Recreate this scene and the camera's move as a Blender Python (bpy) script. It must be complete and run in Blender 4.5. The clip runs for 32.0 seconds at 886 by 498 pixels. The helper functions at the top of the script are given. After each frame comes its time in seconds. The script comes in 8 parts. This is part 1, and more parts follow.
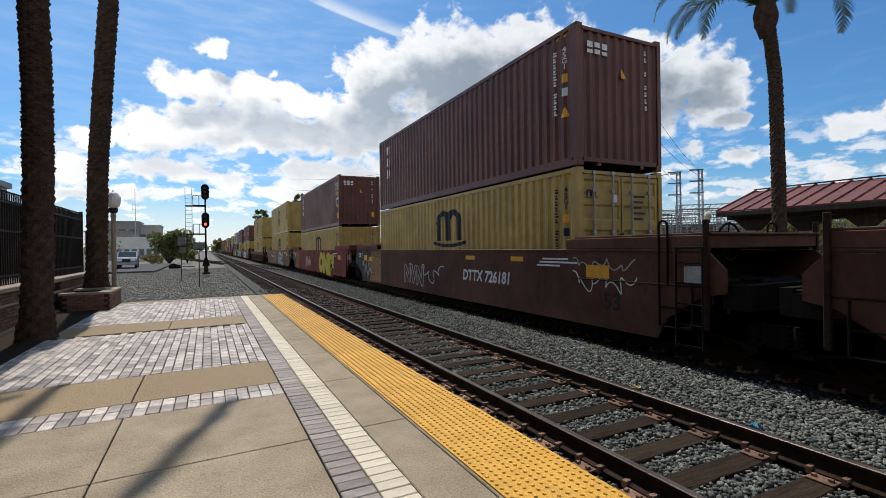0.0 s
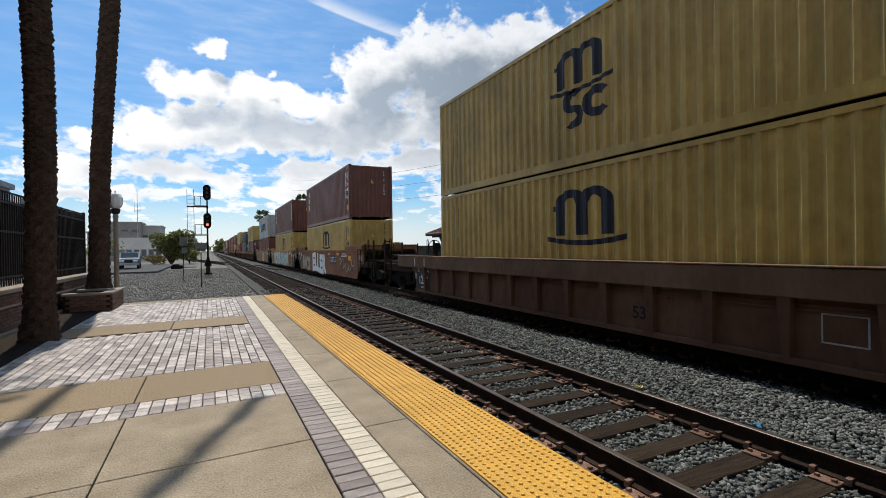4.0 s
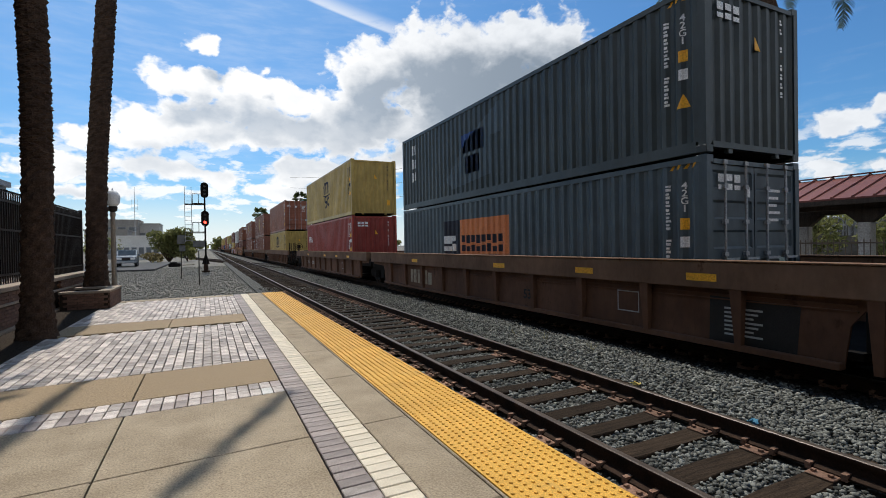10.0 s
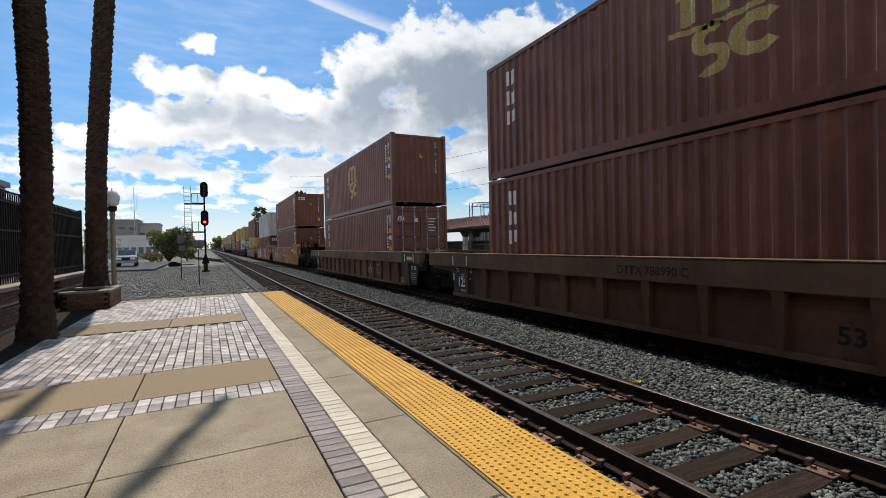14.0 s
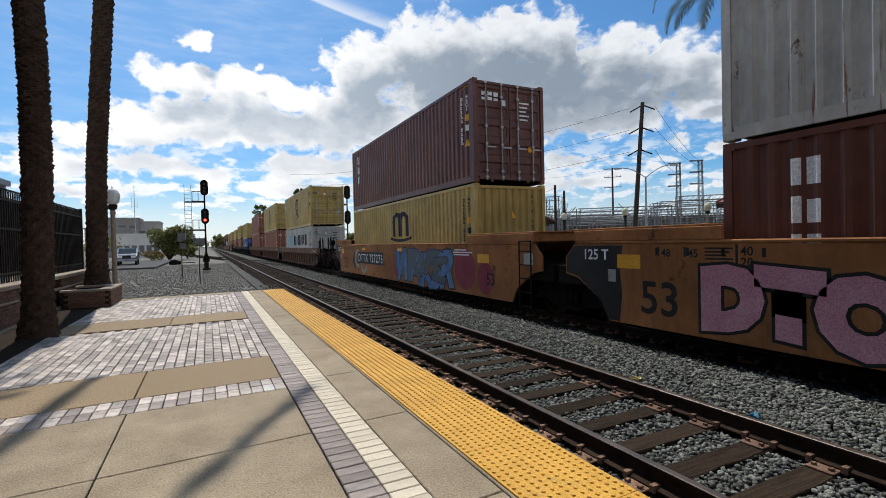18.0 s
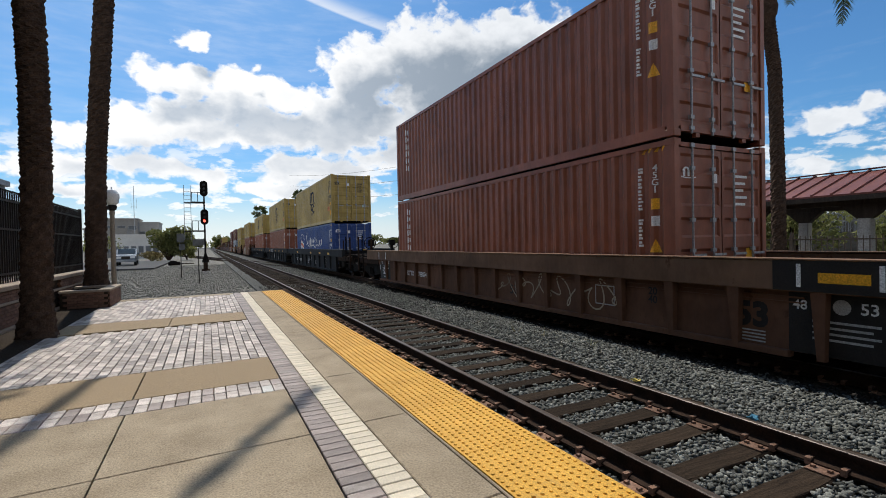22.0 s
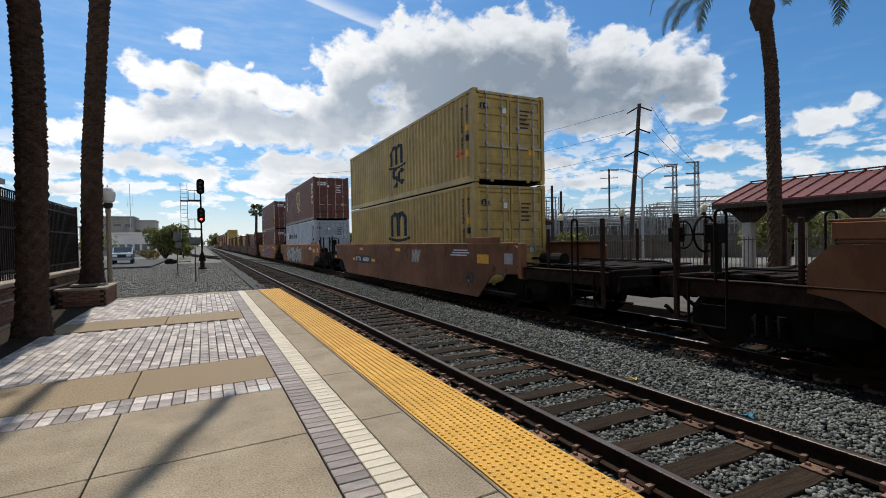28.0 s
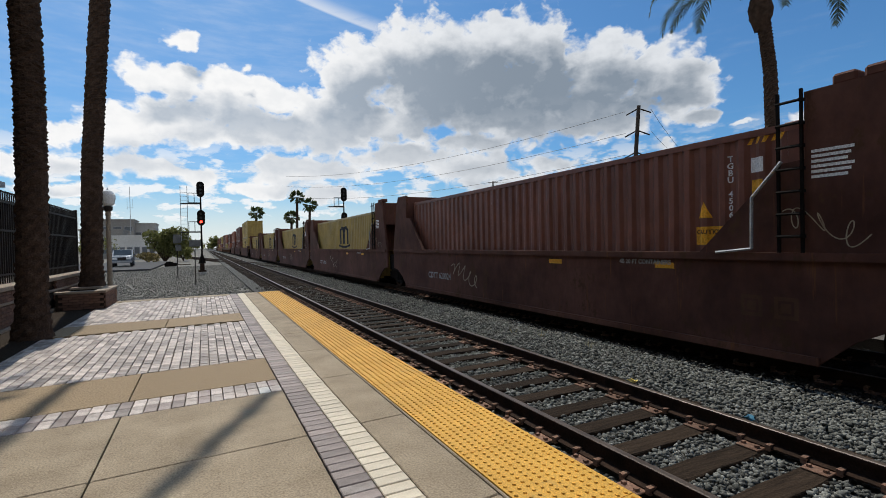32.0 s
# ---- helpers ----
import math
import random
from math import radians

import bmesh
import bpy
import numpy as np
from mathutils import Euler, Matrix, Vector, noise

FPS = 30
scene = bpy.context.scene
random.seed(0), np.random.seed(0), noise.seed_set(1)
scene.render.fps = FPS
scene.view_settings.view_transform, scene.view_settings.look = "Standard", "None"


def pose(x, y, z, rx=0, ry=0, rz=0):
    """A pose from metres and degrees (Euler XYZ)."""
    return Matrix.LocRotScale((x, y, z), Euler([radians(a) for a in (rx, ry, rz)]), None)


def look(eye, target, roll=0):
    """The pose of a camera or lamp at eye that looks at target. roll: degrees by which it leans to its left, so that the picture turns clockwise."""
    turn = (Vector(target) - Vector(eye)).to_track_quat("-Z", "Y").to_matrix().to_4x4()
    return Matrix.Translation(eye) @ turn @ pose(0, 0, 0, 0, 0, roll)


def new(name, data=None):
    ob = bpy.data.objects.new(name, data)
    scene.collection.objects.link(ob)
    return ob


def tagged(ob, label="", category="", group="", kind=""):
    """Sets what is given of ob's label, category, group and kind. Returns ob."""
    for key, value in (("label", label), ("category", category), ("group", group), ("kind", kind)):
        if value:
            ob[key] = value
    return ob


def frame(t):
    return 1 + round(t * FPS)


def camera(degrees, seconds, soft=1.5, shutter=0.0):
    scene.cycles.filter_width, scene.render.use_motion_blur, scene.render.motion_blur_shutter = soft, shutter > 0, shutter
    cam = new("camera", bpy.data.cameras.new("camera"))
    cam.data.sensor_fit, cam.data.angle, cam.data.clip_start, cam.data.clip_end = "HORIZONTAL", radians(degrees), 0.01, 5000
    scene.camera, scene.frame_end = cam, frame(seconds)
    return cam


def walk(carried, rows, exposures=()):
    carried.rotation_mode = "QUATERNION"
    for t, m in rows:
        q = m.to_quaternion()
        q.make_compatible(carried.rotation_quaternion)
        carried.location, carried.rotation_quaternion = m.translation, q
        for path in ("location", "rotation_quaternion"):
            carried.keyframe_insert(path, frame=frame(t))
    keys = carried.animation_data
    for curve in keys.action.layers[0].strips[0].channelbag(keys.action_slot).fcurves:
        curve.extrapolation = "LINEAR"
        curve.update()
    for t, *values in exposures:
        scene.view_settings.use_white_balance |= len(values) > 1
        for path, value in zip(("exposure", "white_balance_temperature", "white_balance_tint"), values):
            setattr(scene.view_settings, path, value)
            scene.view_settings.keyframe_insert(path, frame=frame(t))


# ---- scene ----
import itertools

# ---------------------------------------------------------------- camera
# World: y runs along the tracks, x to the train's side, z = 0 on the platform.
EYE = Vector((0.0, 0.0, 1.40))
RAIL_TOP = -0.31      # top of all rails
TIE_TOP = -0.49
TRACK_1 = 3.714       # centre line of the empty track by the platform
TRACK_2 = 7.90        # centre line of the track that carries the train
SPEED = 17.052         # the train's pace in metres a second
cam = camera(86.05, 32.0, soft=0.9)
PATH = [  # seconds, turn to the side, tilt up, lean
    (0, 26.35, -0.21, -0.77), (0.5, 26.32, -0.19, -0.74), (1, 26.30, -0.18, -0.73), (1.5, 26.29, -0.17, -0.70),
    (2, 26.25, -0.14, -0.72), (2.5, 26.20, -0.12, -0.79), (3, 26.17, -0.13, -0.84), (3.5, 26.16, -0.16, -0.87),
    (5.5, 26.16, -0.42, -0.95), (6, 26.15, -0.48, -0.97), (6.5, 26.17, -0.54, -0.99), (7, 26.20, -0.58, -1.01),
    (7.5, 26.25, -0.55, -1.02), (8, 26.36, -0.50, -0.98), (8.5, 26.45, -0.48, -0.91), (9, 26.49, -0.50, -0.92),
    (9.5, 26.46, -0.52, -0.97), (10, 26.37, -0.53, -0.98), (10.5, 26.29, -0.56, -1.01), (11, 26.29, -0.56, -1.00),
    (11.5, 26.35, -0.53, -0.97), (12, 26.42, -0.53, -0.96), (12.5, 26.43, -0.57, -1.03), (13, 26.42, -0.61, -1.10),
    (13.5, 26.40, -0.64, -1.14), (14, 26.39, -0.68, -1.18), (14.5, 26.39, -0.73, -1.22), (16.5, 26.40, -0.76, -1.31),
    (17, 26.39, -0.80, -1.29), (17.5, 26.37, -0.89, -1.30), (18, 26.33, -0.99, -1.33), (18.5, 26.32, -1.07, -1.38),
    (19, 26.37, -1.12, -1.40), (19.5, 26.42, -1.12, -1.40), (20, 26.45, -1.08, -1.39), (20.5, 26.44, -1.03, -1.33),
    (21, 26.42, -0.96, -1.28), (21.5, 26.40, -0.89, -1.26), (22, 26.40, -0.82, -1.19), (22.5, 26.40, -0.74, -1.12),
    (23, 26.37, -0.71, -1.08), (23.5, 26.33, -0.73, -1.06), (24, 26.33, -0.77, -1.02), (24.5, 26.42, -0.81, -0.99),
    (25, 26.56, -0.85, -1.01), (25.5, 26.64, -0.87, -1.05), (27.5, 26.68, -0.98, -1.12), (28, 26.72, -0.98, -1.08),
    (28.5, 26.74, -0.95, -1.08), (29, 26.68, -0.92, -1.12), (29.5, 26.59, -0.85, -1.13), (30, 26.53, -0.78, -1.14),
    (30.5, 26.53, -0.72, -1.12), (31, 26.62, -0.71, -1.11), (31.5, 26.70, -0.72, -1.17), (32, 26.73, -0.73, -1.22)]


def sight(turn, tilt, lean):
    a, b = radians(turn), radians(tilt)
    way = Vector((math.sin(a) * math.cos(b), math.cos(a) * math.cos(b), math.sin(b)))
    return look(EYE, EYE + way * 10, lean)


# ---------------------------------------------------------------- light
SUN_TURN, SUN_UP = -1.8, 57.0
world = bpy.data.worlds.new("sky")
scene.world = world
world.use_nodes = True
wn = world.node_tree
sky = wn.nodes.new("ShaderNodeTexSky")
sky.sky_type = "NISHITA"
sky.sun_disc = False
sky.sun_elevation = radians(SUN_UP)
sky.sun_rotation = radians(SUN_TURN)
sky.air_density, sky.dust_density, sky.ozone_density = 1.0, 1.0, 2.8
wn.nodes["Background"].inputs[1].default_value = 0.100
tint = wn.nodes.new("ShaderNodeMix")
tint.data_type, tint.blend_type = "RGBA", "MULTIPLY"
tint.inputs[0].default_value = 1.0
tint.inputs[7].default_value = (0.47, 0.84, 1.11, 1.0)  # a clear deep blue sky
wn.links.new(sky.outputs[0], tint.inputs[6])
wn.links.new(tint.outputs[2], wn.nodes["Background"].inputs[0])
sun = new("sun", bpy.data.lights.new("sun", "SUN"))
sun.data.energy, sun.data.angle, sun.data.color = 3.7, radians(0.55), (1.0, 0.95, 0.86)
sun.matrix_world = look((0, 0, 60), (-math.sin(radians(SUN_TURN)) * math.cos(radians(SUN_UP)),
                                     -math.cos(radians(SUN_TURN)) * math.cos(radians(SUN_UP)),
                                     60 - math.sin(radians(SUN_UP))))
EXPOSURES = [(0.0, 0.11), (25.0, 0.11), (28.5, 0.03), (30.0, -0.02), (32.0, -0.07)]  # thin cloud dims the last seconds

# ---------------------------------------------------------------- helpers
MATS = {}


def nodes_of(name):
    m = bpy.data.materials.new(name)
    m.use_nodes = True
    nt = m.node_tree
    return m, nt, nt.nodes["Principled BSDF"]


def noise_node(nt, scale, detail=4.0, rough=0.55, stretch=None, coords="Object"):
    tc = nt.nodes.new("ShaderNodeTexCoord")
    n = nt.nodes.new("ShaderNodeTexNoise")
    n.inputs["Scale"].default_value = scale
    n.inputs["Detail"].default_value = detail
    n.inputs["Roughness"].default_value = rough
    if stretch:
        mp = nt.nodes.new("ShaderNodeMapping")
        mp.inputs["Scale"].default_value = stretch
        nt.links.new(tc.outputs[coords], mp.inputs[0])
        nt.links.new(mp.outputs[0], n.inputs["Vector"])
    else:
        nt.links.new(tc.outputs[coords], n.inputs["Vector"])
    return n.outputs["Fac"]


def ramp(nt, fac, stops):
    r = nt.nodes.new("ShaderNodeValToRGB")
    while len(r.color_ramp.elements) < len(stops):
        r.color_ramp.elements.new(0.5)
    for e, (p, c) in zip(r.color_ramp.elements, stops):
        e.position = p
        e.color = (*c, 1.0) if len(c) == 3 else c
    nt.links.new(fac, r.inputs[0])
    return r.outputs[0]


def mix(nt, fac, a, b, kind="MIX"):
    n = nt.nodes.new("ShaderNodeMix")
    n.data_type = "RGBA"
    n.blend_type = kind
    for v, s in ((fac, n.inputs[0]), (a, n.inputs[6]), (b, n.inputs[7])):
        if isinstance(v, (int, float)):
            s.default_value = v
        elif isinstance(v, tuple):
            s.default_value = (*v, 1.0)
        else:
            nt.links.new(v, s)
    return n.outputs[2]


def bump(nt, bsdf, fac, strength=0.3, dist=0.01):
    b = nt.nodes.new("ShaderNodeBump")
    b.inputs["Strength"].default_value = strength
    b.inputs["Distance"].default_value = dist
    nt.links.new(fac, b.inputs["Height"])
    nt.links.new(b.outputs[0], bsdf.inputs["Normal"])


def random_of(nt, island=False):
    if island:
        return nt.nodes.new("ShaderNodeNewGeometry").outputs["Random Per Island"]
    return nt.nodes.new("ShaderNodeObjectInfo").outputs["Random"]


def surface(name, c1, c2, scale=4.0, rough=0.7, metal=0.0, fine=60.0, relief=0.3, dist=0.004, vary=0.0,
            stain=None, stain_scale=1.5, stain_at=0.62, stretch=None, island=False, spec=0.3):
    """A two-scale surface: c1 to c2 by coarse noise, fine grain, an optional stain colour."""
    if name in MATS:
        return MATS[name]
    m, nt, b = nodes_of(name)
    big = noise_node(nt, scale, 5.0, 0.6, stretch)
    col = ramp(nt, big, [(0.3, c1), (0.7, c2)])
    grain = noise_node(nt, fine, 3.0, 0.6)
    g = ramp(nt, grain, [(0.3, (0.62, 0.62, 0.62)), (0.7, (1.26, 1.26, 1.26))])
    col = mix(nt, 1.0, col, g, "MULTIPLY")
    if stain:
        s = noise_node(nt, stain_scale, 6.0, 0.68, stretch)
        f = ramp(nt, s, [(stain_at, (0, 0, 0)), (min(1.0, stain_at + 0.12), (1, 1, 1))])
        col = mix(nt, f, col, stain)
    if vary:
        r = ramp(nt, random_of(nt, island), [(0.0, (1 - vary,) * 3), (1.0, (1 + vary,) * 3)])
        col = mix(nt, 1.0, col, r, "MULTIPLY")
    nt.links.new(col, b.inputs["Base Color"])
    b.inputs["Roughness"].default_value = rough
    b.inputs["Metallic"].default_value = metal
    b.inputs["Specular IOR Level"].default_value = spec
    if relief:
        bump(nt, b, grain, relief, dist)
    MATS[name] = m
    return m


def paint(name, col, rust=0.5, fade=0.25, gloss=0.55, drip=False, shine=0.5):
    """Weathered steel paint with vertical streaks of rust and dirt."""
    if name in MATS:
        return MATS[name]
    m, nt, b = nodes_of(name)
    lo = tuple(c * (1 - fade) for c in col)
    hi = tuple(min(1.0, c * (1 + fade * 0.7) + 0.012) for c in col)
    base = ramp(nt, noise_node(nt, 0.7, 5.0, 0.6), [(0.3, lo), (0.7, hi)])
    streak = noise_node(nt, 1.0, 5.0, 0.65, (3.0, 3.0, 0.35))
    base = mix(nt, ramp(nt, streak, [(0.45, (0, 0, 0)), (0.75, (0.2,) * 3 if drip else (0.55,) * 3)]), base,
               tuple(c * 0.55 + 0.01 for c in col))
    spots = noise_node(nt, 2.6, 8.0, 0.72, (1.0, 1.0, 0.6))
    edge = 0.70 - 0.13 * rust
    f = ramp(nt, spots, [(edge, (0, 0, 0)), (edge + 0.06, (1, 1, 1))])
    col_out = mix(nt, f, base, (0.085, 0.040, 0.02))
    if drip:
        run = noise_node(nt, 1.0, 6.0, 0.7, (9.0, 9.0, 0.45))
        patch = noise_node(nt, 0.9, 4.0, 0.6)
        both = mix(nt, 1.0, ramp(nt, run, [(0.60, (0, 0, 0)), (0.65, (1, 1, 1))]), ramp(nt, patch, [(0.40, (0, 0, 0)), (0.56, (1, 1, 1))]), "MULTIPLY")
        col_out = mix(nt, both, col_out, (0.17, 0.068, 0.03))
    dust = noise_node(nt, 7.0, 6.0, 0.7, (1.0, 1.0, 0.5))
    col_out = mix(nt, 1.0, col_out, ramp(nt, dust, [(0.25, (0.78, 0.77, 0.76)), (0.75, (1.16, 1.16, 1.15))]), "MULTIPLY")
    r = ramp(nt, random_of(nt), [(0.0, (0.9, 0.9, 0.9)), (1.0, (1.08, 1.08, 1.08))])
    col_out = mix(nt, 1.0, col_out, r, "MULTIPLY")
    nt.links.new(col_out, b.inputs["Base Color"])
    b.inputs["Roughness"].default_value = gloss
    b.inputs["Specular IOR Level"].default_value = shine
    bump(nt, b, spots, 0.15, 0.004)
    MATS[name] = m
    return m


def empty(name, m=None, label="", category="", group="", kind=""):
    ob = new(name)
    ob.empty_display_size = 0.3
    if m is not None:
        ob.matrix_basis = m
    return tagged(ob, label, category, group, kind)


def mesh_of(name, bm):
    me = bpy.data.meshes.new(name)
    bm.to_mesh(me)
    bm.free()
    return me


def put(name, me, mat, parent=None, m=None, label=""):
    """One mesh object; the mesh may be shared, the material belongs to the object."""
    ob = new(name, me)
    if parent is not None:
        ob.parent = parent
    if m is not None:
        ob.matrix_basis = m
    if not me.materials:
        me.materials.append(mat)
    ob.material_slots[0].link = "OBJECT"
    ob.material_slots[0].material = mat
    if label:
        ob["label"] = label
    return ob


def part(name, bm, mat, parent=None, label="", m=None):
    return put(name, mesh_of(name, bm), mat, parent, m, label)


def box(bm, x0, x1, y0, y1, z0, z1, bevel=0.0):
    vs = [bm.verts.new((x, y, z)) for x in (x0, x1) for y in (y0, y1) for z in (z0, z1)]
    fs = [bm.faces.new([vs[i] for i in f]) for f in
          ((0, 1, 3, 2), (4, 6, 7, 5), (0, 4, 5, 1), (2, 3, 7, 6), (0, 2, 6, 4), (1, 5, 7, 3))]
    if bevel:
        es = list({e for f in fs for e in f.edges})
        bmesh.ops.bevel(bm, geom=es, offset=bevel, segments=1, affect="EDGES")
    return vs


def boxes(*dims, bevel=0.0):
    bm = bmesh.new()
    for d in dims:
        box(bm, *d, bevel=bevel)
    return bm


def tube(bm, a, b, r0, r1=None, n=8, caps=True):
    a, b = Vector(a), Vector(b)
    r1 = r0 if r1 is None else r1
    q = (b - a).to_track_quat("Z", "Y").to_matrix()
    ra = [bm.verts.new(a + q @ Vector((math.cos(k * math.tau / n) * r0, math.sin(k * math.tau / n) * r0, 0))) for k in range(n)]
    rb = [bm.verts.new(b + q @ Vector((math.cos(k * math.tau / n) * r1, math.sin(k * math.tau / n) * r1, 0))) for k in range(n)]
    for k in range(n):
        bm.faces.new((ra[k], ra[(k + 1) % n], rb[(k + 1) % n], rb[k]))
    if caps:
        bm.faces.new(ra[::-1])
        bm.faces.new(rb)


def lathe(bm, profile, n=16, at=(0, 0, 0)):
    """profile: (radius, z) pairs."""
    rings = []
    for r, z in profile:
        rings.append([bm.verts.new((at[0] + r * math.cos(k * math.tau / n), at[1] + r * math.sin(k * math.tau / n), at[2] + z))
                      for k in range(n)])
    for a, b in zip(rings, rings[1:]):
        for k in range(n):
            bm.faces.new((a[k], a[(k + 1) % n], b[(k + 1) % n], b[k]))
    bm.faces.new(rings[0][::-1])
    bm.faces.new(rings[-1])


def prism(bm, outline, axis, a, b):
    """A plate with the given outline in the two other axes, from a to b along axis."""
    def at(p, v):
        p = list(p)
        p.insert("xyz".index(axis), v)
        return p
    va = [bm.verts.new(at(p, a)) for p in outline]
    vb = [bm.verts.new(at(p, b)) for p in outline]
    n = len(outline)
    bm.faces.new(va)
    bm.faces.new(vb[::-1])
    for k in range(n):
        bm.faces.new((va[k], vb[k], vb[(k + 1) % n], va[(k + 1) % n]))
    bmesh.ops.recalc_face_normals(bm, faces=bm.faces)


# ---------------------------------------------------------------- materials
CONCRETE = surface("concrete", (0.255, 0.198, 0.130), (0.385, 0.308, 0.212), 2.2, 0.85, fine=75, relief=0.9, dist=0.006, vary=0.08,
                   stain=(0.205, 0.155, 0.102), stain_scale=14.0, stain_at=0.58)
EXPOSED = surface("exposed_aggregate", (0.17, 0.115, 0.064), (0.41, 0.305, 0.185), 55.0, 0.85, fine=140, relief=0.8, vary=0.06,
                  stain=(0.16, 0.11, 0.065), stain_scale=9.0, stain_at=0.60)
PAVER = surface("paver", (0.32, 0.265, 0.232), (0.59, 0.522, 0.470), 9.0, 0.65, fine=120, relief=0.6, vary=0.40, spec=0.2)
PAVER_ISLAND = surface("paver_joined", (0.32, 0.265, 0.232), (0.59, 0.522, 0.470), 9.0, 0.65, fine=120, relief=0.6, vary=0.40, island=True, spec=0.2)
BAND_BROWN = surface("band_brick", (0.19, 0.145, 0.125), (0.36, 0.295, 0.262), 5.0, 0.6, fine=120, relief=0.5, vary=0.34, spec=0.4)
BAND_PALE = surface("pale_brick", (0.56, 0.475, 0.345), (0.72, 0.63, 0.49), 5.0, 0.65, fine=120, relief=0.3, vary=0.10,
                    stain=(0.40, 0.32, 0.22), stain_scale=7.0, stain_at=0.63)
GROUT = surface("joint_sand", (0.045, 0.04, 0.034), (0.09, 0.08, 0.068), 8.0, 0.95, fine=90)
TACTILE = surface("tactile_yellow", (0.60, 0.318, 0.042), (0.74, 0.405, 0.065), 3.0, 0.6, fine=80, relief=0.15,
                  stain=(0.44, 0.27, 0.075), stain_scale=2.6, stain_at=0.60, vary=0.05)
# Soot and the shade beneath the train are both put into these dark tones.
STONE_DARK = surface("sooty_shaded_ballast", (0.012, 0.0115, 0.011), (0.040, 0.037, 0.033), 9.0, 0.95, fine=60, relief=0.4, vary=0.5, island=True, spec=0.08)
BED_DARK = surface("sooty_shaded_bed", (0.007, 0.0065, 0.006), (0.020, 0.018, 0.016), 22.0, 0.95, fine=70, relief=1.0, dist=0.03, spec=0.05)
GRAVEL = surface("pale_gravel", (0.10, 0.098, 0.086), (0.29, 0.28, 0.25), 9.0, 0.9, fine=60, relief=0.4, vary=0.45, island=True, spec=0.15)
DARK_FILL = surface("dark_fill", (0.02, 0.014, 0.010), (0.055, 0.04, 0.028), 30.0, 0.95, fine=70, relief=1.0, dist=0.02, spec=0.1)
STONE = surface("ballast_stone", (0.070, 0.071, 0.062), (0.225, 0.225, 0.200), 7.0, 0.9, fine=60, relief=0.4, vary=0.55, island=True, spec=0.15)
BALLAST = surface("ballast_bed", (0.03, 0.03, 0.027), (0.16, 0.158, 0.145), 24.0, 0.9, fine=70, relief=1.0, dist=0.03, spec=0.1)
DIRT = surface("dry_ground", (0.085, 0.080, 0.068), (0.29, 0.275, 0.24), 13.0, 0.95, fine=40, relief=0.6, dist=0.03, spec=0.1)
ASPHALT = surface("asphalt", (0.045, 0.045, 0.047), (0.075, 0.073, 0.07), 1.0, 0.9, fine=90)
TIE = surface("tie_timber", (0.012, 0.008, 0.0055), (0.050, 0.034, 0.022), 7.0, 0.9, fine=45, relief=0.9, dist=0.012, vary=0.35, stretch=(0.25, 4, 4), spec=0.1,
              stain=(0.010, 0.007, 0.005), stain_scale=5.0, stain_at=0.57)
RUST = surface("rusty_steel", (0.020, 0.012, 0.008), (0.050, 0.028, 0.018), 6.0, 0.85, fine=60, relief=0.3, spec=0.12)
PLATE = surface("tie_plate_rust", (0.14, 0.075, 0.048), (0.27, 0.16, 0.11), 8.0, 0.8, fine=60, relief=0.3, vary=0.35, spec=0.2)
SHINE = surface("worn_rail_head", (0.085, 0.064, 0.050), (0.15, 0.118, 0.095), 3.0, 0.38, metal=0.35, fine=90, relief=0.05, spec=0.5)
DULL = surface("dull_rail_head", (0.10, 0.085, 0.075), (0.17, 0.15, 0.13), 3.0, 0.5, metal=0.5, fine=90, relief=0.05)
# Base and gloss are set very low to deepen the shade under the wagons.
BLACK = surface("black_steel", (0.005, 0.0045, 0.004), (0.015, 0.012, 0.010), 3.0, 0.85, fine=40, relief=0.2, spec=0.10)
BARK = surface("palm_bark", (0.040, 0.026, 0.018), (0.090, 0.058, 0.041), 7.0, 0.95, fine=40, relief=0.8, dist=0.02, spec=0.08)
FROND = surface("palm_leaf", (0.05, 0.065, 0.02), (0.10, 0.12, 0.04), 3.0, 0.6, fine=30, relief=0.1, vary=0.2)
LEAF = surface("leaf", (0.11, 0.125, 0.036), (0.26, 0.255, 0.095), 3.0, 0.65, fine=20, relief=0.1, vary=0.35, island=True)


def let_through(m, share):
    """Leaves pass some of the light that falls on their far side."""
    nt = m.node_tree
    b = next(n for n in nt.nodes if n.type == "BSDF_PRINCIPLED")
    out = next(n for n in nt.nodes if n.type == "OUTPUT_MATERIAL")
    tl = nt.nodes.new("ShaderNodeBsdfTranslucent")
    nt.links.new(b.inputs["Base Color"].links[0].from_socket, tl.inputs[0])
    mx = nt.nodes.new("ShaderNodeMixShader")
    mx.inputs[0].default_value = share
    nt.links.new(b.outputs[0], mx.inputs[1])
    nt.links.new(tl.outputs[0], mx.inputs[2])
    nt.links.new(mx.outputs[0], out.inputs[0])


let_through(LEAF, 0.5)
let_through(FROND, 0.35)
IRON = surface("dark_iron", (0.013, 0.010, 0.0085), (0.028, 0.021, 0.017), 4.0, 0.6, fine=50, relief=0.15)
STEEL = surface("galvanised_steel", (0.28, 0.29, 0.30), (0.40, 0.41, 0.42), 3.0, 0.5, metal=0.4, fine=50, relief=0.1)
POLE = surface("pole_timber", (0.028, 0.021, 0.016), (0.062, 0.047, 0.037), 2.0, 0.9, fine=30, relief=0.4, stretch=(4, 4, 0.4))
BRICK = surface("wall_brick", (0.115, 0.060, 0.040), (0.20, 0.112, 0.077), 5.0, 0.85, fine=70, relief=0.4, vary=0.25)
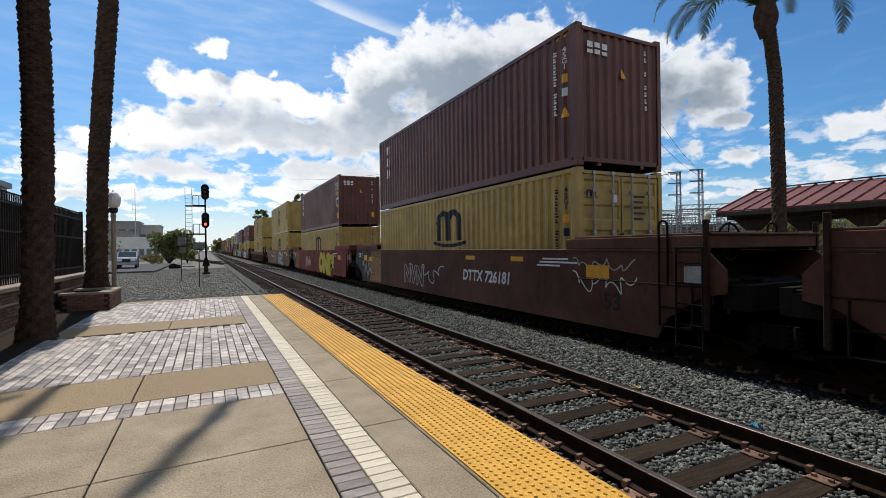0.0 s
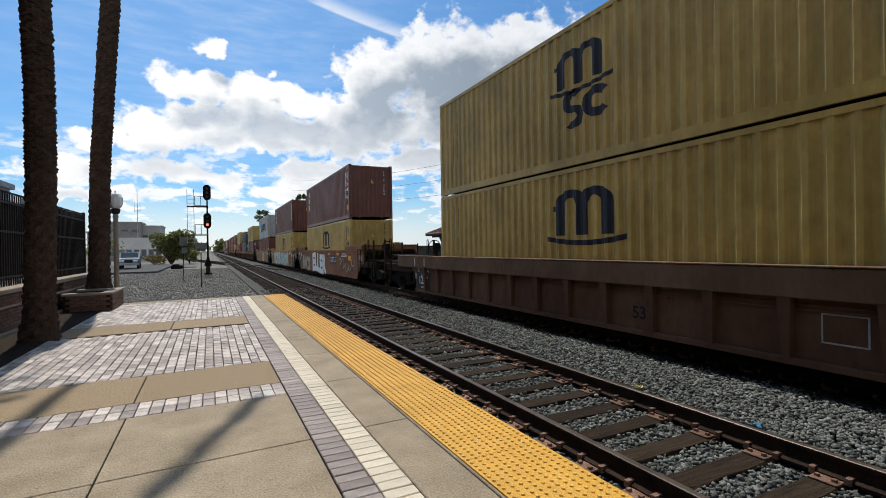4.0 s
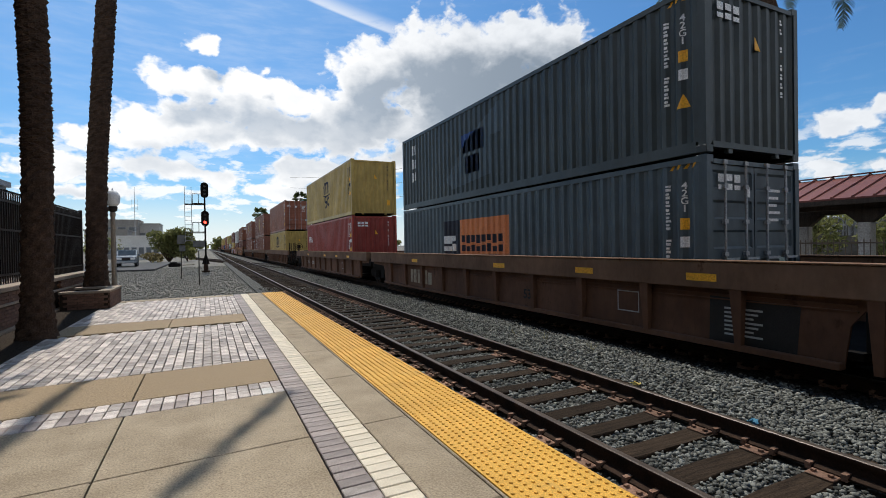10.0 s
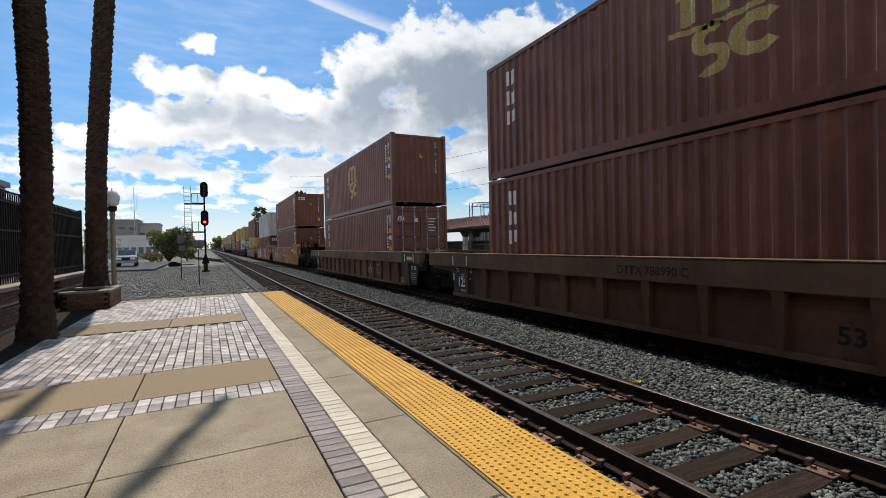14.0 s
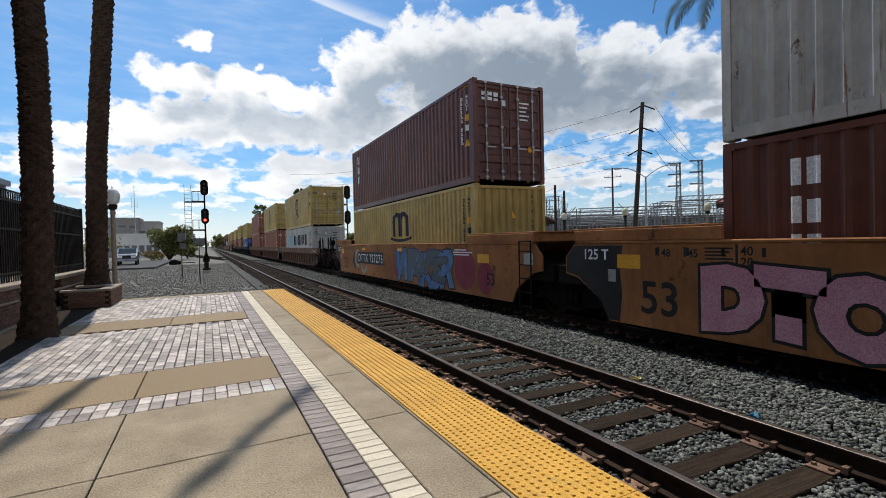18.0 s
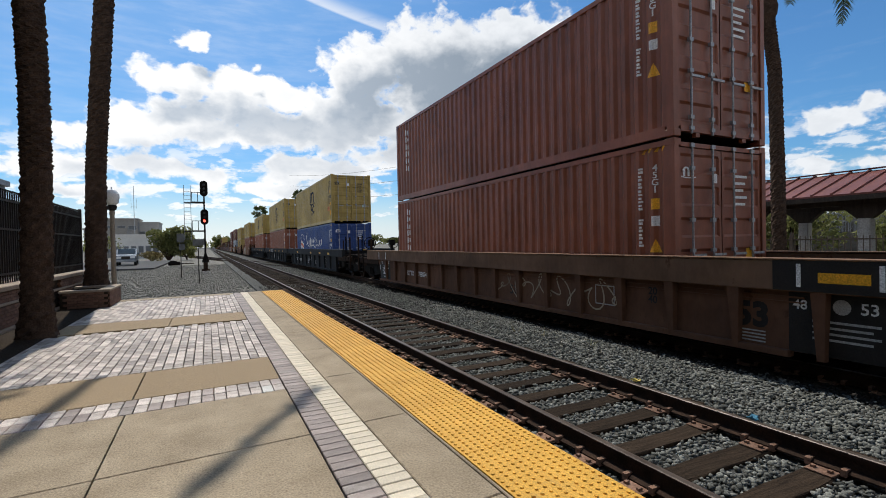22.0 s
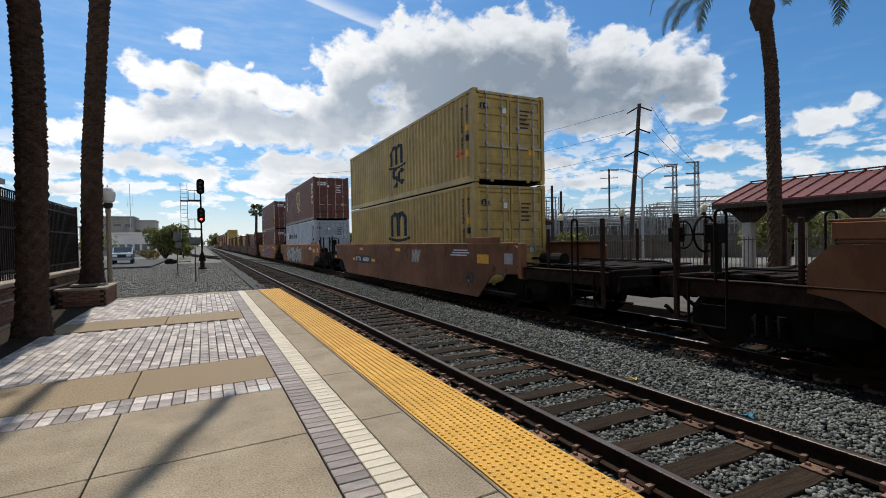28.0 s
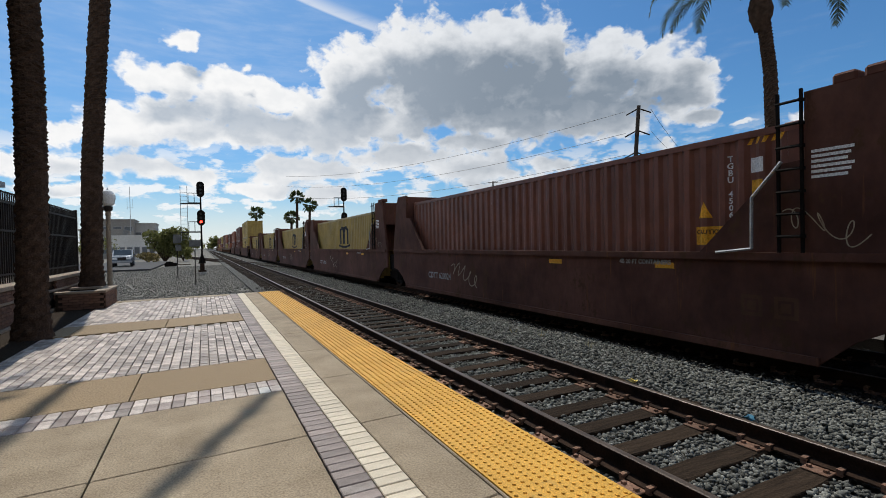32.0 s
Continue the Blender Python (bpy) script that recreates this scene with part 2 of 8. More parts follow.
CAP = surface("stone_cap", (0.27, 0.21, 0.155), (0.36, 0.285, 0.215), 3.0, 0.8, fine=70, relief=0.3)
ROOF_RED = surface("red_roof_metal", (0.135, 0.042, 0.033), (0.20, 0.066, 0.050), 0.8, 0.5, fine=30, relief=0.05, vary=0.08)
WHITE = surface("white_paint", (0.70, 0.70, 0.68), (0.82, 0.82, 0.80), 2.0, 0.55, fine=50, relief=0.05)
YELLOW_MARK = surface("yellow_mark", (0.76, 0.36, 0.02), (0.86, 0.43, 0.03), 3.0, 0.5, fine=50, relief=0.05)
NAVY_MARK = surface("navy_mark", (0.012, 0.014, 0.024), (0.022, 0.025, 0.04), 2.0, 0.6, fine=50, relief=0.05)
GOLD_MARK = surface("gold_mark", (0.45, 0.34, 0.12), (0.55, 0.42, 0.17), 2.0, 0.6, fine=50, relief=0.05)

# ---------------------------------------------------------------- ground and tracks
ground = part("ground", boxes((-2500, 2500, -400, 4000, -3.0, -0.62)), DIRT)
tagged(ground, "dry gravel and dirt ground beside railway tracks", "ground", kind="structure")


bm = bmesh.new()
prism(bm, [(1.9, -0.64), (1.9, -0.53), (6.75, -0.53), (6.75, -0.64)], "y", -60, 900)
tagged(part("ballast_bed", bm, BALLAST), "bed of grey crushed stone ballast under the rails", "ballast", kind="structure")
# bed under the train, with its shade painted in as near-black
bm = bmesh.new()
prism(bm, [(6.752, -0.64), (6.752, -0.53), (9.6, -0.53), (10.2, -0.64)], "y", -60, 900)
tagged(part("ballast_bed", bm, BED_DARK), "bed of crushed stone under the train, blackened by oil and painted shade", "ballast", kind="structure")


def rail_pair(name, cx, y0, y1, label, top_mat=SHINE):
    th = empty(name, pose(cx, 0, 0), label, "rail track", "rail tracks")
    for s in (-0.7535, 0.7535):
        bm = bmesh.new()
        prism(bm, [(s - 0.07, TIE_TOP + 0.015), (s - 0.07, TIE_TOP + 0.028), (s - 0.012, TIE_TOP + 0.05), (s - 0.01, RAIL_TOP - 0.045),
                   (s - 0.036, RAIL_TOP - 0.035), (s - 0.036, RAIL_TOP - 0.006), (s + 0.036, RAIL_TOP - 0.006), (s + 0.036, RAIL_TOP - 0.035),
                   (s + 0.01, RAIL_TOP - 0.045), (s + 0.012, TIE_TOP + 0.05), (s + 0.07, TIE_TOP + 0.028), (s + 0.07, TIE_TOP + 0.015)], "y", y0, y1)
        r = part("rail", bm, RUST, th)
        bm = bmesh.new()
        prism(bm, [(s - 0.03, RAIL_TOP - 0.0055), (s - 0.024, RAIL_TOP), (s + 0.024, RAIL_TOP), (s + 0.03, RAIL_TOP - 0.0055)], "y", y0, y1)
        part("running_surface", bm, top_mat, r, "worn bright strip on the rail head")
    return th


track_near = rail_pair("rail_track", TRACK_1, -40, 700, "empty rail track with rusty rails on wooden ties")
track_far = rail_pair("rail_track", TRACK_2, -60, 900, "rail track under the passing freight train", DULL)

# ---------------------------------------------------------------- the platform
plat = empty("platform_pavement", None, "sunlit concrete and brick station platform", "platform", kind="structure")
part("platform_base", boxes((-3.6, 2.06, -8, 15.72, -0.75, -0.06)), GROUT, plat, "dark platform body and joints")


def askew(x):
    """The cross joints of the paving run slightly askew to the track."""
    return 0.045 * (x - 0.655)


def slab(x0, x1, y0, y1, mat=CONCRETE, name="slab", gap=0.005, edge=0.006):
    bm = boxes((x0 + gap, x1 - gap, y0 + gap, y1 - gap, -0.08, 0.0), bevel=edge)
    for v in bm.verts:
        v.co.y += askew(v.co.x)
    part(name, bm, mat, plat)


for x0, x1 in ((-3.6, -2.03), (-2.03, -0.658), (-0.658, 0.655)):
    for y0, y1 in ((-8.0, -6.5), (-6.5, -4.5), (-4.5, -2.5), (-2.5, -0.45), (-0.45, 1.55), (1.55, 3.575), (3.575, 4.83)):
        slab(x0, x1, y0, y1)
    slab(x0, x1, 5.27, 6.36, EXPOSED)
    slab(x0, x1, 9.86, 11.0, EXPOSED)
    slab(x0, x1, 15.25, 15.7)
for k in range(-7, 12):
    if 3.6 + 1.42 * (k - 1) < 15.5:
        slab(1.065, 1.44, 3.6 + 1.42 * (k - 1), min(15.7, 3.6 + 1.42 * k))
slab(1.44, 1.47, -8, 15.7)
for k in range(-8, 18):
    slab(1.47, 2.085, 0.9 * k, min(0.9 * k + 0.9, 15.7), TACTILE, "tactile_panel", 0.0015, 0.0015)

# pavers: laid in bond along y, the nearest as objects of their own
def brick_mesh(dx, dy, h=0.07, lift=0.0):
    return boxes((-dx / 2, dx / 2, -dy / 2, dy / 2, -h, lift), bevel=0.005)


PAVER_MESH = mesh_of("paver", brick_mesh(0.095, 0.193))
HALF_MESH = mesh_of("half_paver", brick_mesh(0.095, 0.094))
rnd = random.Random(4)
joined = bmesh.new()
count = 0


def lay(me_dims, mesh, x, y, mat, name):
    global count
    tilt = pose(x, y + askew(x), rnd.uniform(-0.002, 0.002), rnd.uniform(-0.5, 0.5), rnd.uniform(-0.5, 0.5), rnd.uniform(-0.5, 0.5))
    if count < 300:
        put(name, mesh, mat, plat, tilt)
        count += 1
    else:
        dx, dy = me_dims
        v = box(joined, -dx / 2, dx / 2, -dy / 2, dy / 2, -0.05, 0.0)
        for q in v:
            q.co = tilt @ q.co


for y0, y1 in ((6.36, 9.86), (11.0, 15.25)):
    cols = int((0.655 + 3.3) / 0.105)
    for j in range(int((y1 - y0 - 0.11) / 0.207)):
        for i in range(cols):
            x = 0.655 - 0.0525 - i * 0.105
            y = y0 + 0.11 + 0.1035 + j * 0.207 + (0.1035 if i % 2 else 0.0)
            if i % 2 and j == 0:
                lay((0.095, 0.094), HALF_MESH, x, y - 0.155, PAVER, "paver")
            if y + 0.1 < y1:
                lay((0.095, 0.193), PAVER_MESH, x, y, PAVER, "paver")
    for i in range(cols):
        lay((0.095, 0.094), HALF_MESH, 0.655 - 0.0525 - i * 0.105, y0 + 0.053, PAVER, "paver")
part("far_pavers", joined, PAVER_ISLAND, plat, "brick pavers farther along the platform")["kind"] = "stuff"

PALE_COBBLE = surface("pale_cobble", (0.52, 0.50, 0.46), (0.66, 0.64, 0.60), 5.0, 0.7, fine=120, relief=0.3)
COBBLE = mesh_of("cobble", brick_mesh(0.098, 0.208))
for i in range(38):
    for j in range(2):
        put("cobble", COBBLE, PALE_COBBLE if (i, j) == (1, 0) else BAND_BROWN if rnd.random() < 0.28 + 0.012 * i else PAVER, plat, pose(0.60 - 0.105 * i, 4.94 + 0.217 * j + askew(0.60 - 0.105 * i), rnd.uniform(-0.003, 0.002), 0, 0, rnd.uniform(-1, 1)))
BAND = mesh_of("band_brick", brick_mesh(0.198, 0.098))
for i in range(150):
    y = 0.05 + i * 0.1045
    put("band_brick", BAND, PAVER if rnd.random() < 0.07 else BAND_BROWN, plat, pose(0.760, y, rnd.uniform(-0.002, 0.002), 0, 0, rnd.uniform(-1, 1)))
    put("pale_brick", BAND, BAND_PALE, plat, pose(0.964, y, rnd.uniform(-0.002, 0.002), 0, 0, rnd.uniform(-0.6, 0.6)))

bm = bmesh.new()
for i in range(1, 76):
    for x in (0.760, 0.964):
        box(bm, x - 0.099, x + 0.099, 0.05 - i * 0.1045 - 0.049, 0.05 - i * 0.1045 + 0.049, -0.07, 0.0)
part("back_bricks", bm, BAND_BROWN, plat, "edging bricks farther back on the platform")["kind"] = "stuff"

# domes of the warning strip
verts, faces = [], []
for j in range(290):
    for i in range(10):
        x, y = 1.50 + 0.0605 * i, 0.4 + 0.053 * j
        if y > 15.65:
            continue
        b = len(verts)
        for r, z in ((0.0135, 0.0), (0.0105, 0.0080)):
            verts += [(x + r * math.cos(k * math.tau / 6), y + r * math.sin(k * math.tau / 6), z) for k in range(6)]
        faces += [(b + k, b + (k + 1) % 6, b + 6 + (k + 1) % 6, b + 6 + k) for k in range(6)] + [tuple(range(b + 6, b + 12))]
me = bpy.data.meshes.new("warning_domes")
me.from_pydata(verts, [], faces)
put("warning_domes", me, TACTILE, plat, None, "raised yellow domes of the warning strip")["kind"] = "stuff"
part("platform_edge", boxes((2.062, 2.09, -8, 15.7, -0.7, -0.075)), CONCRETE, plat)

# ties with plates and spikes
def tie_mesh():
    bm = boxes((-1.30, 1.30, -0.115, 0.115, -0.18, 0.0), bevel=0.012)
    bmesh.ops.subdivide_edges(bm, edges=[e for e in bm.edges if abs(e.verts[0].co.x - e.verts[1].co.x) > 1], cuts=7)
    r = random.Random(7)
    for v in bm.verts:
        v.co += Vector((0, r.uniform(-0.012, 0.012), r.uniform(-0.006, 0.004)))
    return bm


def plate_mesh():
    bm = boxes((-0.19, 0.19, -0.10, 0.10, 0.0, 0.014), bevel=0.004)
    for x in (-0.13, 0.13):
        for y in (-0.06, 0.06):
            box(bm, x - 0.018, x + 0.018, y - 0.014, y + 0.014, 0.0145, 0.035)
    for y in (-0.125, 0.125):
        box(bm, -0.09, 0.09, y - 0.02, y + 0.02, 0.0, 0.055)
    return bm


TIE_MESHES = [mesh_of("tie", tie_mesh())]
PLATE_MESH = mesh_of("tie_plate", plate_mesh())
for cx, track, y0, n, name in ((TRACK_1, track_near, 0.46, 130, "tie"), (TRACK_2, track_far, -1.0, 90, "tie")):
    for k in range(n):
        t = put("tie", TIE_MESHES[0], TIE, track, pose(rnd.uniform(-0.06, 0.06), y0 + 0.526 * k, TIE_TOP + rnd.uniform(-0.01, 0.004), 0, 0, rnd.uniform(-1.2, 1.2) + 180 * rnd.randint(0, 1)))
        if k < 40:
            for s in (-0.7535, 0.7535):
                put("tie_plate", PLATE_MESH, PLATE, track, pose(s, y0 + 0.526 * k, TIE_TOP + 0.001))
bm = bmesh.new()
for k in range(400):
    box(bm, -1.3, 1.3, 69 + 0.55 * k, 69.22 + 0.55 * k, -0.66, TIE_TOP)
for k in range(70):
    box(bm, -1.3, 1.3, -37.0 + 0.526 * k, -36.77 + 0.526 * k, -0.66, TIE_TOP)
part("far_tie", bm, TIE, track_near, "distant wooden ties")["kind"] = "stuff"


# ballast: crushed stones in their thousands
def stones(name, spots, label, sizes=(0.016, 0.030), mat=STONE, seed=11):
    g_ = np.random.default_rng(seed)
    bm = bmesh.new()
    bmesh.ops.create_icosphere(bm, subdivisions=1, radius=1.0)
    base = np.array([tuple(v.co) for v in bm.verts])
    tris = np.array([[v.index for v in f.verts] for f in bm.faces])
    bm.free()
    n, k = len(spots), len(base)
    q, _ = np.linalg.qr(g_.normal(size=(n, 3, 3)))
    # stones lie on their flat side more often than not
    q[:, 2, :] *= 0.8
    size = g_.uniform(sizes[0], sizes[1], (n, 1, 1)) * g_.uniform(0.55, 1.35, (n, 1, 3))
    v = base[None] * (1 + g_.uniform(-0.36, 0.30, (n, k, 1))) * size
    v = np.einsum("nki,nji->nkj", v, q) + np.array(spots)[:, None, :]
    f = (tris[None] + (np.arange(n) * k)[:, None, None]).reshape(-1, 3)
    me = bpy.data.meshes.new(name)
    me.vertices.add(n * k)
    me.vertices.foreach_set("co", v.reshape(-1))
    me.loops.add(len(f) * 3)
    me.loops.foreach_set("vertex_index", f.reshape(-1))
    me.polygons.add(len(f))
    me.polygons.foreach_set("loop_start", np.arange(len(f)) * 3)
    me.update(calc_edges=True)
    return tagged(put(name, me, mat), label, "ballast stones", kind="stuff")


g = np.random.default_rng(5)


def scatter(n, x0, x1, y0, y1, power=1.0):
    x = g.uniform(x0, x1, n)
    y = y0 + (y1 - y0) * g.random(n) ** power
    return x, y


spots = []
for n, x0, x1, y0, y1, p in ((30000, 4.75, 7.2, 0.6, 12.0, 1.35), (17000, 2.1, 5.0, 0.6, 9.0, 1.3), (8000, 4.75, 7.0, 12.0, 28.0, 1.3),
                             (6000, 2.1, 4.9, 9.0, 24.0, 1.3), (5000, 4.75, 7.0, 28.0, 60.0, 1.2), (7000, 6.9, 10.3, 1.0, 22.0, 1.2)):
    xs, ys = scatter(n, x0, x1, y0, y1, p)
    for x, y in zip(xs, ys):
        if abs(x - TRACK_1) < 1.3 and abs(((y - 0.46) / 0.526) % 1.0 - 0.5) > 0.27:
            continue
        if any(abs(x - c - d) < 0.09 for c in (TRACK_1, TRACK_2) for d in (-0.7535, 0.7535)):
            continue
        crib = 0.0 if abs(x - TRACK_1) < 1.35 else 0.012
        mound = 0.05 * math.exp(-((x - 5.8) / 0.7) ** 2)
        spots.append((x, y, -0.525 + crib + mound + g.uniform(-0.012, 0.022)))


def darkened(at):
    """Oil, soot and painted shade reach out to an uneven line beside the train's track."""
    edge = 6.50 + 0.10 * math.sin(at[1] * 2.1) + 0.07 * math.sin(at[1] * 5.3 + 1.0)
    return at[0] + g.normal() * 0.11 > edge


dusky = [darkened(at) for at in spots]
stones("ballast_stones", [at for at, d in zip(spots, dusky) if not d], "grey crushed ballast stones between the tracks")
stones("ballast_stones", [at for at, d in zip(spots, dusky) if d], "ballast stones under the train's track, blackened by oil and painted shade", mat=STONE_DARK, seed=12)
xs, ys = scatter(24000, -7.5, 2.9, 15.85, 60.0, 1.7)
stones("ballast_stones", [(x, y, -0.60 + g.uniform(-0.01, 0.02)) for x, y in zip(xs, ys)], "grey crushed stones beyond the platform end", (0.020, 0.042), GRAVEL, 13)
xs, ys = scatter(5000, 10.2, 14.0, -2.0, 40.0, 1.2)
stones("ballast_stones", [(x, y, -0.60 + g.uniform(-0.01, 0.02)) for x, y in zip(xs, ys)], "pale crushed stones beyond the train", (0.03, 0.055), GRAVEL, 14)
# dark strip laid in place of the shade beside the palm and wall
bed = part("planting_bed", boxes((-3.12, -2.34, 4.0, 13.83, -0.05, 0.008)), DARK_FILL)
tagged(bed, "dark strip standing in for shade between the wall and the pavers", "planting bed", kind="structure")

# dry grass tufts in the ballast
bm = bmesh.new()
for cx, cy in ((5.75, 7.3), (5.9, 6.2), (5.6, 8.0)):
    for k in range(9):
        a = rnd.uniform(0, math.tau)
        tip = Vector((cx + math.cos(a) * rnd.uniform(0.05, 0.16), cy + math.sin(a) * rnd.uniform(0.05, 0.16), -0.47 + rnd.uniform(0.08, 0.2)))
        tube(bm, (cx + rnd.uniform(-0.03, 0.03), cy + rnd.uniform(-0.03, 0.03), -0.52), tip, 0.004, 0.001, 4)
STRAW = surface("dry_grass", (0.30, 0.26, 0.13), (0.42, 0.37, 0.20), 4.0, 0.8, relief=0)
tagged(part("dry_grass", bm, STRAW), "dry grass tufts in the ballast", "grass", kind="stuff")
BLUE_RAG = surface("blue_plastic", (0.05, 0.16, 0.24), (0.08, 0.24, 0.34), 5.0, 0.5, relief=0.2)
YEL_RAG = surface("yellow_scrap", (0.55, 0.42, 0.10), (0.65, 0.52, 0.16), 5.0, 0.6, relief=0.2)
for nm, mt, c, s in (("plastic_scrap", BLUE_RAG, (4.98, 2.95), 0.06), ("paper_scrap", YEL_RAG, (5.0, 4.45), 0.07)):
    bm = boxes((-s, s, -s * 0.6, s * 0.6, -0.01, 0.01))
    bmesh.ops.subdivide_edges(bm, edges=bm.edges, cuts=2)
    for v in bm.verts:
        v.co += Vector((rnd.uniform(-1, 1), rnd.uniform(-1, 1), rnd.uniform(-0.3, 1))) * s * 0.35
    tagged(part(nm, bm, mt, None, "", pose(c[0], c[1], -0.475, 5, 8, 30)), "crumpled %s scrap lying on the ballast" % ("blue plastic" if "pl" in nm else "yellow paper"), "litter")

# ---------------------------------------------------------------- palms
def trunk_mesh(spine, r0, r1, stubs=True, seed=1):
    r = random.Random(seed)
    bm = bmesh.new()
    n, m = 16, 230
    rings = []
    for k in range(m + 1):
        f = k / m * (len(spine) - 1)
        i = min(int(f), len(spine) - 2)
        c = Vector(spine[i]).lerp(Vector(spine[i + 1]), f - i)
        rad = r0 + (r1 - r0) * k / m + (0.09 * max(0, 1 - k / 12) ** 2)
        ring = []
        for a in range(n):
            scar = 0.024 * (1 if (a + (k // 2)) % 2 else -0.4) * (1 if k % 2 else 0.3)
            q = rad + scar + r.uniform(-0.012, 0.014)
            ring.append(bm.verts.new(c + Vector((math.cos(a * math.tau / n) * q, math.sin(a * math.tau / n) * q, 0))))
        rings.append(ring)
    for a, b in zip(rings, rings[1:]):
        for k in range(n):
            bm.faces.new((a[k], a[(k + 1) % n], b[(k + 1) % n], b[k]))
    bm.faces.new(rings[-1])
    return bm


def frond_mesh(length, droop, leaf, seed):
    """A feather leaf along +x that bends down by its own weight."""
    r = random.Random(seed)
    verts, faces = [], []
    pts = []
    x = z = 0.0
    ang = 0.75
    n = 40
    for k in range(n + 1):
        pts.append(Vector((x, 0, z)))
        ang -= droop / n * (0.6 + 0.9 * k / n)
        x += length / n * math.cos(ang)
        z += length / n * math.sin(ang)
    for k in range(n):
        a, b = pts[k], pts[k + 1]
        w = 0.035 * (1 - k / n) + 0.006
        i = len(verts)
        verts += [a + Vector((0, -w, 0)), a + Vector((0, w, 0)), b + Vector((0, w * 0.95, 0)), b + Vector((0, -w * 0.95, 0)), a - Vector((0, 0, w)), b - Vector((0, 0, w))]
        faces += [(i, i + 1, i + 2, i + 3), (i, i + 3, i + 5, i + 4), (i + 1, i + 4, i + 5, i + 2)]
        if k < 4:
            continue
        ln = leaf * (math.sin(math.pi * (0.12 + 0.86 * k / n)) ** 0.6) * r.uniform(0.8, 1.1)
        along = (b - a).normalized()
        for s in (-1, 1):
            for q in (0.0, 0.5):
                p = a.lerp(b, q)
                d = (along * 0.75 + Vector((0, s * 0.8, 0.1)) + Vector((r.uniform(-.1, .1), r.uniform(-.1, .1), r.uniform(-0.25, 0.1)))).normalized()
                tip = p + d * ln + Vector((0, 0, -0.22 * ln))
                mid = p + d * ln * 0.5
                side = along * 0.017
                i = len(verts)
                verts += [p - side, p + side, mid + side * 1.1, tip, mid - side * 1.1]
                faces += [(i, i + 1, i + 2, i + 3, i + 4)]
    me = bpy.data.meshes.new("frond")
    me.from_pydata([tuple(v) for v in verts], [], faces)
    return me


FRONDS = [frond_mesh(3.6, d, 0.48, 20 + i) for i, d in enumerate((1.2, 1.7, 2.2, 2.7))]


def palm(spine, r0, r1, label, count=46, turn=0, scale=1.0, seed=3, tilts=(-50, -24, 0, 20)):
    th = empty("palm_tree", pose(*spine[0]), label, "palm tree", "palms along the station")
    base = Vector(spine[0])
    part("trunk", trunk_mesh([Vector(p) - base for p in spine], r0, r1, seed=seed), BARK, th)
    top = Vector(spine[-1]) - base
    bm = bmesh.new()
    lathe(bm, [(r1 * 0.9, -0.9), (r1 * 1.7, -0.45), (r1 * 1.9, -0.1), (r1 * 1.5, 0.3), (r1 * 0.5, 0.6)], 14, top)
    rr = random.Random(seed)
    for v in bm.verts:
        v.co += Vector((rr.uniform(-1, 1), rr.uniform(-1, 1), rr.uniform(-1, 1))) * 0.05
    part("leaf_base", bm, BARK, th, "cut frond stubs below the crown")
    for k in range(count):
        lay_ = k % 4
        f = FRONDS[lay_]
        tilt = tilts[lay_] + rr.uniform(-9, 9)
        m = Matrix.Translation(top + Vector((0, 0, 0.25 - 0.12 * lay_))) @ pose(0, 0, 0, 0, 0, k * 137.5 + turn) @ pose(0, 0, 0, rr.uniform(-18, 18), tilt, 0)
        put("frond", f, FROND, th, m @ Matrix.Scale(scale * rr.uniform(0.9, 1.08), 4))
    return th


palm([(-2.50, 9.79, -0.05), (-2.44, 9.8, 2.7), (-2.44, 9.8, 4.1), (-2.47, 9.79, 5.4), (-2.35, 9.8, 8.0), (-1.95, 9.8, 14.5)], 0.20, 0.19,
     "tall date palm with rough dark trunk in the platform", 34, 11, 0.68, 5)
near_palm = bpy.data.objects["palm_tree"]
palm([(-2.73, 15.77, 0.3), (-2.66, 15.78, 3.6), (-2.52, 15.8, 5.9), (-2.36, 15.83, 8.3), (-2.5, 15.9, 11.0), (-3.6, 15.95, 15.0)], 0.235, 0.22,
     "tall date palm with rough dark trunk in a brick planter", 30, 50, 0.6, 8)
palm([(18.5, 9.95, -0.3), (18.49, 9.97, 3.8), (18.46, 10.02, 7.3), (18.35, 10.14, 9.0), (18.25, 10.22, 9.75)], 0.22, 0.20,
     "tall date palm with rough dark trunk on the opposite platform", 40, 20, 1.45, 12, (-62, -50, -40, -30))


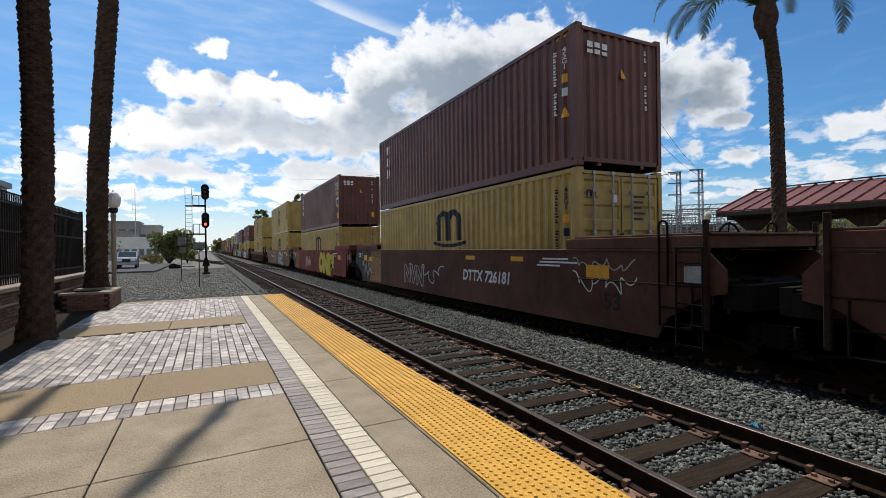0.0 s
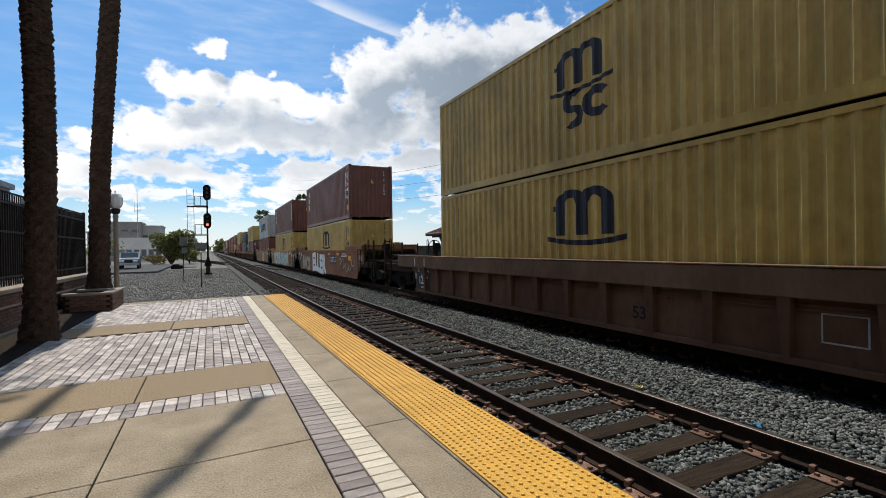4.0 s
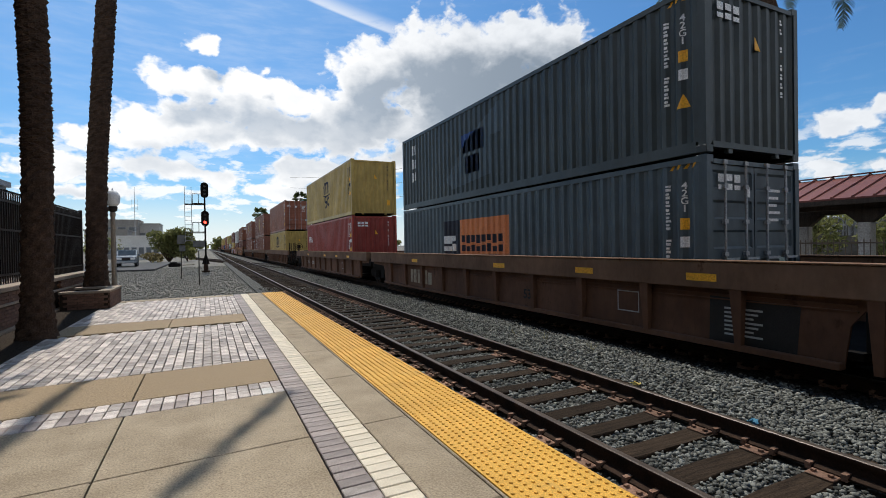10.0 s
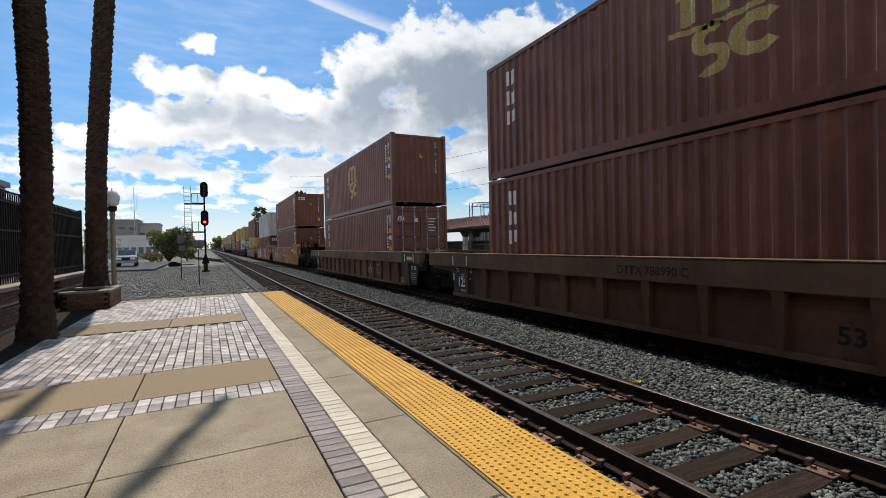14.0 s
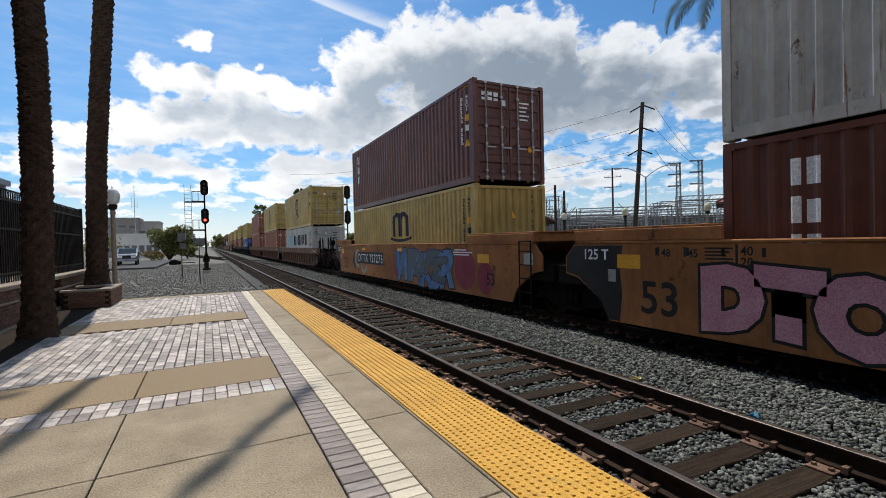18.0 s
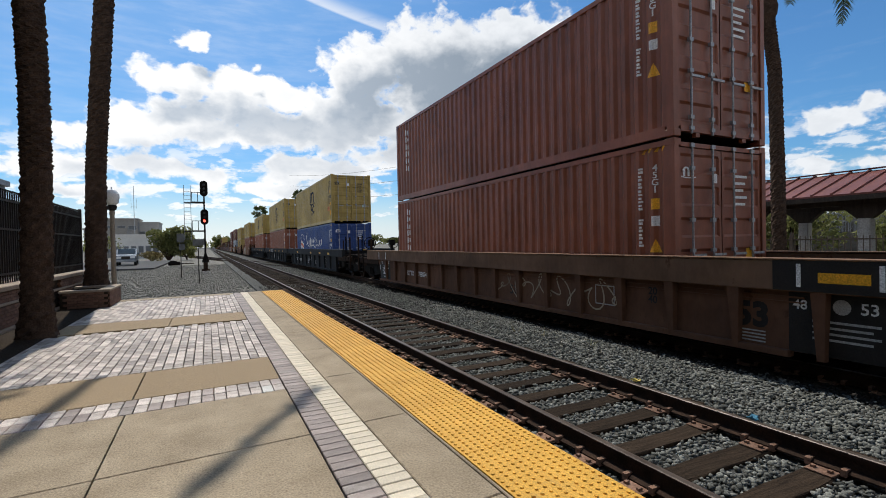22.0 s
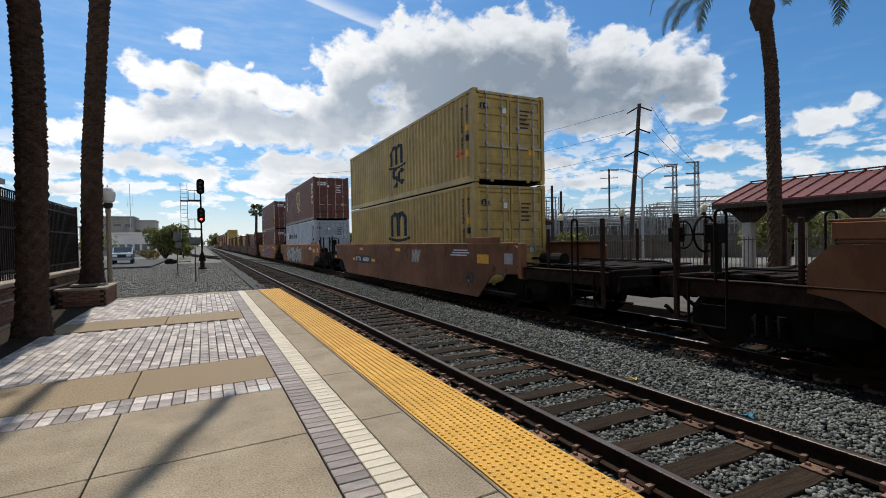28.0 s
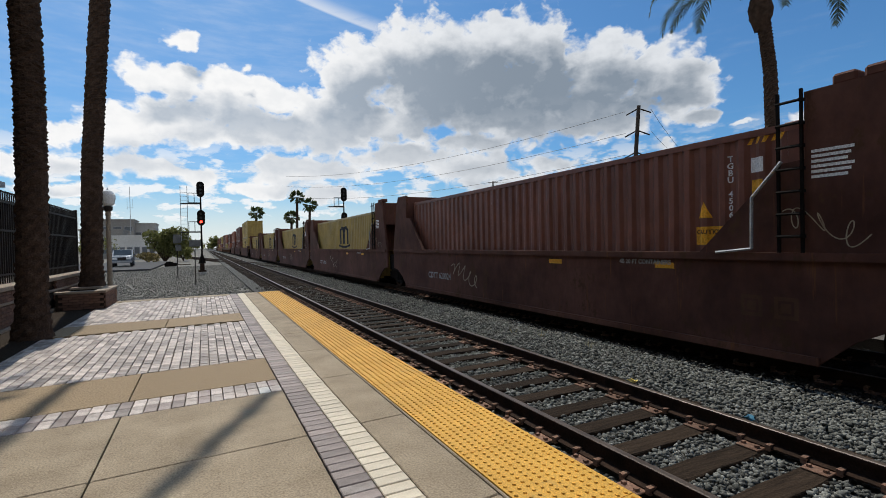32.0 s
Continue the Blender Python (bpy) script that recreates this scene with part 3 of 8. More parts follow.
def hanging_frond(knots, seed):
    """An old leaf that arches out of the crown and hangs down."""
    r = random.Random(seed)
    pts = []
    for a, b in zip(knots, knots[1:]):
        pts += [Vector(a).lerp(Vector(b), k / 9) for k in range(9)]
    verts, faces = [], []
    for k, (a, b) in enumerate(zip(pts, pts[1:])):
        f = k / len(pts)
        along = (b - a).normalized()
        side = along.cross(Vector((0, 1, 0.2))).normalized()
        other = along.cross(side).normalized()
        w = 0.03 * (1 - f) + 0.008
        i = len(verts)
        verts += [a + side * w, a - side * w * 0.5 + other * w, a - side * w * 0.5 - other * w, b + side * w, b - side * w * 0.5 + other * w, b - side * w * 0.5 - other * w]
        faces += [(i, i + 1, i + 4, i + 3), (i + 1, i + 2, i + 5, i + 4), (i + 2, i, i + 3, i + 5)]
        if f < 0.25:
            continue
        for q in range(12):
            turn = r.uniform(0, 6.28)
            d = (along * 1.2 + side * 0.62 * math.cos(turn) + other * 0.62 * math.sin(turn)).normalized() * r.uniform(0.26, 0.50) * (1.1 - 0.5 * f)
            p_ = a.lerp(b, r.random())
            n_ = along.cross(d).normalized() * 0.026
            i = len(verts)
            verts += [p_ - n_, p_ + n_, p_ + d * 0.6 + n_, p_ + d, p_ + d * 0.6 - n_]
            faces += [(i, i + 1, i + 2, i + 3, i + 4)]
    me = bpy.data.meshes.new("hanging_frond")
    me.from_pydata([tuple(v) for v in verts], [], faces)
    return me


# two old leaves of the nearest palm that swing in the wind
CROWN = Vector((0.55, 0.01, 14.4))
SWINGING = []
for k, knots in enumerate(([(0, 0, 0.2), (0.0, 0.6, 1.3), (0.30, 1.1, 1.1), (0.75, 1.4, 0.0), (1.45, 1.65, -2.0), (2.15, 1.8, -4.2)],
                           [(0, 0, 0.2), (0.1, 1.2, 1.2), (0.2, 2.4, 0.9), (0.25, 3.0, -0.5), (0.27, 3.25, -2.1), (0.36, 3.4, -3.8)])):
    SWINGING.append(put("frond", hanging_frond(knots, 60 + k), FROND, near_palm, Matrix.Translation(CROWN)))


def fan_palm(x, y, h, seed):
    r = random.Random(seed)
    th = empty("fan_palm", pose(x, y, -0.6), "distant fan palm with a round shaggy crown", "palm tree", "fan palms in the distance")
    part("trunk", trunk_mesh([(0, 0, 0), (0.1, 0, h * 0.5), (0.25, 0, h)], 0.3, 0.22, seed=seed), BARK, th)
    bm = bmesh.new()
    for k in range(90):
        a, e = r.uniform(0, math.tau), r.uniform(-0.9, 1.2)
        d = Vector((math.cos(a) * math.cos(e), math.sin(a) * math.cos(e), math.sin(e)))
        s = d.cross(Vector((0, 0, 1))).normalized()
        c = Vector((0.25, 0, h)) + d * r.uniform(0.5, 0.8)
        ends = [c + d * r.uniform(0.7, 1.1) + s * q * 0.35 + Vector((0, 0, -0.35 * abs(q))) for q in (-1, -0.5, 0, 0.5, 1)]
        o = bm.verts.new(c)
        vs = [bm.verts.new(p) for p in ends]
        for u, v in zip(vs, vs[1:]):
            bm.faces.new((o, u, v))
    part("crown", bm, FROND, th)


for k, (x, y, h) in enumerate(((9.9, 108.0, 9.3), (17.7, 104.0, 12.4), (19.9, 102.0, 10.6), (16.8, 106.0, 8.2))):
    fan_palm(x, y, h, 30 + k)

# ---------------------------------------------------------------- walls, planter, fence, lamp by the platform
wall = empty("wall_brick_garden", None, "low banded brick wall with a pale stone cap", "wall", kind="structure")
part("wall_core", boxes((-3.62, -3.22, -30, 17.35, -0.6, 0.70)), DARK_FILL, wall)
part("wall_cap", boxes((-3.68, -3.12, -30, 17.4, 0.705, 0.80), bevel=0.015), CAP, wall)
part("wall_ledge", boxes((-3.66, -3.15, -30, 17.4, 0.45, 0.50), bevel=0.01), CAP, wall)
part("wall_foot", boxes((-3.66, -3.13, -30, 17.4, -0.05, 0.06), bevel=0.01), CAP, wall)
BR = mesh_of("brick", boxes((-0.05, 0.045, -0.096, 0.096, -0.028, 0.028), bevel=0.004))
for row, z in enumerate((0.095, 0.157, 0.219, 0.281, 0.343, 0.405, 0.535, 0.597, 0.659)):
    for k in range(33):
        y = 10.0 + 0.2 * k + (0.1 if row % 2 else 0)
        if (y < 12.2 or y > 14.2) and y < 17.2:
            put("brick", BR, BRICK, wall, pose(-3.21 + rnd.uniform(0, 0.006), y, z, 0, 0, rnd.uniform(-0.6, 0.6)))
planter = empty("planter", pose(-2.15, 13.84, 0), "low dark brick planter with a stone cap round a palm", "planter")
part("planter_wall", boxes((-0.95, 0, 0, 0.2, -0.1, 0.38), (-0.2, 0, 0.2, 1.65, -0.1, 0.38), (-0.95, -0.2, 1.45, 1.65, -0.1, 0.38)), DARK_FILL, planter)
for dims in ((-0.98, 0.03, -0.03, 0.23, 0.382, 0.44), (-0.23, 0.03, 0.232, 1.68, 0.382, 0.44), (-0.98, -0.232, 1.42, 1.68, 0.382, 0.44)):
    part("cap_stone", boxes(dims, bevel=0.01), CAP, planter)
part("soil", boxes((-0.94, -0.2, 0.2, 1.45, 0.2, 0.33)), DIRT, planter)
BR2 = mesh_of("brick", boxes((-0.096, 0.096, -0.02, 0.02, -0.028, 0.028), bevel=0.004))
for row in range(6):
    for k in range(4):
        put("brick", BR2, BRICK, planter, pose(-0.12 - 0.2 * k - (0.08 if row % 2 else 0), -0.002, 0.04 + 0.062 * row))
    for k in range(8):
        put("brick", BR2, BRICK, planter, pose(0.002, 0.11 + 0.2 * k - (0.06 if row % 2 else 0), 0.04 + 0.062 * row, 0, 0, 90))

fence = empty("fence", pose(-3.42, 0, 0.8), "tall dark iron picket fence on the brick wall", "fence")
PICK = mesh_of("picket", boxes((-0.011, 0.011, -0.011, 0.011, 0.0, 1.74), (-0.02, 0.02, -0.02, 0.02, 1.745, 1.78)))
for k in range(90):
    put("picket", PICK, IRON, fence, pose(0, 7.0 + 0.12 * k, 0))
for z in (0.15, 1.0, 1.55):
    part("rail", boxes((-0.02, 0.02, -30, 17.7, z, z + 0.04)), IRON, fence)
for y in range(-2, 19, 4):
    part("post", boxes((-0.04, 0.04, y - 0.34, y - 0.26, 0, 1.82), bevel=0.008), IRON, fence)
bm = bmesh.new()
for k in range(300):
    box(bm, -0.011, 0.011, -29 + 0.12 * k, -28.978 + 0.12 * k, 0, 1.74)
part("far_pickets", bm, IRON, fence, "fence pickets beside the platform")["kind"] = "stuff"
SCREEN = surface("fence_screen", (0.018, 0.014, 0.013), (0.035, 0.028, 0.024), 3.0, 0.8, fine=60)
part("screen", boxes((-0.05, -0.03, -30, 17.6, 0.1, 1.62)), SCREEN, fence, "dark screen panel behind the pickets")

# plain unseen walls behind the camera, added to cut the sky light
BLOCKER = surface("blocker_brown", (0.10, 0.075, 0.055), (0.17, 0.13, 0.10), 1.5, 0.9, fine=40, relief=0.3, spec=0.1)
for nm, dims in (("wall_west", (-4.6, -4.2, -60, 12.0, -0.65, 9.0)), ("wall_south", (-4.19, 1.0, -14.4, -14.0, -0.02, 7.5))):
    tagged(part(nm, boxes(dims, bevel=0.02), BLOCKER), "unseen plain brown wall added to block sky light", "wall", kind="structure")

# unseen building beyond the fence, added to keep sky light off the train
STUCCO = surface("stucco", (0.36, 0.27, 0.20), (0.46, 0.36, 0.28), 1.0, 0.9, fine=60)
sky_block = empty("unseen_building", pose(-9.5, -16, -0.6), "unseen plain stuccoed building added to block sky light", "building")
part("wall", boxes((-7, 0, -22, 22, 0, 6.2)), STUCCO, sky_block)
part("roof", boxes((-7.5, 0.8, -22.8, 22.8, 6.2, 6.6)), GROUT, sky_block)
GREYB = surface("grey_panel", (0.26, 0.27, 0.29), (0.34, 0.35, 0.37), 0.5, 0.7, fine=30)
shed = empty("service_building", pose(-8.6, 25.5, -0.6), "low grey building behind the fence", "building")
part("wall", boxes((-5, 0, 0, 4.2, 0, 5.1)), GREYB, shed)
part("roof", boxes((-5.2, 0.15, -0.15, 4.35, 5.1, 5.35)), GREYB, shed)


def globe_lamp(x, y, z0, h, pale, glass, label):
    th = empty("street_lamp", pose(x, y, z0), label, "lamp post", "globe lamps of the station")
    bm = bmesh.new()
    lathe(bm, [(0.16, 0), (0.16, 0.12), (0.12, 0.18), (0.09, 0.45), (0.065, 0.55), (0.058, h - 0.75), (0.075, h - 0.70), (0.06, h - 0.62)], 14)
    part("post", bm, pale, th)
    bm = bmesh.new()
    lathe(bm, [(0.06, h - 0.62), (0.11, h - 0.58), (0.12, h - 0.48), (0.09, h - 0.46)], 14)
    part("collar", bm, IRON, th)
    bm = bmesh.new()
    lathe(bm, [(0.10, h - 0.455), (0.16, h - 0.40), (0.19, h - 0.25), (0.185, h - 0.15), (0.15, h - 0.10)], 16)
    part("globe", bm, glass, th, "acorn globe")
    bm = bmesh.new()
    lathe(bm, [(0.155, h - 0.098), (0.12, h - 0.05), (0.04, h - 0.02), (0.02, h), (0.012, h + 0.05)], 14)
    part("finial", bm, glass, th)


GLOBE = surface("opal_glass", (0.78, 0.78, 0.76), (0.85, 0.85, 0.83), 2.0, 0.25, relief=0)
CREAM_GLASS = surface("cream_glass", (0.62, 0.55, 0.38), (0.74, 0.67, 0.48), 2.0, 0.3, relief=0)
PALE_POST = surface("painted_post", (0.27, 0.22, 0.165), (0.35, 0.29, 0.22), 3.0, 0.6, fine=50)
globe_lamp(-2.38, 16.15, -0.6, 3.70, PALE_POST, GLOBE, "painted lamp post with a white acorn globe")
for x, y in ((23.9, 16.4), (22.4, 20.6), (22.2, 25.8), (23.5, 6.0)):
    globe_lamp(x, y, -0.3, 3.42, PALE_POST if x > 23 else IRON, CREAM_GLASS, "lamp post with a cream globe on the opposite platform")

# ---------------------------------------------------------------- signals and signs
RED_LIGHT, nt_, b_ = nodes_of("red_signal_light")
b_.inputs["Base Color"].default_value = (0.5, 0.02, 0.02, 1)
b_.inputs["Emission Color"].default_value = (1.0, 0.05, 0.03, 1)
b_.inputs["Emission Strength"].default_value = 6.0
LENS = surface("dark_lens", (0.02, 0.02, 0.02), (0.03, 0.03, 0.03), 2.0, 0.15, relief=0)


def signal(x, y, z0, heads, lit, ladder, label):
    th = empty("railway_signal", pose(x, y, z0), label, "railway signal", "railway signals")
    top = max(heads)
    bm = bmesh.new()
    tube(bm, (0, 0, 0), (0, 0, top), 0.075, 0.06, 10)
    part("mast", bm, BLACK, th)
    part("base", boxes((-0.3, 0.3, -0.3, 0.3, -0.1, 0.15), (-0.17, 0.17, -0.17, 0.17, 0.15, 0.7), bevel=0.02), RUST, th)
    bm = bmesh.new()
    prism(bm, [(-0.3, 0.7), (-0.07, 1.5), (0.07, 1.5), (0.3, 0.7)], "y", -0.04, 0.04)
    part("gusset", bm, BLACK, th)
    for z in heads:
        bm = bmesh.new()
        pts = [(0.30 * math.cos(a), 0.36 * (1 if math.sin(a) > 0 else -1) + 0.30 * math.sin(a)) for a in [math.tau * (k + 0.5) / 20 for k in range(20)]]
        prism(bm, pts, "y", -0.06, -0.03)
        hd = part("head", bm, BLACK, th, "black oval signal head", pose(0, -0.05, z))
        part("lamp_housing", boxes((-0.18, 0.18, -0.03, 0.25, -0.5, 0.5), bevel=0.04), BLACK, hd)
        for k, dz in enumerate((0.33, 0.0, -0.33)):
            bm = bmesh.new()
            tube(bm, (0, -0.09, dz), (0, -0.062, dz), 0.105, n=14)
            red = lit and k == 2 and z == min(heads)
            part("lens", bm, RED_LIGHT if red else LENS, hd, "lit red lens" if red else "")
            bm = bmesh.new()
            for a in range(9):
                u, v = [math.radians(-10 + 200 * q / 9) for q in (a, a + 1)]
                r = 0.125
                f = [bm.verts.new((r * math.cos(w), yy, dz + r * math.sin(w))) for w, yy in ((u, -0.06), (v, -0.06), (v, -0.30), (u, -0.30))]
                bm.faces.new(f)
            part("visor", bm, BLACK, hd)
        bm = bmesh.new()
        for zz in (z - 0.35, z - 1.15):
            box(bm, -0.95, 0, -0.02, 0.02, zz, zz + 0.05)
        box(bm, -0.95, -0.9, -0.02, 0.02, z - 1.15, z - 0.3)
        box(bm, -0.5, -0.45, -0.02, 0.02, z - 1.15, z - 0.3)
        part("service_rail", bm, IRON, th)
        part("service_step", boxes((-1.5, -0.06, -0.35, 0.35, z - 1.24, z - 1.18)), IRON, th)
    if ladder:
        lad = part("ladder", boxes((-1.52, -1.48, -0.02, 0.02, 2.6, top + 0.25), (-1.02, -0.98, -0.02, 0.02, 2.6, top + 0.25)), STEEL, th)
        for k in range(13):
            z = 2.7 + 0.33 * k
            if z < top + 0.2:
                part("rung", boxes((-1.478, -1.022, -0.012, 0.012, z, z + 0.025)), STEEL, lad)


signal(-0.15, 45.0, -0.6, [6.95, 4.55], True, True, "black two-headed railway signal showing red")
signal(12.2, 45.4, -0.6, [6.9, 4.5], False, False, "black two-headed railway signal across the tracks")


SIGN_BACK = surface("bare_sign_back", (0.10, 0.10, 0.098), (0.16, 0.16, 0.155), 3.0, 0.6, metal=0.3, fine=40, relief=0.1)


def post_sign(x, y, z0, h, plates, label):
    th = empty("sign_post", pose(x, y, z0), label, "sign post")
    part("post", boxes((-0.025, 0.025, -0.025, 0.025, 0, h), bevel=0.005), IRON, th)
    for x0, x1, za, zb, mt in plates:
        part("sign_plate", boxes((x0, x1, -0.045, -0.03, za, zb), bevel=0.003), mt, th)


post_sign(-0.44, 29.4, -0.6, 1.9, [], "thin dark iron post in the gravel")
post_sign(-1.58, 36.0, -0.6, 3.0, [(-0.22, 0.22, 2.35, 2.93, SIGN_BACK), (-0.1, 0.25, 1.85, 2.25, SIGN_BACK)], "sign post seen from behind with two plates")
post_sign(-0.9, 62.0, -0.6, 2.9, [(-0.6, 0.6, 2.2, 2.95, SIGN_BACK)], "line-side sign board on a post")

# siding that joins the main line
spur = empty("rail_track", pose(-1.75, 105.5, 0, 0, 0, 8.1), "rusty siding track curving towards the main line", "rail track", "rail tracks")
for s in (-0.75, 0.75):
    part("rail", boxes((s - 0.036, s + 0.036, -110, 30, -0.55, -0.42)), RUST, spur)
bm = bmesh.new()
for k in range(220):
    box(bm, -1.25, 1.25, -100 + 0.55 * k, -99.78 + 0.55 * k, -0.66, -0.56)
part("tie", bm, TIE, spur)["kind"] = "stuff"
sw = empty("switch_machine", pose(-3.4, 62, -0.6), "low black track switch machine beside the siding", "switch machine")
part("case", boxes((-0.6, 0.6, -0.3, 0.3, 0.0, 0.4), bevel=0.05), BLACK, sw)
part("lid", boxes((-0.45, 0.25, -0.25, 0.25, 0.402, 0.52), bevel=0.04), BLACK, sw)
part("rod", boxes((0.6, 2.0, -0.04, 0.04, 0.12, 0.2)), RUST, sw)


# ---------------------------------------------------------------- trees and bushes
def leafy(name, x, y, z0, w, d, h, label, n=900, leaf=0.18, trunk_h=0.0, seed=1, mat=None, cat="bush"):
    r = random.Random(seed)
    th = empty(name, pose(x, y, z0), label, cat, "trees and bushes")
    bm = bmesh.new()
    limbs = max(3, int(n / 250))
    for k in range(limbs):
        a = r.uniform(0, math.tau)
        q = (math.cos(a) * w * 0.3, math.sin(a) * d * 0.3, trunk_h + (h - trunk_h) * r.uniform(0.5, 0.8))
        tube(bm, (0, 0, trunk_h * 0.7), q, 0.05 + 0.012 * h, 0.02, 6)
    tube(bm, (0, 0, -0.1), (0, 0, max(0.2, trunk_h)), 0.05 + 0.025 * h, 0.04 + 0.018 * h, 8)
    part("trunk", bm, BARK, th)
    clumps = [(r.uniform(-0.75, 0.75), r.uniform(-0.75, 0.75), r.uniform(-0.7, 0.75), r.uniform(0.28, 0.5)) for _ in range(16)]
    vs, fs = [], []
    for k in range(n):
        cx, cy, cz, cr = clumps[k % 16]
        while True:
            p = Vector((r.uniform(-1, 1), r.uniform(-1, 1), r.uniform(-1, 1)))
            if p.length < 1:
                break
        p = p.normalized() * (p.length ** 0.5) * cr + Vector((cx, cy, cz)) * 0.8
        c = Vector((p.x * w / 2, p.y * d / 2, trunk_h + (h - trunk_h) * (0.5 + p.z / 2)))
        if c.z < 0.02:
            c.z = 0.02 + abs(c.z) * 0.2
        u = Vector((r.uniform(-1, 1), r.uniform(-1, 1), r.uniform(-1, 1))).normalized()
        v = u.cross(Vector((r.uniform(-1, 1), r.uniform(-1, 1), r.uniform(-1, 1)))).normalized()
        s = leaf * r.uniform(0.6, 1.3)
        i = len(vs)
        vs += [tuple(c - u * s), tuple(c + v * s * 0.45), tuple(c + u * s), tuple(c - v * s * 0.45)]
        fs.append((i, i + 1, i + 2, i + 3))
    me = bpy.data.meshes.new("crown")
    me.from_pydata(vs, [], fs)
    put("crown", me, mat or LEAF, th)
    return th


leafy("bush", -5.4, 85, -0.6, 7.4, 4, 5.6, "large rounded green bush beside the tracks", 4200, 0.26, 0.0, 2)
leafy("bush", -3.0, 88, -0.6, 3.0, 3, 2.4, "low green bush beside the tracks", 900, 0.22, 0.1, 3)
DRY = surface("dry_leaf", (0.20, 0.15, 0.05), (0.32, 0.25, 0.10), 3.0, 0.7, relief=0.1, vary=0.3, island=True)
leafy("bush", -7.2, 80, -0.6, 3.4, 3, 1.6, "dry yellow brush beside the tracks", 800, 0.2, 0.1, 4, DRY)
leafy("tree", -15.5, 92, -0.6, 6.0, 4, 4.6, "sparse tree beside the parking lot", 700, 0.22, 1.2, 5, None, "tree")
leafy("shrub", 22.6, 25.0, -0.4, 2.6, 2.2, 2.5, "yellow-green shrub by the opposite fence", 1200, 0.13, 0.3, 6, surface("bright_leaf", (0.13, 0.14, 0.03), (0.24, 0.23, 0.06), 3.0, 0.6, relief=0.1, vary=0.3, island=True))
for k, (x, y, w, h) in enumerate(((30, 15.5, 7.0, 3.9), (31.5, 10.5, 7.0, 3.7), (33, 5.0, 7.0, 4.0))):
    leafy("tree", x, y, -0.6, w, 4.5, h, "dense green tree behind the opposite platform", 3200, 0.17, 0.8, 40 + k, None, "tree")
for k in range(16):
    leafy("tree", -22 + 9 * k + 3 * math.sin(k * 2.3), 330 + 40 * math.sin(k * 1.7), -0.8, 16, 8, 8 + 3 * math.sin(k * 3.1), "distant dark green tree at the horizon", 420, 1.1, 1.5, 60 + k, None, "tree")

# ---------------------------------------------------------------- buildings in the distance
WINDOW_GREY = surface("window_grey", (0.10, 0.105, 0.11), (0.16, 0.165, 0.17), 0.5, 0.35, relief=0)


def office(x, y, w, d, h, mat, label, rows=3, cols=7):
    th = empty("office_building", pose(x, y, -0.7), label, "building", "distant buildings")
    part("wall", boxes((-w / 2, w / 2, 0, d, 0, h)), mat, th)
    part("roof", boxes((-w / 2 - 0.2, w / 2 + 0.2, -0.2, d + 0.2, h, h + 0.35)), mat, th)
    for r in range(rows):
        z = 1.2 + r * (h - 1.2) / rows
        for c in range(cols):
            a = -w / 2 + w * (c + 0.12) / cols
            win = part("window", boxes((a, a + w / cols * 0.76, -0.07, -0.02, z, z + (h - 1.2) / rows * 0.42)), STEEL, th)
            part("pane", boxes((a + 0.1, a + w / cols * 0.76 - 0.1, -0.09, -0.072, z + 0.1, z + (h - 1.2) / rows * 0.42 - 0.1)), WINDOW_GREY, win)


PALE_WALL = surface("pale_wall", (0.38, 0.36, 0.33), (0.46, 0.44, 0.41), 0.4, 0.8, fine=20)
TAN_WALL = surface("tan_wall", (0.24, 0.22, 0.20), (0.30, 0.28, 0.25), 0.4, 0.8, fine=20)
office(-24.0, 168, 11.0, 12, 10.8, TAN_WALL, "grey block building in the distance", 3, 4)
office(-16.6, 172, 6.5, 12, 9.9, PALE_WALL, "pale grey block building in the distance", 2, 2)
office(-12.5, 112, 7.5, 8, 4.6, surface("white_wall", (0.60, 0.58, 0.54), (0.70, 0.68, 0.64), 0.4, 0.8, fine=20), "low white flat-roofed building with a band of windows", 1, 6)
office(-20.5, 130, 8.0, 8, 6.5, TAN_WALL, "low tan building in the distance", 2, 3)
mast = empty("radio_mast", pose(-13.7, 119.2, -0.7), "thin radio mast with side antennas", "mast")
bm = bmesh.new()
tube(bm, (0, 0, 0), (0, 0, 15.4), 0.09, 0.04, 6)
part("pole", bm, STEEL, mast)
for dx in (-0.5, 0.5):
    bm = bmesh.new()
    tube(bm, (dx, 0, 10.6), (dx, 0, 12.8), 0.03, 0.02, 5)
    box(bm, min(0, dx), max(0, dx), -0.02, 0.02, 10.9, 10.95)
    part("antenna", bm, STEEL, mast)

lot = part("parking_lot", boxes((-40, -4.5, 52, 82, -0.66, -0.45)), ASPHALT)
tagged(lot, "grey asphalt parking area beyond the siding", "parking lot", kind="structure")
# parked pickup
SILVER = surface("car_paint", (0.13, 0.155, 0.19), (0.18, 0.21, 0.25), 1.0, 0.3, metal=0.3, relief=0)
CARGLASS = surface("car_glass", (0.03, 0.04, 0.05), (0.05, 0.06, 0.07), 1.0, 0.08, relief=0)
RUBBER = surface("rubber", (0.015, 0.015, 0.015), (0.03, 0.03, 0.03), 4.0, 0.8, relief=0.1)
car = empty("pickup_truck", pose(-7.9, 61.0, -0.45, 0, 0, 4), "silver blue pickup truck parked facing the tracks", "car")
bm = bmesh.new()
prism(bm, [(0, 0.42), (0, 1.02), (0.15, 1.14), (1.5, 1.20), (2.3, 1.83), (4.0, 1.85), (4.2, 1.25), (5.6, 1.22), (5.65, 0.5)], "x", -0.95, 0.95)
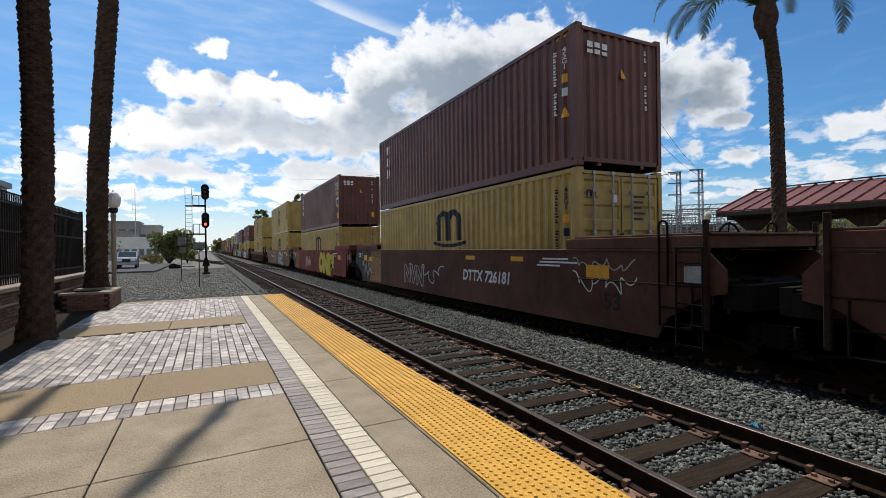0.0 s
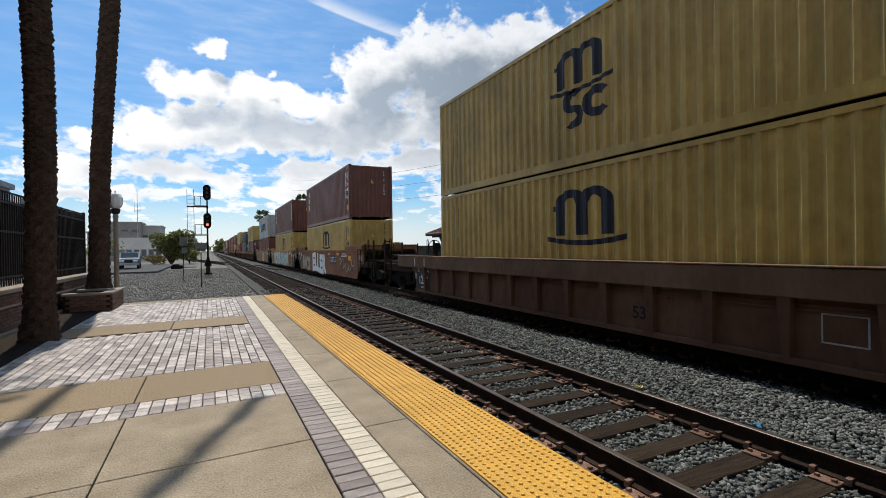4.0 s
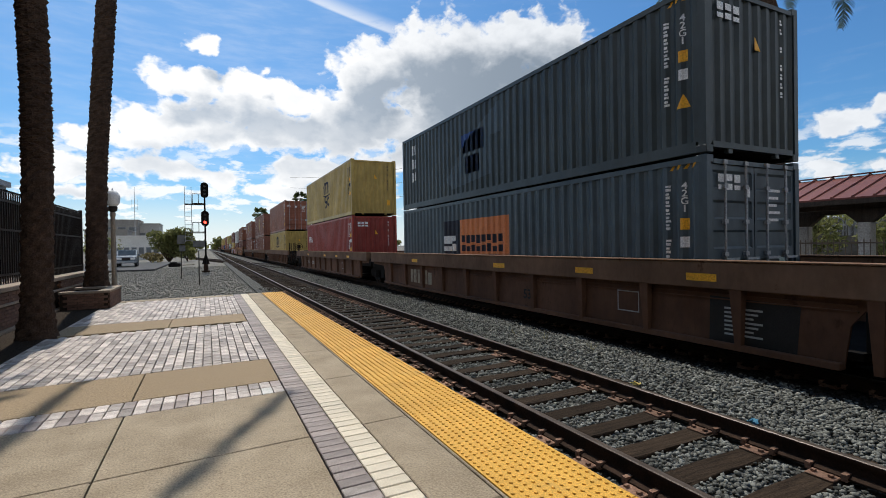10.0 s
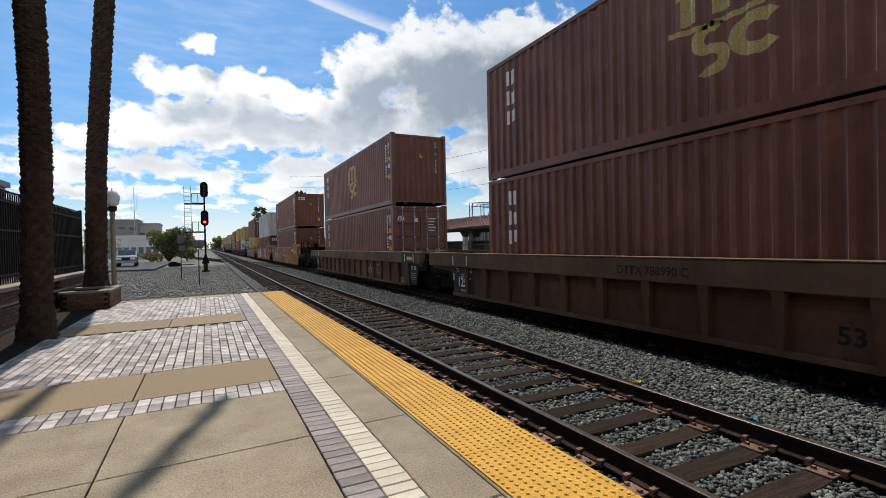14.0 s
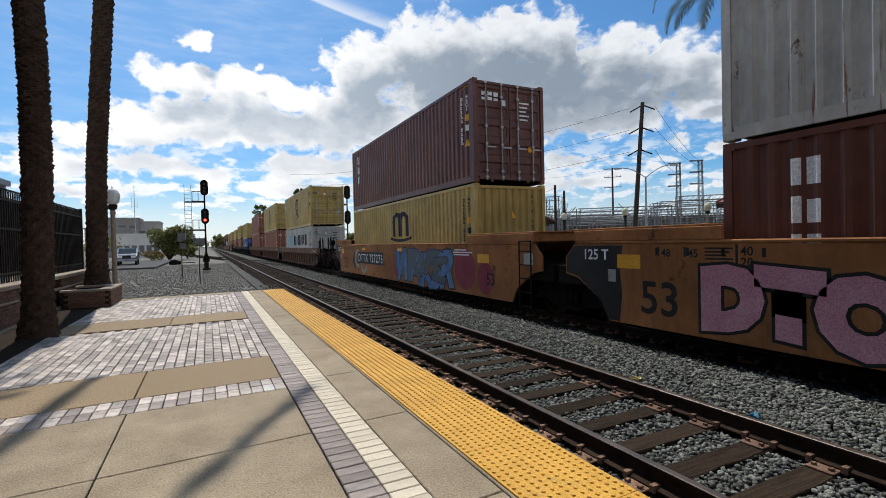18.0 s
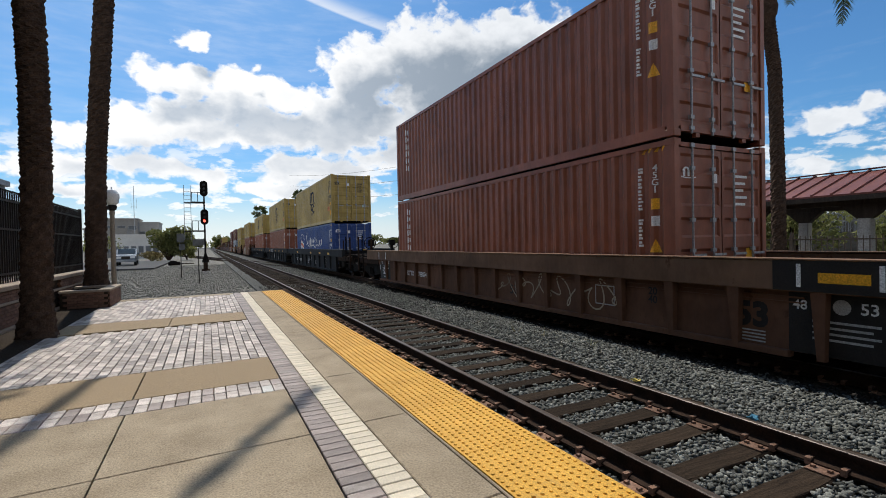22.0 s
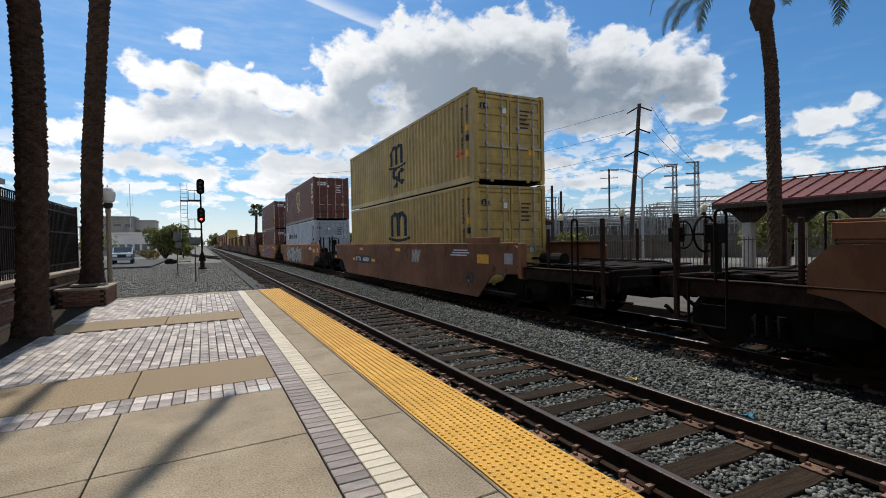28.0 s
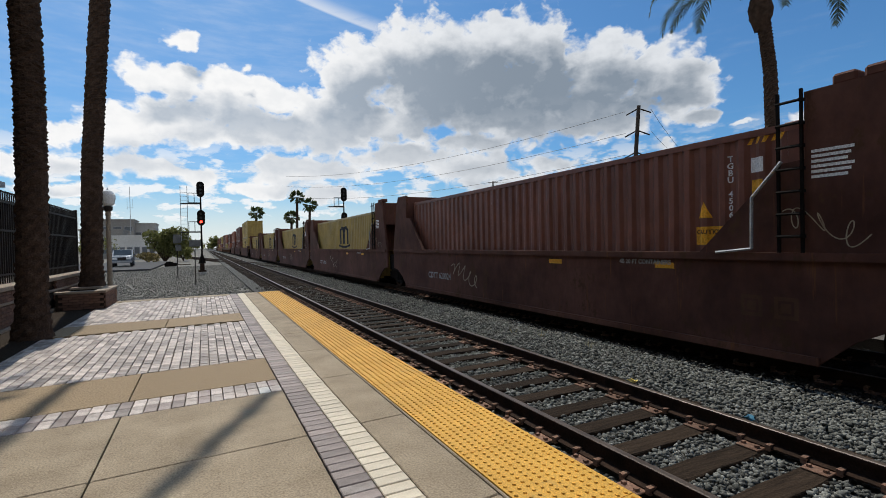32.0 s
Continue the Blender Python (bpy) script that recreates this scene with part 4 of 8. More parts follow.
bmesh.ops.bevel(bm, geom=bm.edges[:], offset=0.07, segments=2, affect="EDGES")
part("body", bm, SILVER, car)
bm = bmesh.new()
prism(bm, [(1.56, 1.26), (2.28, 1.80), (2.25, 1.83), (1.53, 1.28)], "x", -0.82, 0.82)
part("windscreen", bm, CARGLASS, car)
for s in (-1, 1):
    bm = bmesh.new()
    prism(bm, [(1.75, 1.25), (2.35, 1.75), (3.9, 1.77), (4.05, 1.25)], "x", s * 0.955, s * 0.965)
    part("side_window", bm, CARGLASS, car)
    part("headlight", boxes((s * 0.62 - 0.22, s * 0.62 + 0.22, -0.03, 0.02, 0.80, 1.0), bevel=0.02), WHITE, car)
    part("wing_mirror", boxes((s * 1.08 - 0.11, s * 1.08 + 0.11, 1.85, 1.95, 1.2, 1.4), bevel=0.03), SILVER, car)
    for y in (0.95, 4.5):
        bm = bmesh.new()
        tube(bm, (s * 0.72, y, 0.38), (s * 0.96, y, 0.38), 0.38, n=18)
        wl = part("wheel", bm, RUBBER, car)
        bm = bmesh.new()
        tube(bm, (s * 0.965, y, 0.38), (s * 0.97, y, 0.38), 0.23, n=14)
        part("rim", bm, STEEL, wl)
part("grille", boxes((-0.38, 0.38, -0.035, 0.01, 0.72, 1.02), bevel=0.015), IRON, car)
part("bumper", boxes((-0.94, 0.94, -0.12, 0.05, 0.42, 0.66), bevel=0.04), STEEL, car)

# ---------------------------------------------------------------- the opposite side
OLD_PAVING = surface("old_paving", (0.075, 0.066, 0.054), (0.14, 0.125, 0.105), 1.5, 0.9, fine=60, relief=0.3, stain=(0.06, 0.055, 0.05), stain_scale=0.8)
opp = part("pavement_opposite", boxes((9.65, 28.5, -40, 60, -0.75, -0.3)), OLD_PAVING)
tagged(opp, "concrete platform across the tracks", "platform", kind="structure")


def canopy(y0, y1, label, posts):
    th = empty("platform_canopy", pose(23.5, y0, 0), label, "canopy", "platform canopies")
    n = int((y1 - y0) / 0.62)
    for s in (-1, 1):
        bm = bmesh.new()
        prism(bm, [(0, 3.80), (s * 2.95, 2.78), (s * 2.95, 2.84), (0, 3.87)], "y", 0, y1 - y0)
        sheet = part("roof_sheet", bm, ROOF_RED, th)
        bm = bmesh.new()
        prism(bm, [(s * 0.02, 3.872), (s * 2.95, 2.842), (s * 2.95, 2.90), (s * 0.02, 3.93)], "y", -0.025, 0.025)
        seam = mesh_of("seam", bm)
        for k in range(n + 1):
            put("seam", seam, ROOF_RED, sheet, pose(0, k * (y1 - y0) / n, 0))
        part("fascia", boxes((*sorted((s * 2.95, s * 2.90)), 0, y1 - y0, 2.60, 2.775)), POLE, th)
    part("ridge_cap", boxes((-0.12, 0.12, 0, y1 - y0, 3.935, 3.97)), ROOF_RED, th)
    for y in (0.05, y1 - y0 - 0.15):
        bm = bmesh.new()
        for a, b in (((-2.8, 2.70), (0, 3.7)), ((2.8, 2.70), (0, 3.7)), ((-2.8, 2.66), (2.8, 2.66)), ((0, 2.66), (0, 3.7)), ((-1.4, 2.66), (-1.4, 3.2)), ((1.4, 2.66), (1.4, 3.2))):
            tube(bm, (a[0], y, a[1]), (b[0], y, b[1]), 0.07, n=4)
        part("gable_truss", bm, POLE, th)
    for x in (-2.2, 1.95):
        part("beam", boxes((x, x + 0.25, 0, y1 - y0, 2.45, 2.70)), POLE, th)
    for y in posts:
        for s in (-1, 1):
            part("column", boxes((s * 2.07 - 0.2, s * 2.07 + 0.2, y - y0 - 0.2, y - y0 + 0.2, -0.3, 1.95), bevel=0.03), PALE_WALL, th)
            bm = bmesh.new()
            prism(bm, [(y - y0 - 0.22, 1.955), (y - y0 + 0.22, 1.955), (y - y0 + 0.75, 2.445), (y - y0 - 0.75, 2.445)], "x", s * 2.07 - 0.16, s * 2.07 + 0.16)
            part("bracket", bm, POLE, th)


canopy(-14.0, 13.7, "station canopy with a red standing-seam metal roof", (-9.0, -0.2, 8.6, 12.6))
canopy(31.8, 46.0, "farther station canopy with a low brown pitched roof", (33.5, 38.5, 43.5))

rail_f = empty("railing", pose(19.4, 0, -0.3), "iron picket railing along the opposite platform", "railing")
BROWN_IRON = surface("brown_iron", (0.09, 0.066, 0.048), (0.15, 0.115, 0.085), 3.0, 0.8, fine=40)
RP = mesh_of("picket", boxes((-0.012, 0.012, -0.012, 0.012, 0.08, 1.65)))
for k in range(200):
    put("picket", RP, BROWN_IRON, rail_f, pose(0, -2.0 + 0.17 * k, 0))
for z in (0.2, 1.5):
    part("rail", boxes((-0.025, 0.025, -2, 36, z, z + 0.05)), BROWN_IRON, rail_f)
for y in range(-2, 37, 3):
    part("post", boxes((-0.05, 0.05, y - 0.05, y + 0.05, 0, 1.78), bevel=0.01), BROWN_IRON, rail_f)

# street lamp with two arms, wooden poles, wires
lamp2 = empty("street_light", pose(30.4, 25.9, -0.6), "grey street light with two curved arms", "street light")
bm = bmesh.new()
tube(bm, (0, 0, 0), (0, 0, 6.6), 0.10, 0.06, 8)
part("pole", bm, STEEL, lamp2)
for s in (-1, 1):
    bm = bmesh.new()
    pts = [Vector((s * 0.68 * u * 1.6, -s * 0.74 * u * 1.6, 6.5 + 0.85 * math.sin(u * 1.57))) for u in (0, 0.25, 0.5, 0.75, 1.0)]
    for a, b in zip(pts, pts[1:]):
        tube(bm, a, b, 0.035, n=6)
    part("arm", bm, STEEL, lamp2)
    e = pts[-1]
    part("luminaire", boxes((-0.30, 0.30, -0.14, 0.14, -0.06, 0.05), bevel=0.03), STEEL, lamp2, "", pose(e.x + s * 0.25, e.y - s * 0.27, e.z, 0, 0, -47))


def utility_pole(x, y, h, lean, arms, label, r=0.17):
    th = empty("utility_pole", pose(x, y, -0.6), label, "utility pole", "utility poles")
    bm = bmesh.new()
    tube(bm, (0, 0, 0), (lean[0], lean[1], h), r, r * 0.7, 10)
    part("pole", bm, POLE, th)
    for z, w in arms:
        f = z / h
        c = Vector((lean[0] * f, lean[1] * f, z))
        if w > 0:
            bm = bmesh.new()
            tube(bm, c + Vector((-0.7 * w, 0.7 * w, 0)), c + Vector((0.7 * w, -0.7 * w, 0)), 0.07, n=5)
            part("crossarm", bm, POLE, th)
            for q in (-1, -0.5, 0.5, 1):
                bm = bmesh.new()
                lathe(bm, [(0.03, 0), (0.07, 0.06), (0.05, 0.12), (0.06, 0.18), (0.02, 0.22)], 8, c + Vector((-0.7 * w * q * 0.95, 0.7 * w * q * 0.95, 0.06)))
                part("insulator", bm, STEEL, th)
        else:
            for q in (-1, 1):
                bm = bmesh.new()
                d = Vector((0.66, -0.75, 0)) * q
                tube(bm, c + d * 0.15, c + d * 1.0 + Vector((0, 0, -0.42)), 0.06, n=8)
                part("insulator", bm, IRON, th, "dark string insulator")
    return th


utility_pole(33.5, 30.0, 13.6, (0.65, -0.7, 0), [(13.3, -1), (11.4, -1), (9.5, -1)], "tall leaning wooden power pole with string insulators", 0.23)
utility_pole(79.3, 76.3, 17.0, (0, 0), [(16.8, 1.8), (15.0, 1.8), (12.8, 1.8), (8.4, 2.0)], "distant wooden power pole with four crossarms", 0.25)
utility_pole(59.7, 92.3, 15.9, (0, 0), [(15.6, 1.1), (14.0, 1.1), (12.6, 1.1), (9.6, 1.1), (8.3, 1.1)], "distant wooden power pole with five crossarms", 0.22)
utility_pole(30.6, 36.8, 7.2, (0, 0), [], "short wooden pole by the substation", 0.16)
utility_pole(31.2, 36.2, 6.6, (0, 0), [], "short wooden pole by the substation", 0.16)


def wire(points, r=0.018):
    bm = bmesh.new()
    for a, b in zip(points, points[1:]):
        a, b = Vector(a), Vector(b)
        sag = (b - a).length * 0.025
        side = (b - a).cross(Vector((0, 0, 1))).normalized() * r
        last = None
        for k in range(13):
            u = k / 12
            p = a.lerp(b, u) - Vector((0, 0, 4 * sag * u * (1 - u)))
            ring = [bm.verts.new(p + d) for d in (side, Vector((0, 0, r)), -side, Vector((0, 0, -r)))]
            if last:
                for q in range(4):
                    bm.faces.new((last[q], last[(q + 1) % 4], ring[(q + 1) % 4], ring[q]))
            last = ring
    ob = part("power_line", bm, IRON)
    return tagged(ob, "thin dark overhead power line", "cable", "overhead lines")


for k, z in enumerate((12.9, 11.0, 9.1)):
    wire([(33.4, 30.1, z - 0.3), (14.0, 92.0, z + 1.5)])
    wire([(34.8, 28.6, z - 0.3), (47.8 + (k < 2) * 1.3, 36.3 - (k < 2) * 1.8, 9.4 - 0.5 * k)])
wire([(30.6, 36.8, 6.3), (59.7, 92.3, 13.4)])
wire([(79.3, 76.3, 16.1), (59.7, 92.3, 15.0)])

# the substation: a forest of galvanised frames
sub = empty("substation", pose(52, 38, -0.6, 0, 0, -40), "steel lattice electrical substation with busbars and insulators", "substation")
GREYWALL = surface("block_wall", (0.055, 0.050, 0.042), (0.11, 0.10, 0.085), 1.0, 0.9, fine=30)
GALV = surface("dull_galvanised", (0.09, 0.092, 0.092), (0.30, 0.305, 0.305), 0.6, 0.7, metal=0.2, fine=30, relief=0.1)


def gantry(x0, x1, y, h, parent):
    bm = bmesh.new()
    for x in (x0, x1):
        for dx in (-0.18, 0.18):
            tube(bm, (x + dx, y, 0), (x + dx, y, h), 0.05, n=4)
        k = 0.0
        while k < h - 0.6:
            tube(bm, (x - 0.18, y, k), (x + 0.18, y, k + 0.6), 0.025, n=3)
            k += 0.6
    for dz in (0, 0.4):
        tube(bm, (x0, y, h - dz), (x1, y, h - dz), 0.05, n=4)
    k = x0
    while k < x1 - 0.5:
        tube(bm, (k, y, h - 0.4), (k + 0.5, y, h), 0.022, n=3)
        k += 0.5
    return part("gantry", bm, GALV, parent)


r = random.Random(21)
for j, y in enumerate((-11, -8, -5, -2, 2, 6, 11)):
    for i in range(5):
        gantry(-24 + 10 * i + r.uniform(-1, 1), -15.5 + 10 * i + r.uniform(-1, 1), y + r.uniform(-1, 1), r.choice((4.2, 5.0, 5.8, 6.4)), sub)
for k in range(150):
    x, y, h = r.uniform(-24, 26), r.uniform(-12, 12), r.uniform(2.4, 4.6)
    bm = bmesh.new()
    tube(bm, (x, y, 0), (x, y, h), 0.06, n=5)
    lathe(bm, [(0.05, 0), (0.13, 0.05), (0.07, 0.12), (0.13, 0.2), (0.07, 0.28), (0.13, 0.36), (0.05, 0.45)], 7, (x, y, h))
    tube(bm, (x, y, h + 0.45), (x + r.uniform(-1.2, 1.2), y + r.uniform(-0.6, 0.6), h + 1.5), 0.035, n=4)
    part("disconnector", bm, GALV, sub)
for k in range(16):
    z = r.choice((3.6, 4.3, 5.1))
    bm = bmesh.new()
    y = r.uniform(-12, 12)
    x = r.uniform(-25, 10)
    tube(bm, (x, y, z), (x + r.uniform(8, 16), y, z + r.uniform(-0.2, 0.2)), 0.04, n=5)
    part("busbar", bm, GALV, sub)
for k in range(6):
    x, y = -18 + 8 * k, r.uniform(-4, 6)
    part("transformer", boxes((x - 1.2, x + 1.2, y - 1, y + 1, 0, 2.4), (x - 1.5, x - 1.22, y - 0.8, y + 0.8, 0.3, 2.1), bevel=0.05), GREYWALL, sub)
for x, y, h in ((-2.1, -4.0, 10.2), (0.03, -4.5, 10.3)):
    bm = bmesh.new()
    for dx in (-0.25, 0.25):
        for dy in (-0.25, 0.25):
            tube(bm, (x + dx, y + dy, 0), (x + dx * 0.7, y + dy * 0.7, h), 0.05, n=4)
    k = 0.0
    while k < h - 0.6:
        tube(bm, (x - 0.25, y - 0.25, k), (x + 0.25, y - 0.25, k + 0.6), 0.025, n=3)
        tube(bm, (x + 0.25, y + 0.25, k), (x - 0.25, y + 0.25, k + 0.6), 0.025, n=3)
        k += 0.6
    for z in (h - 0.05, h - 1.3, h - 2.6):
        tube(bm, (x - 1.1, y, z), (x + 0.3, y, z), 0.09, n=5)
    part("lattice_tower", bm, GALV, sub)
part("perimeter_wall", boxes((-30, 30, -14.3, -14.0, 0, 2.2)), GREYWALL, sub)
part("backing_wall", boxes((-30, 30, 16, 16.4, 0, 5.0)), GREYWALL, sub)

# ---------------------------------------------------------------- clouds: a layer of cumulus far overhead that drifts
BIG = [(18.2, 20.1, 5.0, 3.5, 1.0), (23.0, 22.0, 4.7, 3.2, 1.0), (28.4, 21.6, 7.4, 4.4, 1.0), (30.3, 17.7, 12.6, 5.5, 1.0),
       (35.1, 22.2, 6.0, 3.7, 1.0), (40.7, 21.2, 3.8, 4.3, 1.0), (39.0, 17.2, 11.5, 5.1, 1.0), (47.1, 18.1, 6.6, 4.6, 1.0),
       (52.3, 16.9, 4.4, 4.2, 1.0), (55.5, 15.5, 3.1, 2.5, 1.0), (42.1, 13.9, 11.9, 3.1, 1.0), (16.2, 16.5, 4.6, 4.3, 1.0), (21.4, 14.1, 8.0, 2.5, 1.0)]
MIDDLE = [(-1.6, 17.3, 4.7, 1.9, 1.0), (-3.2, 16.6, 2.5, 1.1, 1.0), (3.8, 16.6, 4.6, 2.3, 1.0), (9.2, 16.4, 4.3, 2.1, 1.0),
          (-0.7, 13.0, 5.9, 2.6, 1.0), (-5.8, 12.2, 3.4, 2.5, 1.0), (7.3, 13.0, 6.6, 2.4, 1.0), (12.9, 13.9, 3.8, 3.4, 1.0),
          (15.4, 12.4, 3.9, 2.2, 1.0), (4.3, 14.6, 8.1, 2.1, 0.9), (-0.2, 21.1, 1.6, 1.5, 0.85), (5.3, 19.3, 1.2, 1.1, 0.5)]
LOW_BANK = [(-11.2, 11.0, 3.4, 1.3, 0.8), (-12.9, 8.0, 5.2, 1.4, 0.9), (-5.4, 8.9, 6.3, 1.6, 0.9), (-10.0, 5.8, 6.5, 1.3, 0.8),
            (-0.3, 7.8, 4.8, 1.5, 0.8), (10.2, 8.8, 5.3, 2.0, 1.0), (14.7, 8.8, 3.9, 1.6, 0.9), (7.1, 6.5, 6.6, 1.4, 0.8),
            (14.6, 5.9, 5.8, 1.4, 0.8), (22.7, 10.2, 7.4, 1.8, 0.9), (31.6, 11.7, 8.1, 1.6, 0.8), (32.2, 8.7, 6.1, 2.6, 0.9), (36.8, 6.5, 7.2, 2.0, 0.9)]
EAST = [(41.4, 9.2, 5.7, 1.9, 0.85), (45.1, 6.1, 6.7, 2.2, 0.9), (50.5, 7.7, 4.6, 1.8, 0.7), (56.3, 12.6, 2.8, 1.6, 0.95),
        (60.5, 11.5, 2.8, 0.8, 0.55), (58.0, 8.7, 3.7, 1.5, 0.95), (53.3, 10.1, 3.3, 1.8, 0.7), (66.2, 10.5, 3.7, 1.8, 1.0),
        (69.3, 11.2, 1.9, 1.9, 0.9), (64.9, 6.3, 3.8, 1.3, 0.9), (68.5, 6.4, 3.0, 1.5, 0.9), (55.9, 5.4, 8.3, 1.3, 0.7)]


def density_group():
    g = bpy.data.node_groups.new("cloud_density", "ShaderNodeTree")
    g.interface.new_socket("Place", in_out="INPUT", socket_type="NodeSocketVector")
    g.interface.new_socket("Density", in_out="OUTPUT", socket_type="NodeSocketFloat")
    gi, go = g.nodes.new("NodeGroupInput"), g.nodes.new("NodeGroupOutput")
    last = None
    for a, e, ra, re, w in BIG + MIDDLE + LOW_BANK + [(a, e, ra * 0.88, re * 0.72, w - 0.13) for a, e, ra, re, w in EAST]:
        sub_ = g.nodes.new("ShaderNodeVectorMath")
        sub_.operation = "SUBTRACT"
        sub_.inputs[1].default_value = (a, e, 0)
        mul = g.nodes.new("ShaderNodeVectorMath")
        mul.operation = "DIVIDE"
        mul.inputs[1].default_value = (ra * 1.25, re * 1.25, 1)
        ln = g.nodes.new("ShaderNodeVectorMath")
        ln.operation = "LENGTH"
        f = g.nodes.new("ShaderNodeMath")
        f.operation = "SUBTRACT"
        f.inputs[0].default_value = w
        g.links.new(gi.outputs[0], sub_.inputs[0])
        g.links.new(sub_.outputs[0], mul.inputs[0])
        g.links.new(mul.outputs[0], ln.inputs[0])
        g.links.new(ln.outputs["Value"], f.inputs[1])
        if last is None:
            last = f.outputs[0]
        else:
            mx = g.nodes.new("ShaderNodeMath")
            mx.operation = "SMOOTH_MAX"
            mx.inputs[2].default_value = 0.22
            g.links.new(last, mx.inputs[0])
            g.links.new(f.outputs[0], mx.inputs[1])
            last = mx.outputs[0]
    g.links.new(last, go.inputs[0])
    return g


def math_node(nt, op, a, b=None, c=None):
    n = nt.nodes.new("ShaderNodeMath")
    n.operation = op
    for v, s in zip((a, b, c), n.inputs):
        if v is None:
            continue
        if isinstance(v, (int, float)):
            s.default_value = v
        else:
            nt.links.new(v, s)
    return n.outputs[0]


def cloud_material():
    m = bpy.data.materials.new("cloud")
    m.use_nodes = True
    nt = m.node_tree
    nt.nodes.clear()
    out = nt.nodes.new("ShaderNodeOutputMaterial")
    tc = nt.nodes.new("ShaderNodeTexCoord")
    nrm = nt.nodes.new("ShaderNodeVectorMath")
    nrm.operation = "NORMALIZE"
    nt.links.new(tc.outputs["Object"], nrm.inputs[0])
    sp = nt.nodes.new("ShaderNodeSeparateXYZ")
    nt.links.new(nrm.outputs[0], sp.inputs[0])
    az = math_node(nt, "MULTIPLY", math_node(nt, "ARCTAN2", sp.outputs[0], sp.outputs[1]), 57.2958)
    el = math_node(nt, "MULTIPLY", math_node(nt, "ARCSINE", sp.outputs[2]), 57.2958)
    cb = nt.nodes.new("ShaderNodeCombineXYZ")
    nt.links.new(az, cb.inputs[0])
    nt.links.new(el, cb.inputs[1])
    flat = cb.outputs[0]

    def fbm(scale, detail, rough, off=0.0, yscale=1.5):
        mp = nt.nodes.new("ShaderNodeMapping")
        mp.inputs["Scale"].default_value = (scale, scale * yscale, 1)
        mp.inputs["Location"].default_value = (off, off * 0.7, off)
        n = nt.nodes.new("ShaderNodeTexNoise")
        n.inputs["Scale"].default_value = 1.0
        n.inputs["Detail"].default_value = detail
        n.inputs["Roughness"].default_value = rough
        nt.links.new(flat, mp.inputs[0])
        nt.links.new(mp.outputs[0], n.inputs["Vector"])
        return n
    warp = fbm(0.22, 4.0, 0.55)
    wv = nt.nodes.new("ShaderNodeVectorMath")
    wv.operation = "MULTIPLY_ADD"
    nt.links.new(warp.outputs["Color"], wv.inputs[0])
    wv.inputs[1].default_value = (4.0, 3.0, 0)
    off = nt.nodes.new("ShaderNodeVectorMath")
    off.operation = "SUBTRACT"
    off.inputs[1].default_value = (2.0, 1.5, 0)
    nt.links.new(flat, off.inputs[0])
    nt.links.new(off.outputs[0], wv.inputs[2])
    grp = density_group()
    detail = fbm(0.42, 8.0, 0.54, 3.0).outputs["Fac"]

    def dens(shift):
        n = nt.nodes.new("ShaderNodeGroup")
        n.node_tree = grp
        if shift:
            s = nt.nodes.new("ShaderNodeVectorMath")
            s.operation = "ADD"
            s.inputs[1].default_value = shift
            nt.links.new(wv.outputs[0], s.inputs[0])
            nt.links.new(s.outputs[0], n.inputs[0])
        else:
            nt.links.new(wv.outputs[0], n.inputs[0])
        return n.outputs[0]
    cells = nt.nodes.new("ShaderNodeTexVoronoi")
    cells.feature = "SMOOTH_F1"
    cells.inputs["Scale"].default_value = 0.36
    cells.inputs["Detail"].default_value = 3.0
    cells.inputs["Roughness"].default_value = 0.55
    cells.inputs["Smoothness"].default_value = 0.35
    nt.links.new(wv.outputs[0], cells.inputs["Vector"])
    lump = math_node(nt, "MULTIPLY", math_node(nt, "SUBTRACT", 0.90, cells.outputs["Distance"]), 0.5)
    puff = math_node(nt, "ADD", math_node(nt, "MULTIPLY", math_node(nt, "SUBTRACT", detail, 0.5), 1.0), lump)
    core = dens(None)
    d0 = math_node(nt, "ADD", core, puff)
    soft = math_node(nt, "MULTIPLY", math_node(nt, "SUBTRACT", fbm(0.24, 4.0, 0.5, 5.0).outputs["Fac"], 0.5), 0.7)
    soft = math_node(nt, "ADD", soft, math_node(nt, "MULTIPLY", lump, 0.35))
    inner = math_node(nt, "ADD", core, soft)
    above = math_node(nt, "ADD", dens((-1.0, 3.0, 0)), soft)

    def step(v, a, b):
        n = nt.nodes.new("ShaderNodeMapRange")
        n.interpolation_type = "SMOOTHSTEP"
        n.inputs[1].default_value, n.inputs[2].default_value = a, b
        nt.links.new(v, n.inputs[0])
        return n.outputs[0]
    # unseen broken cloud round the rest of the sky, added to whiten the fill light
    away = math_node(nt, "MAXIMUM", step(math_node(nt, "ABSOLUTE", math_node(nt, "SUBTRACT", az, 27.0)), 55.0, 75.0), step(el, 31.0, 36.0))
    rest = math_node(nt, "MULTIPLY", math_node(nt, "SUBTRACT", fbm(0.07, 7.0, 0.6, 21.0).outputs["Fac"], 0.43), 4.0)
    d0 = math_node(nt, "ADD", math_node(nt, "MULTIPLY", d0, math_node(nt, "SUBTRACT", 1.0, away)), math_node(nt, "MULTIPLY", rest, away))
    alpha = step(d0, 0.0, 0.34)
    shade = math_node(nt, "MULTIPLY", step(inner, 0.10, 0.52), step(above, -0.05, 0.68))
    shade = math_node(nt, "MULTIPLY", shade, math_node(nt, "SUBTRACT", 1.0, math_node(nt, "MULTIPLY", step(lump, 0.0, 0.3), 0.18)))
    shade = math_node(nt, "MULTIPLY", shade, math_node(nt, "ADD", 0.45, math_node(nt, "MULTIPLY", step(el, 9.0, 17.0), 0.55)))
